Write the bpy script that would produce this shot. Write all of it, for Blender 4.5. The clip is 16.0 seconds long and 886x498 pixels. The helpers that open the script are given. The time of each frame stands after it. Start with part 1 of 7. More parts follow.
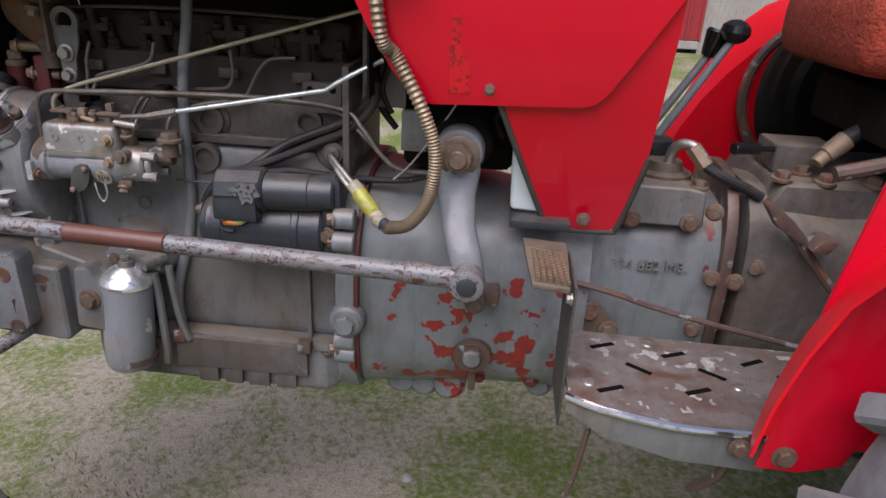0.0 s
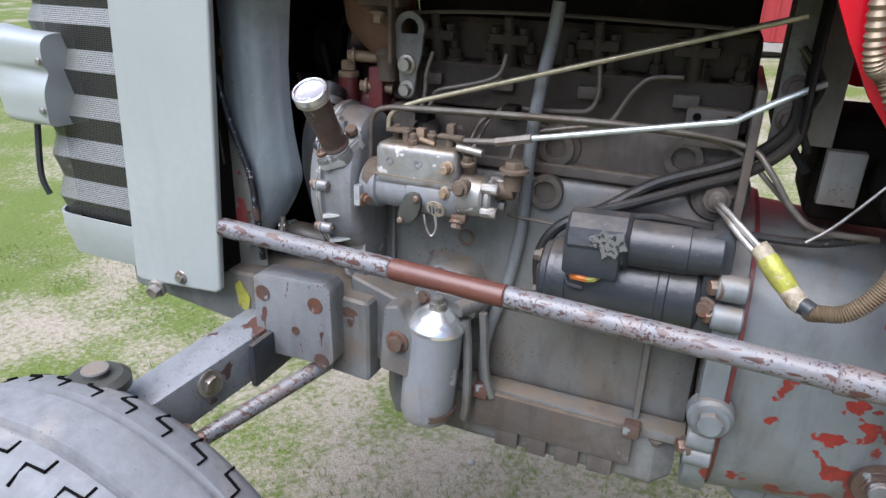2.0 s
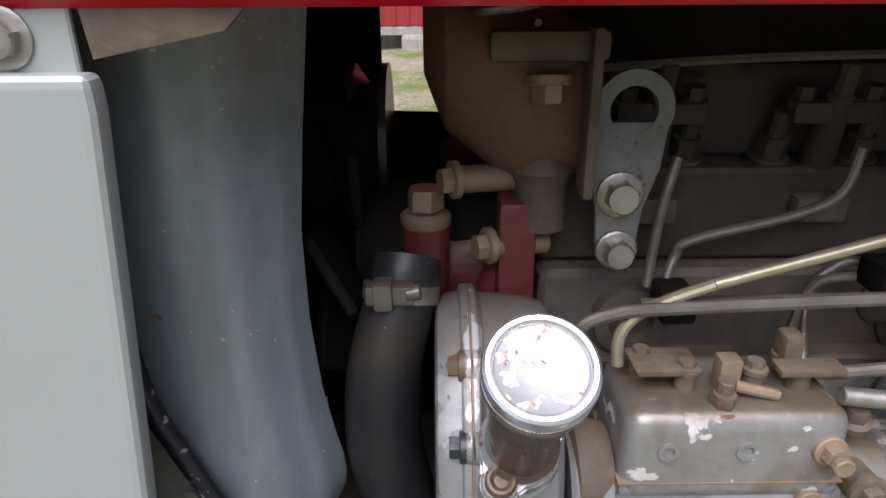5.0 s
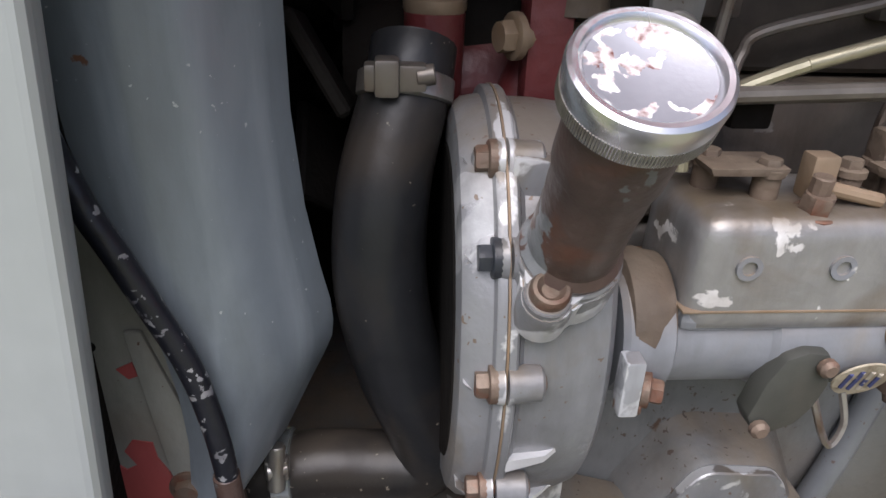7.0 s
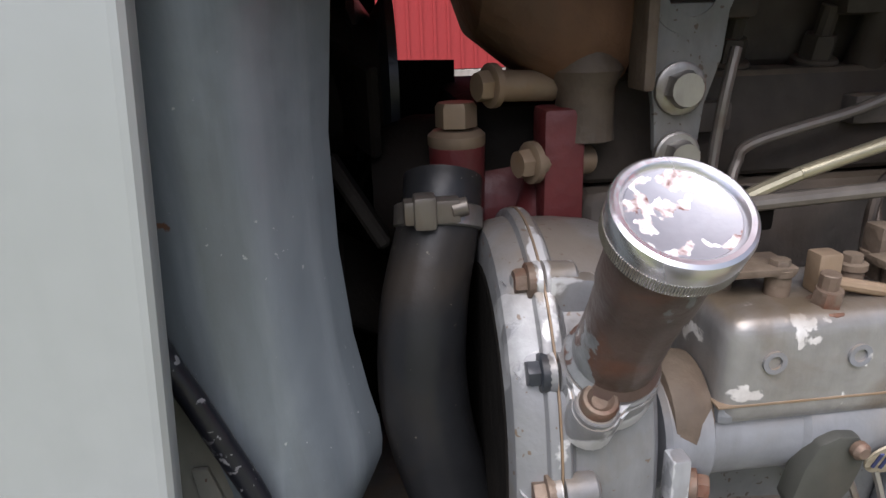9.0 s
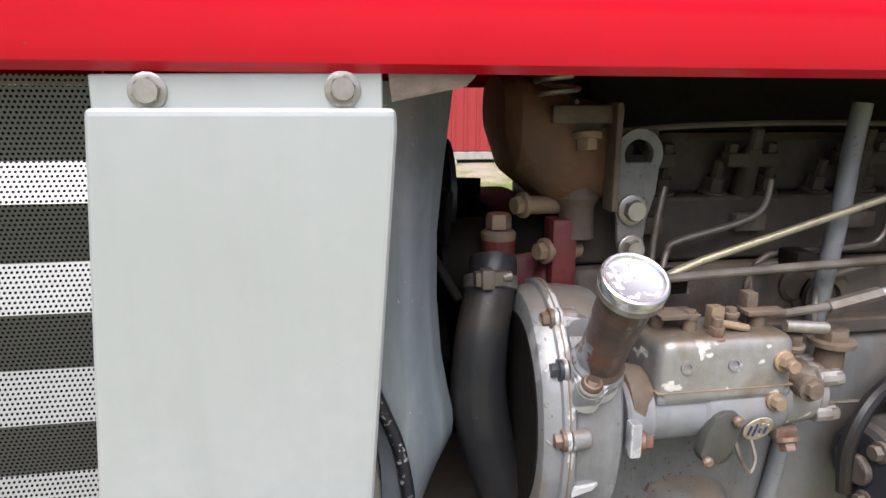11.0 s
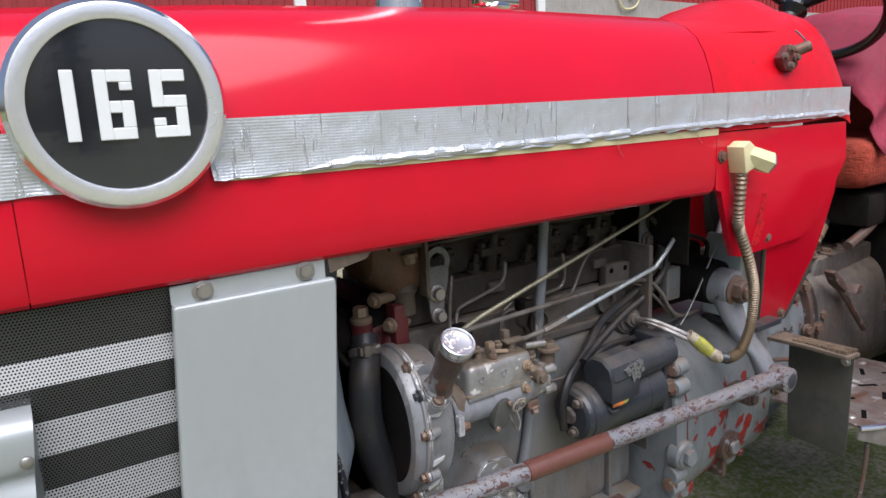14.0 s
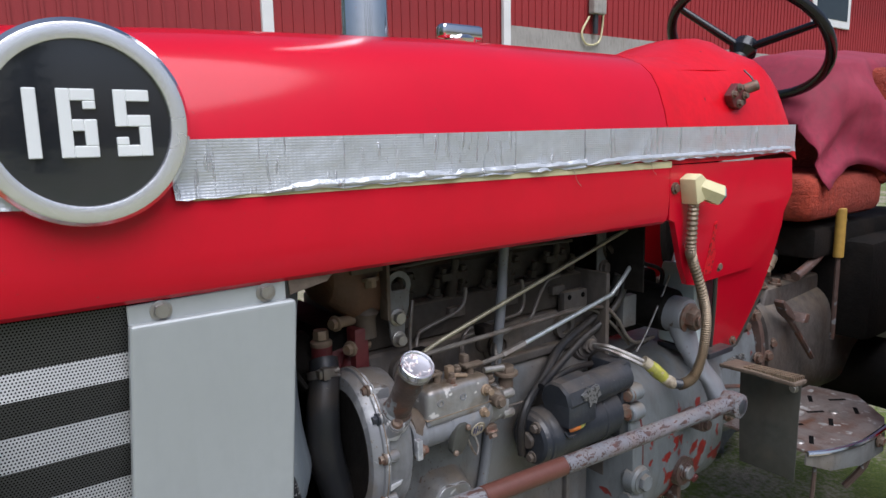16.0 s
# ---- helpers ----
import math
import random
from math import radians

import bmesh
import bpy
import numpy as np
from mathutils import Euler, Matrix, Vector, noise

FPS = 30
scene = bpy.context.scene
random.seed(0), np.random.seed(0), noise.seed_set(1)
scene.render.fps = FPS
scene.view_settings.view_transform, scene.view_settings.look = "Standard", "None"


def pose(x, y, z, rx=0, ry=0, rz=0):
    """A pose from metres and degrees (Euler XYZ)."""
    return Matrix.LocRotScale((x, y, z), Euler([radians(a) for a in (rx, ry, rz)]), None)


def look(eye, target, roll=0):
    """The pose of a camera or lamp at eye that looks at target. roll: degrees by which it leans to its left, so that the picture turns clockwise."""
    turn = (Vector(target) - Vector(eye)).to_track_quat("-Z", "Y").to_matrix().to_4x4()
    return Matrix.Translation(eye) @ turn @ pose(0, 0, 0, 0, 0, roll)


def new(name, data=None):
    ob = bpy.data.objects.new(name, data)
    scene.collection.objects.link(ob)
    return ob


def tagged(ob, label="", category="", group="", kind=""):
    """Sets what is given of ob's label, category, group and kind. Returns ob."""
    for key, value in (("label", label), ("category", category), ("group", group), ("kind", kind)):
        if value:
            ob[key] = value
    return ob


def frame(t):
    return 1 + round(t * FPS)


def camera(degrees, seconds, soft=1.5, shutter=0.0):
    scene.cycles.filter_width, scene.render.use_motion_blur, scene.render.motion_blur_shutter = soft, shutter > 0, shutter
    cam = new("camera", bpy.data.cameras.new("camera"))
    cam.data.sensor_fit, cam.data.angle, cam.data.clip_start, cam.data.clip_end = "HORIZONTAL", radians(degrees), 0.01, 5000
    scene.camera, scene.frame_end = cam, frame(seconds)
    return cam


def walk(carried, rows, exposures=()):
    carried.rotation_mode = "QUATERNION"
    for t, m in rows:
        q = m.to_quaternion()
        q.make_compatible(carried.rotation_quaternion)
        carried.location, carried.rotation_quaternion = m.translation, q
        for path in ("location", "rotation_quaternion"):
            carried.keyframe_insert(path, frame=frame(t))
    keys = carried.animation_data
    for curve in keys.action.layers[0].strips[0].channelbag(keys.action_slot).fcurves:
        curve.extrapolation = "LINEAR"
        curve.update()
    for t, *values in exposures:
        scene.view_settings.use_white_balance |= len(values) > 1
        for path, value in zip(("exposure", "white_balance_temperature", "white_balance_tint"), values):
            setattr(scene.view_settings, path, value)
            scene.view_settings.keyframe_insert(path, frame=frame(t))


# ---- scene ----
cam = camera(67.2, 16.0)
PATH = [
    (0, (0.968, -0.965, 1.095), (0.818, 0.872, 0.317), 2.9),
    (0.5, (0.901, -0.982, 1.084), (0.656, 0.844, 0.305), 3.4),
    (1, (0.839, -0.993, 1.077), (0.54, 0.836, 0.324), 4.0),
    (1.5, (0.776, -0.932, 1.059), (0.303, 0.85, 0.284), 4.7),
    (2, (0.662, -0.788, 1.065), (-0.032, 0.92, 0.29), 1.8),
    (2.5, (0.431, -0.673, 1.053), (-0.217, 1.05, 0.269), 2.4),
    (3, (0.262, -0.541, 1.096), (-0.159, 1.256, 0.327), 5.3),
    (3.5, (0.226, -0.439, 1.091), (-0.135, 1.351, 0.273), 3.1),
    (3.7, (0.213, -0.391, 1.084), (-0.139, 1.397, 0.259), 1.4),
    (5.8, (0.066, -0.237, 1.019), (0.267, 1.598, 0.25), -0.4),
    (6, (0.074, -0.239, 0.984), (0.287, 1.591, 0.208), -0.6),
    (6.5, (0.091, -0.212, 0.928), (0.304, 1.561, 0.028), -0.2),
    (7, (0.067, -0.2, 0.944), (0.227, 1.585, 0.056), 2.1),
    (7.5, (0.054, -0.205, 0.968), (0.202, 1.619, 0.161), 1.5),
    (8, (0.037, -0.225, 0.993), (0.176, 1.643, 0.292), -1.6),
    (8.2, (0.041, -0.216, 0.99), (0.172, 1.646, 0.274), -2.5),
    (10.3, (0.014, -0.214, 0.952), (0.378, 1.694, 0.478), 1.8),
    (10.5, (-0.009, -0.249, 0.975), (0.371, 1.659, 0.512), 2.1),
    (11, (-0.073, -0.439, 1.031), (0.267, 1.484, 0.596), 0.2),
    (11.5, (-0.209, -0.615, 1.067), (0.05, 1.319, 0.628), 0.3),
    (12, (-0.424, -0.624, 1.07), (0.157, 1.24, 0.637), -5.7),
    (12.5, (-0.378, -0.675, 1.096), (0.284, 1.166, 0.678), -7.6),
    (13, (-0.332, -0.735, 1.159), (0.348, 1.096, 0.729), -3.8),
    (13.5, (-0.345, -0.73, 1.203), (0.572, 0.999, 0.793), -2.2),
    (14, (-0.351, -0.728, 1.217), (0.731, 0.906, 0.814), -2.6),
    (14.5, (-0.361, -0.74, 1.219), (0.742, 0.882, 0.83), -2.7),
    (15, (-0.361, -0.749, 1.216), (0.772, 0.856, 0.84), -1.8),
    (15.5, (-0.359, -0.759, 1.214), (0.795, 0.838, 0.867), -1.5),
    (16, (-0.356, -0.744, 1.215), (0.823, 0.838, 0.89), -1.2),
]
EXPOSURE = [(0, 0.08, 5950, 19), (1, 0.38, 5650, 19), (2, 0.68, 5600, 13), (3, 0.68, 5650, 13), (3.7, 0.5, 5750, 14), (5.8, 0.35, 6000, 16), (7, 0.35, 6000, 16), (8.2, 0.35, 6000, 16), (10.3, 0.65, 6100, 15), (11, 0.85, 6150, 15), (11.5, 0.8, 6100, 16), (12, 0.3, 6150, 16), (13, 0.3, 6000, 16), (13.5, 0.35, 5900, 15), (14.5, 0.03, 5800, 14), (16, -0.07, 5700, 14)]
walk(cam, [(t, look(eye, target, roll)) for t, eye, target, roll in PATH], EXPOSURE)

# ---- light ----
world = bpy.data.worlds.new("world")
scene.world = world
world.use_nodes = True
_wn = world.node_tree
_sky = _wn.nodes.new("ShaderNodeTexSky")
_sky.sky_type = "NISHITA"
_sky.sun_disc = False
_sky.sun_elevation = radians(60)
_sky.sun_rotation = radians(200)
_sky.air_density, _sky.dust_density, _sky.ozone_density = 1.0, 5.0, 1.0
_wn.links.new(_sky.outputs[0], _wn.nodes["Background"].inputs[0])
_wn.nodes["Background"].inputs[1].default_value = 0.1
sun = new("sun", bpy.data.lights.new("sun", "SUN"))
sun.data.energy, sun.data.angle, sun.data.color = 4.2, radians(66), (1.0, 0.97, 0.93)
sun.matrix_world = look((-0.8, -3.2, 7.0), (0.3, 0.2, 0.6))


# ---- materials ----
def mat(name, base, rough=0.5, metal=0.0, vary=0.25, dirt=None, dirt_amt=0.5, dirt_scale=6.0, patch=None,
        patch_amt=0.0, patch_scale=7.0, patch2=None, bump=0.15, bump_scale=120.0, coat=0.0, fine=60.0, rough_vary=0.15, spec=0.5, patch_at=None, dust=0.0, streak=0.0, stretch=1.0, specks=None, speck_amt=0.2, wear=None, wear_amt=0.5, coat_rough=0.2, dirt_up=1.0):
    """Base colour, broad dirt, sharp-edged flaked patches, fine grain and relief."""
    m = bpy.data.materials.new(name)
    m.use_nodes = True
    nt = m.node_tree
    bs = nt.nodes["Principled BSDF"]
    L = nt.links.new

    def noise_tex(scale, detail=6.0, dist=0.0):
        n = nt.nodes.new("ShaderNodeTexNoise")
        n.inputs["Scale"].default_value, n.inputs["Detail"].default_value = scale, detail
        n.inputs["Distortion"].default_value = dist
        L(co.outputs["Object"], n.inputs["Vector"])
        return n

    def ramp(src, a, b):
        r = nt.nodes.new("ShaderNodeMapRange")
        r.inputs[1].default_value, r.inputs[2].default_value = a, b
        L(src, r.inputs[0])
        return r.outputs[0]

    def mix(fac, a, b, mode="MIX"):
        x = nt.nodes.new("ShaderNodeMix")
        x.data_type, x.blend_type = "RGBA", mode
        for s, v in ((x.inputs[0], fac), (x.inputs[6], a), (x.inputs[7], b)):
            if hasattr(v, "links"):
                L(v, s)
            else:
                s.default_value = v if isinstance(v, float) else (*v, 1.0)
        return x.outputs[2]

    co = nt.nodes.new("ShaderNodeTexCoord")
    n1, n2 = noise_tex(3.0, 5.0), noise_tex(fine, 4.0)
    lo = tuple(c * (1 - vary) for c in base)
    hi = tuple(min(1, c * (1 + vary)) for c in base)
    col = mix(ramp(n1.outputs[0], 0.3, 0.7), lo, hi)
    col = mix(ramp(n2.outputs[0], 0.35, 0.75), col, tuple(c * (1 - vary * 0.8) for c in base))
    if dirt:
        nd = noise_tex(dirt_scale, 8.0, 0.6)
        if dirt_up != 1.0:
            mu_ = nt.nodes.new("ShaderNodeMapping")
            mu_.inputs["Scale"].default_value = (1.0, 1.0, dirt_up)
            L(co.outputs["Object"], mu_.inputs[0])
            L(mu_.outputs[0], nd.inputs["Vector"])
        lo_d = 0.66 - 0.35 * dirt_amt
        col = mix(ramp(nd.outputs[0], lo_d, lo_d + 0.28), col, dirt)
    rgh = ramp(n1.outputs[0], 0.2, 0.8)
    rr = nt.nodes.new("ShaderNodeMapRange")
    rr.inputs[3].default_value, rr.inputs[4].default_value = max(0.03, rough - rough_vary), min(1, rough + rough_vary)
    L(rgh, rr.inputs[0])
    rough_out = rr.outputs[0]
    height = n2.outputs[0]
    if patch:
        np_ = noise_tex(patch_scale, 10.0, 0.25)
        cut = 0.78 - 0.4 * patch_amt
        src = np_.outputs[0]
        if stretch != 1.0:
            ms_ = nt.nodes.new("ShaderNodeMapping")
            ms_.inputs["Scale"].default_value = (stretch, 1.0, 1.0)
            L(co.outputs["Object"], ms_.inputs[0])
            L(ms_.outputs[0], np_.inputs["Vector"])
        if patch_at:
            vd = nt.nodes.new("ShaderNodeVectorMath")
            vd.operation = "DISTANCE"
            L(co.outputs["Object"], vd.inputs[0])
            vd.inputs[1].default_value = patch_at[:3]
            near = nt.nodes.new("ShaderNodeMapRange")
            near.inputs[1].default_value, near.inputs[2].default_value = 0.0, patch_at[3]
            near.inputs[3].default_value, near.inputs[4].default_value = 0.2, -0.06
            L(vd.outputs["Value"], near.inputs[0])
            sm = nt.nodes.new("ShaderNodeMath")
            sm.operation = "ADD"
            L(src, sm.inputs[0])
            L(near.outputs[0], sm.inputs[1])
            src = sm.outputs[0]
        mask = ramp(src, cut, cut + 0.012)
        pc = mix(ramp(n2.outputs[0], 0.35, 0.65), patch, patch2 or tuple(c * 0.6 for c in patch))
        col = mix(mask, col, pc)
        hm = nt.nodes.new("ShaderNodeMath")
        hm.operation = "MULTIPLY_ADD"
        L(mask, hm.inputs[0])
        hm.inputs[1].default_value = -0.5
        L(height, hm.inputs[2])
        height = hm.outputs[0]
        if metal > 0:
            mm = nt.nodes.new("ShaderNodeMapRange")
            mm.inputs[3].default_value, mm.inputs[4].default_value = metal, 0.0
            L(mask, mm.inputs[0])
            L(mm.outputs[0], bs.inputs["Metallic"])
    if streak:
        mp = nt.nodes.new("ShaderNodeMapping")
        mp.inputs["Scale"].default_value = (1.0, 1.0, 0.22)
        ns = nt.nodes.new("ShaderNodeTexNoise")
        ns.inputs["Scale"].default_value, ns.inputs["Detail"].default_value, ns.inputs["Roughness"].default_value = 26.0, 9.0, 0.65
        L(co.outputs["Object"], mp.inputs[0])
        L(mp.outputs[0], ns.inputs["Vector"])
        sk = nt.nodes.new("ShaderNodeMapRange")
        sk.inputs[1].default_value, sk.inputs[2].default_value = 0.48, 0.72
        sk.inputs[4].default_value = streak
        L(ns.outputs[0], sk.inputs[0])
        col = mix(sk.outputs[0], col, (0.035, 0.028, 0.023))
    if dust:
        ge = nt.nodes.new("ShaderNodeNewGeometry")
        sz = nt.nodes.new("ShaderNodeSeparateXYZ")
        L(ge.outputs["Normal"], sz.inputs[0])
        up = nt.nodes.new("ShaderNodeMapRange")
        up.inputs[1].default_value, up.inputs[2].default_value = 0.25, 0.9
        up.inputs[4].default_value = dust
        L(sz.outputs[2], up.inputs[0])
        nu = noise_tex(24.0, 8.0, 0.4)
        mu = nt.nodes.new("ShaderNodeMath")
        mu.operation = "MULTIPLY"
        L(up.outputs[0], mu.inputs[0])
        L(ramp(nu.outputs[0], 0.32, 0.6), mu.inputs[1])
        col = mix(mu.outputs[0], col, (0.19, 0.15, 0.105))
    if specks:
        nv = noise_tex(230.0, 2.0, 0.3)
        nw = noise_tex(9.0, 4.0)
        both = nt.nodes.new("ShaderNodeMath")
        both.operation = "MULTIPLY_ADD"
        L(nw.outputs[0], both.inputs[0])
        both.inputs[1].default_value = 0.35
        L(nv.outputs[0], both.inputs[2])
        col = mix(ramp(both.outputs[0], 0.96 - 0.3 * speck_amt, 0.99 - 0.3 * speck_amt), col, specks)
    if wear:
        gp = nt.nodes.new("ShaderNodeNewGeometry")
        nq = noise_tex(30.0, 7.0, 0.3)
        aq = nt.nodes.new("ShaderNodeMath")
        aq.operation = "MULTIPLY_ADD"
        L(nq.outputs[0], aq.inputs[0])
        aq.inputs[1].default_value = 0.25
        L(gp.outputs["Pointiness"], aq.inputs[2])
        wm = ramp(aq.outputs[0], 0.74 - 0.12 * wear_amt, 0.75 - 0.12 * wear_amt)
        col = mix(wm, col, wear)
        wr = nt.nodes.new("ShaderNodeMix")
        L(wm, wr.inputs[0])
        L(rough_out, wr.inputs[2])
        wr.inputs[3].default_value = 0.3
        rough_out = wr.outputs[0]
    L(col, bs.inputs["Base Color"])
    L(rough_out, bs.inputs["Roughness"])
    if not (patch and metal > 0):
        bs.inputs["Metallic"].default_value = metal
    bs.inputs["Coat Weight"].default_value = coat
    bs.inputs["Specular IOR Level"].default_value = spec
    bs.inputs["Coat Roughness"].default_value = coat_rough
    if bump:
        nb = noise_tex(bump_scale, 6.0)
        ad = nt.nodes.new("ShaderNodeMath")
        ad.operation = "ADD"
        L(height, ad.inputs[0])
        L(nb.outputs[0], ad.inputs[1])
        bp = nt.nodes.new("ShaderNodeBump")
        bp.inputs["Strength"].default_value, bp.inputs["Distance"].default_value = bump, 0.004
        L(ad.outputs[0], bp.inputs["Height"])
        L(bp.outputs[0], bs.inputs["Normal"])
    return m


BROWN = (0.13, 0.095, 0.065)
RUST = (0.16, 0.05, 0.025)
RED_OLD = (0.22, 0.018, 0.014)
M = {}
M["red"] = mat("red_paint", (0.53, 0.002, 0.017), 0.4, vary=0.07, dirt=(0.46, 0.004, 0.014), dirt_amt=0.3, bump=0.015, coat=0.6, coat_rough=0.12, spec=0.1, fine=9.0, rough_vary=0.08, streak=0.04, specks=(0.35, 0.03, 0.03), speck_amt=0.05)
M["red_dull"] = mat("red_dull", (0.58, 0.004, 0.012), 0.38, vary=0.12, patch=(0.3, 0.03, 0.03), patch_amt=0.16, patch_scale=22.0, bump=0.05, coat=0.15, spec=0.2, streak=0.12)
M["grey"] = mat("grey_cast_iron", (0.16, 0.164, 0.162), 0.5, vary=0.2, dirt=(0.14, 0.108, 0.078), dirt_amt=0.56, bump=0.25, bump_scale=70, patch=(0.1, 0.06, 0.042), patch_amt=0.2, patch_scale=16, dust=0.8, streak=0.5, specks=(0.08, 0.06, 0.045), speck_amt=0.3)
M["grey_red"] = mat("grey_flaked", (0.17, 0.187, 0.194), 0.42, vary=0.15, dirt=(0.13, 0.11, 0.09), dirt_amt=0.2, patch=RED_OLD, patch2=(0.13, 0.025, 0.02), patch_amt=0.36, patch_scale=9.0, bump=0.15, bump_scale=50, dust=0.7, streak=0.5)
M["red_scuff"] = mat("red_scuff", (0.6, 0.003, 0.013), 0.4, vary=0.1, patch=(0.2, 0.01, 0.01), patch2=(0.32, 0.01, 0.012), patch_amt=0.62, patch_scale=120, bump=0.05)
M["foil"] = mat("foil_sticker", (0.2, 0.2, 0.2), 0.4, metal=0.4, vary=0.2, patch=(0.03, 0.03, 0.03), patch_amt=0.6, patch_scale=160, bump=0.3)
M["bell"] = mat("bell_flaked", (0.17, 0.187, 0.194), 0.4, vary=0.15, dirt=(0.12, 0.1, 0.085), dirt_amt=0.25, patch=(0.26, 0.02, 0.016), patch2=(0.17, 0.02, 0.016), patch_amt=0.33, patch_scale=20.0, bump=0.15, bump_scale=50, patch_at=(0.97, 0.09, 0.42, 0.3), dust=0.4, streak=0.45)
M["axle"] = mat("axle_flaked", (0.189, 0.198, 0.209), 0.42, vary=0.15, dirt=(0.06, 0.05, 0.045), dirt_amt=0.35, patch=(0.1, 0.045, 0.034), patch2=(0.05, 0.03, 0.027), patch_amt=0.52, patch_scale=17.0, bump=0.2, streak=0.4, specks=(0.08, 0.04, 0.03), speck_amt=0.4)
M["pad"] = mat("pad_grey_paint", (0.176, 0.183, 0.189), 0.45, vary=0.12, dirt=(0.16, 0.12, 0.09), dirt_amt=0.3, patch=(0.09, 0.04, 0.03), patch2=(0.06, 0.035, 0.03), patch_amt=0.33, patch_scale=24.0, stretch=2.6, bump=0.15, streak=0.3, specks=(0.1, 0.05, 0.035), speck_amt=0.4)
M["oily"] = mat("oily_iron", (0.1, 0.088, 0.0784), 0.55, vary=0.25, dirt=(0.085, 0.062, 0.044), dirt_amt=0.55, dirt_scale=9, bump=0.3, bump_scale=90, dust=0.7, streak=0.6, patch=(0.18, 0.16, 0.145), patch_amt=0.24, patch_scale=14, spec=0.3)
# Darker brown than the block's iron, for the head and its fittings.
M["head_dark"] = mat("dark_head_iron", (0.0496, 0.0416, 0.0344), 0.6, vary=0.3, dirt=(0.04, 0.029, 0.021), dirt_amt=0.55, dirt_scale=12, bump=0.3, bump_scale=90, dust=0.6, streak=0.5, spec=0.25)
# Oily iron taken near-black: the bay's deep shade is put into the colour.
M["oily_shade"] = mat("oily_shade", (0.011, 0.01, 0.009), 0.85, vary=0.4, dirt=(0.018, 0.014, 0.011), dirt_amt=0.6, bump=0.3, spec=0.08)
M["brown"] = mat("dusty_brown_metal", (0.119, 0.0892, 0.0638), 0.65, vary=0.3, dirt=(0.09, 0.06, 0.04), dirt_amt=0.5, dirt_scale=20, bump=0.3, dust=0.5, streak=0.5)
M["panel"] = mat("silver_paint", (0.376, 0.399, 0.395), 0.38, metal=0.25, vary=0.06, dirt=(0.345, 0.37, 0.36), dirt_amt=0.45, dirt_scale=16, dirt_up=0.08, patch=(0.28, 0.2, 0.1), patch_amt=0.07, patch_scale=110, bump=0.03, bump_scale=40, streak=0.06)
M["shroud"] = mat("shroud_paint", (0.2, 0.23, 0.255), 0.36, metal=0.25, vary=0.18, dirt=(0.33, 0.37, 0.4), dirt_amt=0.5, dirt_scale=24, dirt_up=0.1, patch=(0.2, 0.1, 0.06), patch_amt=0.1, patch_scale=40, bump=0.04, streak=0.25, specks=(0.4, 0.42, 0.43), speck_amt=0.14)
M["alu"] = mat("cast_aluminium", (0.4, 0.41, 0.43), 0.42, metal=0.4, vary=0.15, dirt=(0.25, 0.22, 0.19), dirt_amt=0.3, dirt_scale=12, patch=(0.3, 0.31, 0.32), patch_amt=0.3, patch_scale=18, bump=0.15, bump_scale=60, dust=0.6, streak=0.25, wear=(0.6, 0.61, 0.62), wear_amt=0.4, specks=(0.16, 0.12, 0.09), speck_amt=0.3)
M["pump"] = mat("pump_alloy", (0.324, 0.32, 0.315), 0.36, metal=0.5, vary=0.15, dirt=(0.2, 0.15, 0.1), dirt_amt=0.45, dirt_scale=16, patch=(0.74, 0.73, 0.71), patch2=(0.5, 0.48, 0.45), patch_amt=0.4, patch_scale=34, bump=0.12, dust=1.0, streak=0.25)
M["pump_paint"] = mat("pump_grey_paint", (0.204, 0.212, 0.225), 0.42, vary=0.12, dirt=(0.22, 0.19, 0.15), dirt_amt=0.35, dirt_scale=14, patch=(0.55, 0.54, 0.52), patch_amt=0.2, patch_scale=20, bump=0.08, dust=0.9, streak=0.35)
M["steel"] = mat("worn_steel", (0.42, 0.4, 0.37), 0.4, metal=0.8, vary=0.2, dirt=(0.16, 0.11, 0.07), dirt_amt=0.45, dirt_scale=30, bump=0.1, streak=0.4)
M["bolt"] = mat("rusty_bolt", (0.17, 0.125, 0.095), 0.55, metal=0.4, vary=0.3, dirt=RUST, dirt_amt=0.55, dirt_scale=60, bump=0.25, bump_scale=250, dust=0.4)
M["chrome"] = mat("chrome", (0.82, 0.82, 0.82), 0.12, metal=1.0, vary=0.05, patch=(0.35, 0.2, 0.16), patch_amt=0.14, patch_scale=90, bump=0.01, rough_vary=0.05)
M["cap_top"] = mat("cap_dish", (0.34, 0.34, 0.37), 0.42, metal=0.6, vary=0.06, patch=(0.14, 0.045, 0.035), patch2=(0.8, 0.78, 0.77), patch_amt=0.6, patch_scale=110, bump=0.04, fine=220.0)
M["cap"] = mat("cap_chrome", (0.75, 0.75, 0.77), 0.26, metal=0.9, vary=0.04, patch=(0.4, 0.28, 0.24), patch2=(0.85, 0.84, 0.83), patch_amt=0.24, patch_scale=130, bump=0.05, rough_vary=0.08)
M["rusty"] = mat("rust_brown_tube", (0.09, 0.058, 0.047), 0.42, vary=0.3, dirt=(0.17, 0.06, 0.028), dirt_amt=0.35, dirt_scale=22, patch=(0.22, 0.23, 0.235), patch_amt=0.42, patch_scale=38, bump=0.2, streak=0.3)
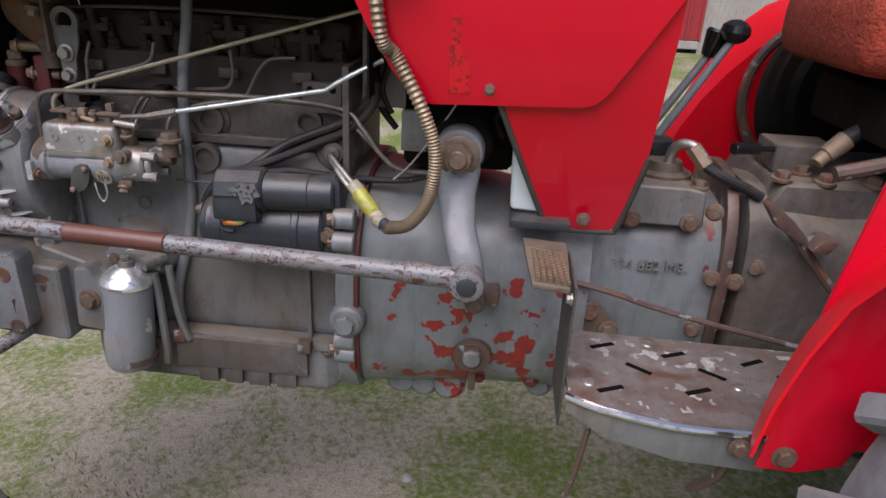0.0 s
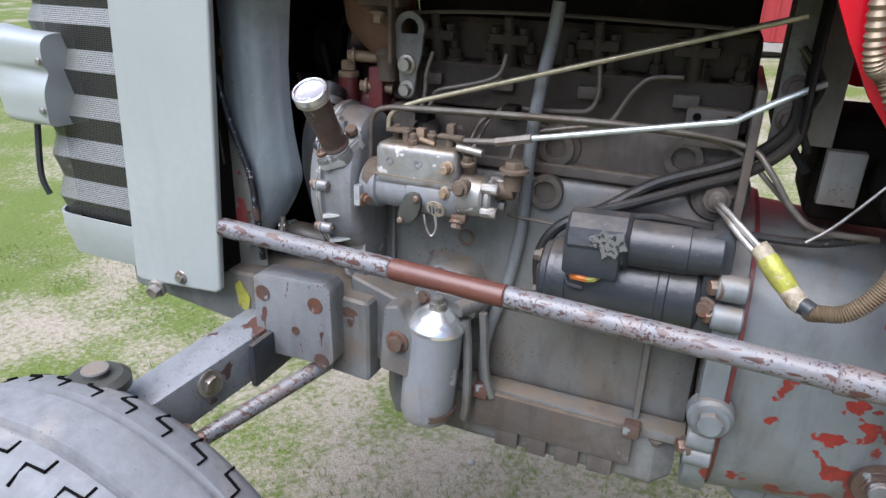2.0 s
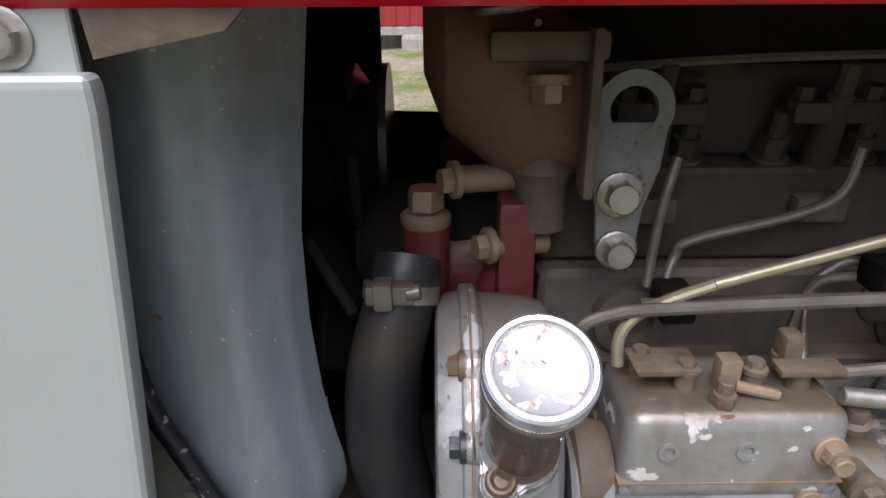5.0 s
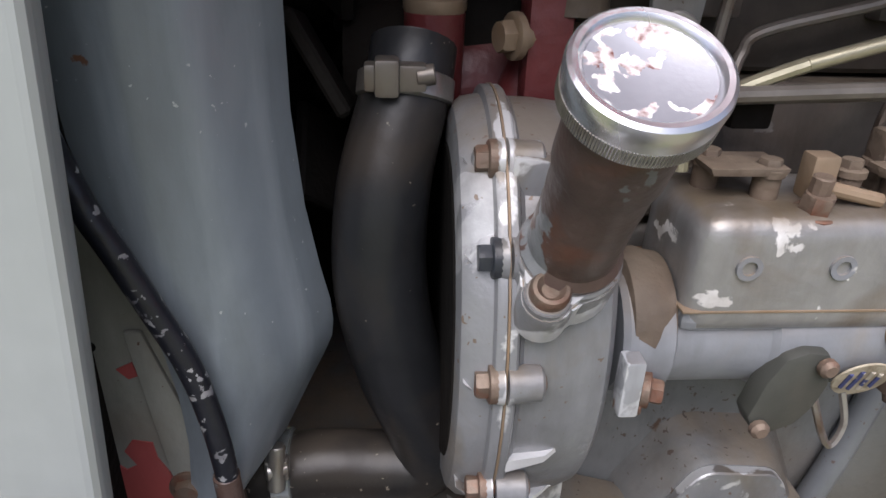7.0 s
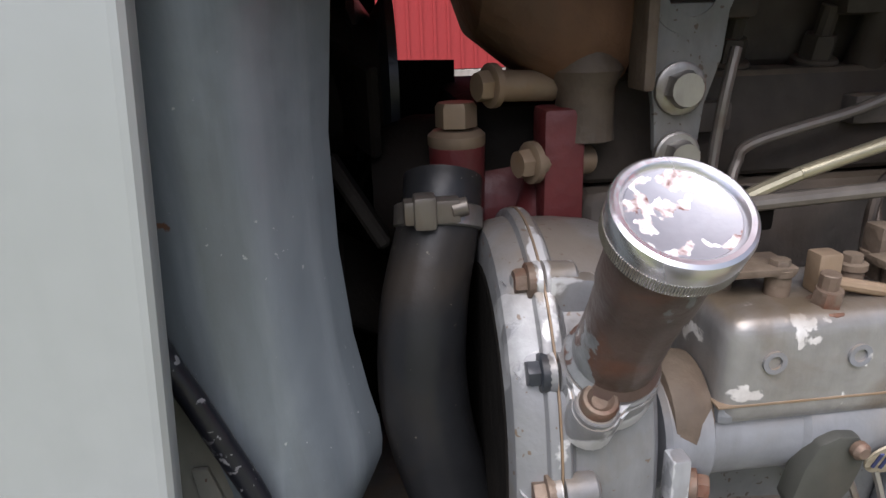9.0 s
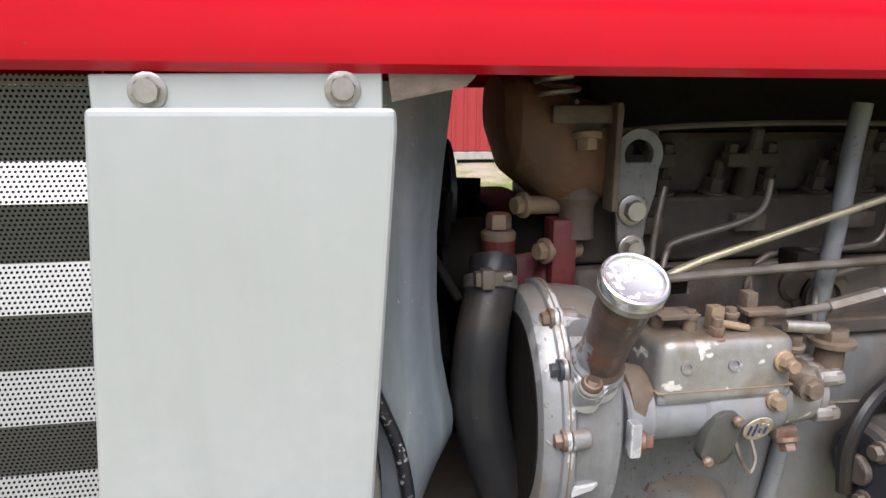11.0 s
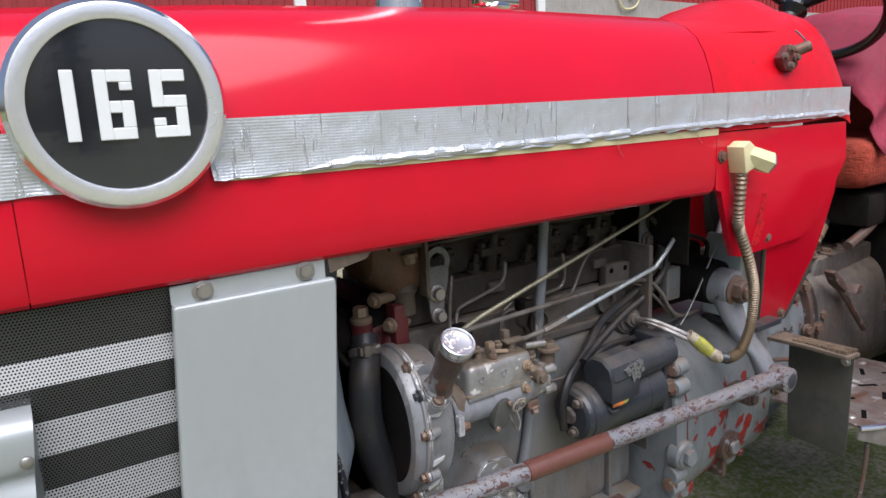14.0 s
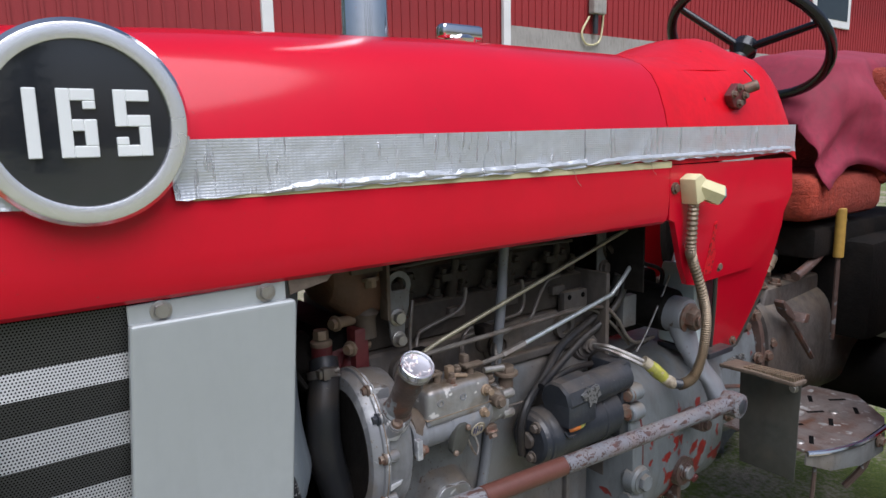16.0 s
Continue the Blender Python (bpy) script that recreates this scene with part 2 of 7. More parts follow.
M["cover"] = mat("cover_grey_paint", (0.249, 0.254, 0.262), 0.4, metal=0.3, vary=0.14, dirt=(0.2, 0.17, 0.13), dirt_amt=0.36, dirt_scale=20, patch=(0.37, 0.375, 0.38), patch_amt=0.38, patch_scale=17, bump=0.2, bump_scale=80, dust=0.7, streak=0.32, specks=(0.16, 0.12, 0.09), speck_amt=0.3, wear=(0.55, 0.55, 0.55), wear_amt=0.3)
M["pipe"] = mat("dull_steel_pipe", (0.165, 0.148, 0.128), 0.4, metal=0.45, vary=0.25, dirt=(0.12, 0.085, 0.06), dirt_amt=0.5, dirt_scale=26, bump=0.1, streak=0.3)
M["brassy"] = mat("brassy_rod", (0.36, 0.33, 0.23), 0.34, metal=0.6, vary=0.2, dirt=(0.17, 0.13, 0.08), dirt_amt=0.4, dirt_scale=30, bump=0.06)
M["zinc"] = mat("zinc_rod", (0.5, 0.54, 0.54), 0.3, metal=0.7, vary=0.12, dirt=(0.25, 0.24, 0.2), dirt_amt=0.3, dirt_scale=30, bump=0.05)
M["olive_plate"] = mat("olive_grey_plate", (0.24, 0.24, 0.21), 0.5, vary=0.15, dirt=(0.15, 0.11, 0.075), dirt_amt=0.45, dirt_scale=12, bump=0.12, streak=0.3, specks=(0.09, 0.05, 0.03), speck_amt=0.2)
M["pink_paint"] = mat("faded_red_paint", (0.33, 0.07, 0.065), 0.55, vary=0.12, dirt=(0.25, 0.1, 0.08), dirt_amt=0.3, dirt_scale=20, bump=0.1)
M["link"] = mat("link_tube_paint", (0.164, 0.166, 0.179), 0.36, vary=0.18, dirt=(0.15, 0.115, 0.11), dirt_amt=0.45, dirt_scale=14, patch=(0.085, 0.036, 0.03), patch2=(0.05, 0.03, 0.027), patch_amt=0.5, patch_scale=105, stretch=0.35, bump=0.14, dust=0.3, specks=(0.06, 0.03, 0.026), speck_amt=0.6)
M["link_rust"] = mat("link_tube_rust", (0.111, 0.0425, 0.0306), 0.38, vary=0.25, dirt=(0.085, 0.035, 0.03), dirt_amt=0.5, patch=(0.27, 0.27, 0.29), patch_amt=0.1, patch_scale=60, bump=0.1)
M["arm"] = mat("arm_grey_paint", (0.174, 0.183, 0.194), 0.36, vary=0.12, dirt=(0.16, 0.145, 0.13), dirt_amt=0.25, patch=(0.09, 0.07, 0.06), patch_amt=0.13, patch_scale=30, bump=0.08, dust=0.3, streak=0.25, specks=(0.1, 0.07, 0.055), speck_amt=0.35)
M["rubber"] = mat("black_rubber_hose", (0.018, 0.019, 0.021), 0.42, vary=0.4, specks=(0.17, 0.15, 0.12), speck_amt=0.2, dirt=(0.04, 0.031, 0.023), dirt_amt=0.6, dirt_scale=9, bump=0.1, bump_scale=60, dust=0.15, spec=0.35)
M["black"] = mat("black_paint", (0.03, 0.034, 0.041), 0.38, vary=0.3, dirt=(0.06, 0.055, 0.05), dirt_amt=0.3, dirt_scale=12, bump=0.12, dust=0.3, streak=0.2, specks=(0.16, 0.15, 0.13), speck_amt=0.12)
M["scuffed"] = mat("scuffed_cable", (0.012, 0.013, 0.018), 0.4, vary=0.3, patch=(0.3, 0.3, 0.3), patch2=(0.1, 0.1, 0.11), patch_amt=0.4, patch_scale=140, bump=0.12, specks=(0.25, 0.25, 0.25), speck_amt=0.34)
M["plastic"] = mat("black_knob", (0.012, 0.012, 0.013), 0.2, vary=0.2, bump=0.02)
M["tyre"] = mat("worn_tyre", (0.18, 0.186, 0.194), 0.75, vary=0.22, dirt=(0.27, 0.25, 0.22), dirt_amt=0.4, dirt_scale=9, bump=0.35, bump_scale=45, streak=0.25, specks=(0.09, 0.09, 0.09), speck_amt=0.25)
M["step"] = mat("worn_step_plate", (0.204, 0.174, 0.157), 0.4, metal=0.35, vary=0.25, dirt=(0.12, 0.06, 0.038), dirt_amt=0.6, dirt_scale=16, patch=(0.34, 0.33, 0.31), patch_amt=0.42, patch_scale=34, bump=0.15, streak=0.4, specks=(0.1, 0.05, 0.03), speck_amt=0.4)
M["shield"] = mat("shield_dark_grey", (0.052, 0.053, 0.045), 0.5, vary=0.2, dirt=(0.08, 0.07, 0.055), dirt_amt=0.4, dirt_scale=9, bump=0.08, streak=0.3)
# Near-black for holes, slots, grooves and grille core: shade put into the colour.
M["dark"] = mat("gap_shade", (0.005, 0.005, 0.005), 0.9, bump=0.0, spec=0.05)
M["copper"] = mat("conduit_bronze", (0.27, 0.21, 0.14), 0.4, metal=0.5, vary=0.2, dirt=(0.12, 0.09, 0.06), dirt_amt=0.4, dirt_scale=25, bump=0.05)
M["yellow"] = mat("yellow_tape_wrap", (0.38, 0.37, 0.06), 0.35, vary=0.25, dirt=(0.16, 0.15, 0.05), dirt_amt=0.5, dirt_scale=50, patch=(0.4, 0.34, 0.22), patch_amt=0.4, patch_scale=70, bump=0.3)
M["tan_tape"] = mat("tan_tape_wrap", (0.38, 0.33, 0.24), 0.6, vary=0.25, dirt=(0.15, 0.11, 0.07), dirt_amt=0.5, dirt_scale=60, bump=0.5)
M["orange"] = mat("orange_terminal", (0.55, 0.16, 0.02), 0.45, vary=0.2, bump=0.05)
M["cream"] = mat("cream_plastic", (0.62, 0.56, 0.32), 0.45, vary=0.08, dirt=(0.35, 0.3, 0.18), dirt_amt=0.3, dirt_scale=25, bump=0.03)
M["teal"] = mat("teal_plastic", (0.02, 0.2, 0.28), 0.4, bump=0.03)
M["white_tank"] = mat("white_plastic_bottle", (0.6, 0.68, 0.68), 0.4, vary=0.08, dirt=(0.3, 0.3, 0.27), dirt_amt=0.3, bump=0.03)
M["brass"] = mat("brass_plug", (0.27, 0.2, 0.135), 0.55, metal=0.35, vary=0.2, dirt=(0.25, 0.17, 0.1), dirt_amt=0.5, dirt_scale=40, bump=0.1)
M["maroon"] = mat("maroon_casting", (0.12, 0.022, 0.022), 0.5, vary=0.3, dirt=(0.08, 0.045, 0.035), dirt_amt=0.5, dirt_scale=15, bump=0.2)
M["rust_orange"] = mat("rusty_casting", (0.15, 0.075, 0.04), 0.65, vary=0.3, dirt=(0.09, 0.055, 0.035), dirt_amt=0.5, dirt_scale=12, bump=0.3)
M["cloth"] = mat("burgundy_cloth", (0.24, 0.018, 0.042), 0.8, vary=0.2, dirt=(0.28, 0.035, 0.06), dirt_amt=0.4, bump=0.1, bump_scale=300, streak=0.25)
M["fur"] = mat("orange_fleece", (0.27, 0.035, 0.015), 0.9, vary=0.35, bump=1.0, bump_scale=180)
M["badge_black"] = mat("badge_black", (0.012, 0.014, 0.019), 0.08, vary=0.1, bump=0.004, coat=1.0, coat_rough=0.03, spec=0.8)
M["ring_alloy"] = mat("brushed_alloy", (0.9, 0.9, 0.89), 0.26, metal=0.82, vary=0.05, bump=0.02, rough_vary=0.06)
M["badge_white"] = mat("badge_white", (0.7, 0.72, 0.7), 0.4, vary=0.05, bump=0.01)
M["label"] = mat("label_blue", (0.05, 0.06, 0.15), 0.4, vary=0.1, patch=(0.5, 0.45, 0.36), patch_amt=0.62, patch_scale=90, bump=0.03)
M["wood"] = mat("yellow_handle", (0.36, 0.22, 0.04), 0.5, vary=0.2, bump=0.1)
M["barn_red"] = mat("barn_red_boards", (0.3, 0.022, 0.024), 0.75, vary=0.25, dirt=(0.15, 0.02, 0.02), dirt_amt=0.4, dirt_scale=1.5, bump=0.2)
M["white_paint"] = mat("white_trim", (0.7, 0.7, 0.68), 0.6, vary=0.08, bump=0.1)
M["concrete"] = mat("concrete", (0.33, 0.31, 0.28), 0.85, vary=0.15, dirt=(0.25, 0.22, 0.19), dirt_amt=0.4, dirt_scale=2, bump=0.3, streak=0.3)
M["roof"] = mat("grey_roof", (0.1, 0.1, 0.1), 0.7, bump=0.2)
M["glass"] = mat("window_glass", (0.03, 0.04, 0.045), 0.05, vary=0.1, bump=0.0)
M["leaf"] = mat("spruce_green", (0.035, 0.075, 0.015), 0.8, vary=0.5, fine=3.0, bump=0.0)
M["leaf2"] = mat("birch_green", (0.1, 0.17, 0.03), 0.8, vary=0.4, fine=3.0, bump=0.0)
M["bark"] = mat("bark", (0.1, 0.075, 0.055), 0.9, bump=0.5)
M["grass"] = mat("grass_blades", (0.12, 0.19, 0.035), 0.8, vary=0.5, fine=9.0, bump=0.0)


def tape_mat():
    m = mat("silver_duct_tape", (0.6, 0.62, 0.63), 0.34, metal=0.55, vary=0.1, dirt=(0.45, 0.46, 0.46), dirt_amt=0.3, bump=0.0)
    nt = m.node_tree
    co = nt.nodes.new("ShaderNodeTexCoord")
    mp = nt.nodes.new("ShaderNodeMapping")
    mp.inputs["Scale"].default_value = (90.0, 90.0, 9.0)
    w = nt.nodes.new("ShaderNodeTexNoise")
    w.inputs["Scale"].default_value, w.inputs["Detail"].default_value, w.inputs["Distortion"].default_value = 1.0, 6.0, 0.8
    thread = nt.nodes.new("ShaderNodeTexWave")
    thread.bands_direction = "Z"
    thread.inputs["Scale"].default_value, thread.inputs["Distortion"].default_value = 95.0, 0.6
    weft = nt.nodes.new("ShaderNodeTexWave")
    weft.bands_direction = "X"
    weft.inputs["Scale"].default_value, weft.inputs["Distortion"].default_value = 60.0, 0.6
    fold = nt.nodes.new("ShaderNodeTexNoise")
    fold.inputs["Scale"].default_value, fold.inputs["Detail"].default_value = 14.0, 5.0
    L = nt.links.new

    def madd(a, k, b):
        n = nt.nodes.new("ShaderNodeMath")
        n.operation = "MULTIPLY_ADD"
        L(a, n.inputs[0])
        n.inputs[1].default_value = k
        if b is not None:
            L(b, n.inputs[2])
        else:
            n.inputs[2].default_value = 0.0
        return n.outputs[0]

    L(co.outputs["Object"], mp.inputs[0])
    L(mp.outputs[0], w.inputs["Vector"])
    for n in (thread, weft, fold):
        L(co.outputs["Object"], n.inputs["Vector"])
    crease = nt.nodes.new("ShaderNodeMapRange")
    crease.inputs[1].default_value, crease.inputs[2].default_value = 0.6, 0.72
    L(w.outputs[0], crease.inputs[0])
    height = madd(thread.outputs[0], 0.05, madd(weft.outputs[0], 0.035, madd(crease.outputs[0], 0.75, madd(fold.outputs[0], 1.8, None))))
    bp = nt.nodes.new("ShaderNodeBump")
    bp.inputs["Strength"].default_value, bp.inputs["Distance"].default_value = 0.9, 0.0035
    L(height, bp.inputs["Height"])
    L(bp.outputs[0], nt.nodes["Principled BSDF"].inputs["Normal"])
    return m


M["tape"] = tape_mat()


def dots_mat(name, base, metal):
    """Perforated sheet: staggered round holes punched through to the dark core."""
    m = bpy.data.materials.new(name)
    m.use_nodes = True
    nt = m.node_tree
    L = nt.links.new
    bs = nt.nodes["Principled BSDF"]
    bs.inputs["Metallic"].default_value, bs.inputs["Roughness"].default_value = metal, 0.4
    uv = nt.nodes.new("ShaderNodeUVMap")
    sc = nt.nodes.new("ShaderNodeVectorMath")
    sc.operation = "SCALE"
    sc.inputs["Scale"].default_value = 300.0
    L(uv.outputs[0], sc.inputs[0])
    sep = nt.nodes.new("ShaderNodeSeparateXYZ")
    L(sc.outputs[0], sep.inputs[0])

    def mth(op, a, b=0.0):
        n = nt.nodes.new("ShaderNodeMath")
        n.operation = op
        for s, v in zip(n.inputs, (a, b)):
            if hasattr(v, "links"):
                L(v, s)
            else:
                s.default_value = v
        return n.outputs[0]

    row = mth("FLOOR", sep.outputs[1])
    off = mth("MULTIPLY", mth("MODULO", row, 2.0), 0.5)
    fx = mth("SUBTRACT", mth("FRACT", mth("ADD", sep.outputs[0], off)), 0.5)
    fy = mth("SUBTRACT", mth("FRACT", sep.outputs[1]), 0.5)
    d = mth("SQRT", mth("ADD", mth("MULTIPLY", fx, fx), mth("MULTIPLY", fy, fy)))
    hole = mth("LESS_THAN", d, 0.29)
    nz = nt.nodes.new("ShaderNodeTexNoise")
    nz.inputs["Scale"].default_value = 14.0
    mx = nt.nodes.new("ShaderNodeMix")
    mx.data_type = "RGBA"
    mx.inputs[6].default_value = (*[c * 0.75 for c in base], 1)
    mx.inputs[7].default_value = (*base, 1)
    L(nz.outputs[0], mx.inputs[0])
    L(mx.outputs[2], bs.inputs["Base Color"])
    tr = nt.nodes.new("ShaderNodeBsdfTransparent")
    ms = nt.nodes.new("ShaderNodeMixShader")
    L(hole, ms.inputs[0])
    L(bs.outputs[0], ms.inputs[1])
    L(tr.outputs[0], ms.inputs[2])
    L(ms.outputs[0], nt.nodes["Material Output"].inputs[0])
    return m


# One perforated sheet in a lit and a shaded copy, light put into colour.
M["mesh_lit"] = dots_mat("perforated_lit", (0.3, 0.305, 0.29), 0.35)
M["mesh_shaded"] = dots_mat("perforated_shaded", (0.075, 0.075, 0.072), 0.3)


def ground_mat():
    m = bpy.data.materials.new("sandy_ground")
    m.use_nodes = True
    nt = m.node_tree
    L = nt.links.new
    bs = nt.nodes["Principled BSDF"]
    bs.inputs["Roughness"].default_value = 0.95
    co = nt.nodes.new("ShaderNodeTexCoord")

    def nz(scale, det=8.0):
        n = nt.nodes.new("ShaderNodeTexNoise")
        n.inputs["Scale"].default_value, n.inputs["Detail"].default_value = scale, det
        L(co.outputs["Object"], n.inputs["Vector"])
        return n.outputs[0]

    def rng(src, a, b):
        r = nt.nodes.new("ShaderNodeMapRange")
        r.inputs[1].default_value, r.inputs[2].default_value = a, b
        L(src, r.inputs[0])
        return r.outputs[0]

    def mix(f, a, b):
        x = nt.nodes.new("ShaderNodeMix")
        x.data_type = "RGBA"
        for s, v in ((x.inputs[0], f), (x.inputs[6], a), (x.inputs[7], b)):
            if hasattr(v, "links"):
                L(v, s)
            else:
                s.default_value = (*v, 1)
        return x.outputs[2]

    fine, mid, big = nz(140.0), nz(38.0), nz(2.1, 7.0)
    soil = mix(rng(fine, 0.3, 0.7), (0.23, 0.2, 0.15), (0.35, 0.31, 0.245))
    soil = mix(rng(mid, 0.5, 0.9), soil, (0.15, 0.122, 0.08))
    moss = mix(rng(fine, 0.3, 0.7), (0.05, 0.088, 0.01), (0.145, 0.175, 0.034))
    both = nt.nodes.new("ShaderNodeMath")
    both.operation = "ADD"
    grain = nt.nodes.new("ShaderNodeMath")
    grain.operation = "MULTIPLY_ADD"
    L(nz(70.0, 10.0), grain.inputs[0])
    grain.inputs[1].default_value = 0.55
    L(big, grain.inputs[2])
    L(grain.outputs[0], both.inputs[0])
    sx = nt.nodes.new("ShaderNodeSeparateXYZ")
    L(co.outputs["Object"], sx.inputs[0])
    lawn = nt.nodes.new("ShaderNodeMapRange")
    lawn.inputs[1].default_value, lawn.inputs[2].default_value = -0.4, -3.0
    lawn.inputs[3].default_value, lawn.inputs[4].default_value = 0.0, 0.1
    L(sx.outputs[0], lawn.inputs[0])
    sm = nt.nodes.new("ShaderNodeMath")
    sm.operation = "ADD"
    soft = nt.nodes.new("ShaderNodeMath")
    soft.operation = "MULTIPLY"
    L(rng(mid, 0.2, 0.9), soft.inputs[0])
    soft.inputs[1].default_value = 0.3
    L(soft.outputs[0], sm.inputs[0])
    L(lawn.outputs[0], sm.inputs[1])
    L(sm.outputs[0], both.inputs[1])
    col = mix(rng(both.outputs[0], 0.78, 1.02), soil, moss)
    L(col, bs.inputs["Base Color"])
    bp = nt.nodes.new("ShaderNodeBump")
    bp.inputs["Strength"].default_value, bp.inputs["Distance"].default_value = 0.7, 0.01
    ad = nt.nodes.new("ShaderNodeMath")
    ad.operation = "ADD"
    L(fine, ad.inputs[0])
    L(mid, ad.inputs[1])
    L(ad.outputs[0], bp.inputs["Height"])
    L(bp.outputs[0], bs.inputs["Normal"])
    return m


M["ground"] = ground_mat()


# ---- mesh tools ----
def part(name, bm, material, parent=None, label="", smooth=32):
    me = bpy.data.meshes.new(name)
    bmesh.ops.recalc_face_normals(bm, faces=bm.faces)
    bm.to_mesh(me)
    bm.free()
    me.materials.append(M[material])
    if smooth:
        me.shade_smooth()
        me.set_sharp_from_angle(angle=radians(smooth))
    ob = new(name, me)
    if parent:
        ob.parent = parent
        if parent.parent is None:
            ob.matrix_parent_inverse = Matrix.Translation(-parent.location)
    if label:
        ob["label"] = label
    return ob


def thing(name, label, category, at=(0, 0, 0), group="", kind=""):
    ob = new(name)
    ob.location = at
    bpy.context.view_layer.update()
    return tagged(ob, label, category, group, kind)


def B():
    return bmesh.new()


def bevel(bm, w, seg=2, angle=25, geom=None):
    bmesh.ops.recalc_face_normals(bm, faces=bm.faces)
    ed = [e for e in (geom or bm.edges) if len(e.link_faces) == 2 and e.calc_face_angle(0) > radians(angle)]
    bmesh.ops.bevel(bm, geom=ed, offset=w, segments=seg, affect="EDGES", profile=0.6, clamp_overlap=True)
    return bm


def box(x0, x1, y0, y1, z0, z1, r=0.0, seg=2):
    bm = B()
    bmesh.ops.create_cube(bm, size=1)
    for v in bm.verts:
        v.co = Vector(((x0 + x1) / 2 + v.co.x * (x1 - x0), (y0 + y1) / 2 + v.co.y * (y1 - y0), (z0 + z1) / 2 + v.co.z * (z1 - z0)))
    if r:
        bevel(bm, r, seg)
    return bm


def join(*bms):
    out = B()
    for b in bms:
        me = bpy.data.meshes.new("tmp")
        b.to_mesh(me)
        b.free()
        out.from_mesh(me)
        bpy.data.meshes.remove(me)
    return out


def basis(d):
    d = Vector(d).normalized()
    a = Vector((0, 0, 1)) if abs(d.z) < 0.9 else Vector((1, 0, 0))
    u = d.cross(a).normalized()
    return u, d.cross(u).normalized(), d


def lathe(p, d, prof, seg=24):
    """Turned solid: prof = (distance along d, radius) pairs."""
    bm = B()
    u, w, d = basis(d)
    p = Vector(p)
    rings = []
    for h, r in prof:
        rings.append([bm.verts.new(p + d * h + (u * math.cos(6.28318 * i / seg) + w * math.sin(6.28318 * i / seg)) * max(r, 1e-4)) for i in range(seg)])
    for a, b in zip(rings, rings[1:]):
        for i in range(seg):
            bm.faces.new((a[i], a[(i + 1) % seg], b[(i + 1) % seg], b[i]))
    bm.faces.new(rings[0][::-1])
    bm.faces.new(rings[-1])
    return bm


def rod(a, b, r, r2=None, seg=20, soft=0.0):
    a, b = Vector(a), Vector(b)
    n = (b - a).length
    r2 = r if r2 is None else r2
    s = soft or min(r, r2) * 0.12
    return lathe(a, b - a, [(0, r - s), (s, r), (n - s, r2), (n, r2 - s)], seg)


def spline(pts, steps=8):
    pts = [Vector(p) for p in pts]
    out = []
    for i in range(len(pts) - 1):
        p0, p1, p2, p3 = pts[max(i - 1, 0)], pts[i], pts[i + 1], pts[min(i + 2, len(pts) - 1)]
        for k in range(steps):
            t = k / steps
            out.append(0.5 * ((2 * p1) + (p2 - p0) * t + (2 * p0 - 5 * p1 + 4 * p2 - p3) * t * t + (3 * p1 - 3 * p2 + p3 - p0) * t ** 3))
    out.append(pts[-1])
    return out


def tube(pts, r, seg=10, steps=8, curved=True, rib=0.0, pitch=1, radii=None):
    bm = B()
    ps = spline(pts, steps) if curved else [Vector(p) for p in pts]
    n = len(ps)
    rings = []
    u = None
    for i, p in enumerate(ps):
        d = (ps[min(i + 1, n - 1)] - ps[max(i - 1, 0)]).normalized()
        if u is None:
            u = basis(d)[0]
        u = (u - d * u.dot(d)).normalized()
        w = d.cross(u)
        rr = r if radii is None else np.interp(i / (n - 1), np.linspace(0, 1, len(radii)), radii)
        rr = rr * (1 + rib * (1 if (i // pitch) % 2 else -1)) if rib else rr
        rings.append([bm.verts.new(p + (u * math.cos(6.28318 * k / seg) + w * math.sin(6.28318 * k / seg)) * rr) for k in range(seg)])
    for a, b in zip(rings, rings[1:]):
        for i in range(seg):
            bm.faces.new((a[i], a[(i + 1) % seg], b[(i + 1) % seg], b[i]))
    bm.faces.new(rings[0][::-1])
    bm.faces.new(rings[-1])
    return bm


def prism(poly, y0, y1, r=0.0, seg=2, holes=()):
    """A plate cut to an x-z outline, from y0 to y1."""
    bm = B()
    f = [bm.verts.new((x, y0, z)) for x, z in poly]
    face = bm.faces.new(f)
    g = bmesh.ops.extrude_face_region(bm, geom=[face])
    for v in g["geom"]:
        if isinstance(v, bmesh.types.BMVert):
            v.co.y = y1
    if r:
        bevel(bm, r, seg)
    return bm


def ring_plate(cx, cz, ro, ri, y0, y1, seg=24, outline=None):
    """A plate with a round hole through it along y; outline: function of the angle giving the outer radius."""
    bm = B()
    rows = []
    for y, which in ((y0, 0), (y0, 1), (y1, 1), (y1, 0)):
        ring = []
        for i in range(seg):
            a = 6.28318 * i / seg
            q = (outline(a) if outline else ro) if which else ri
            ring.append(bm.verts.new((cx + q * math.cos(a), y, cz + q * math.sin(a))))
        rows.append(ring)
    for a, b in zip(rows, rows[1:] + rows[:1]):
        for i in range(seg):
            bm.faces.new((a[i], a[(i + 1) % seg], b[(i + 1) % seg], b[i]))
    return bm


def loft(rings, caps=True):
    bm = B()
    vs = [[bm.verts.new(p) for p in r] for r in rings]
    n = len(vs[0])
    for a, b in zip(vs, vs[1:]):
        for i in range(n):
            bm.faces.new((a[i], a[(i + 1) % n], b[(i + 1) % n], b[i]))
    if caps:
        bm.faces.new(vs[0][::-1])
        bm.faces.new(vs[-1])
    return bm


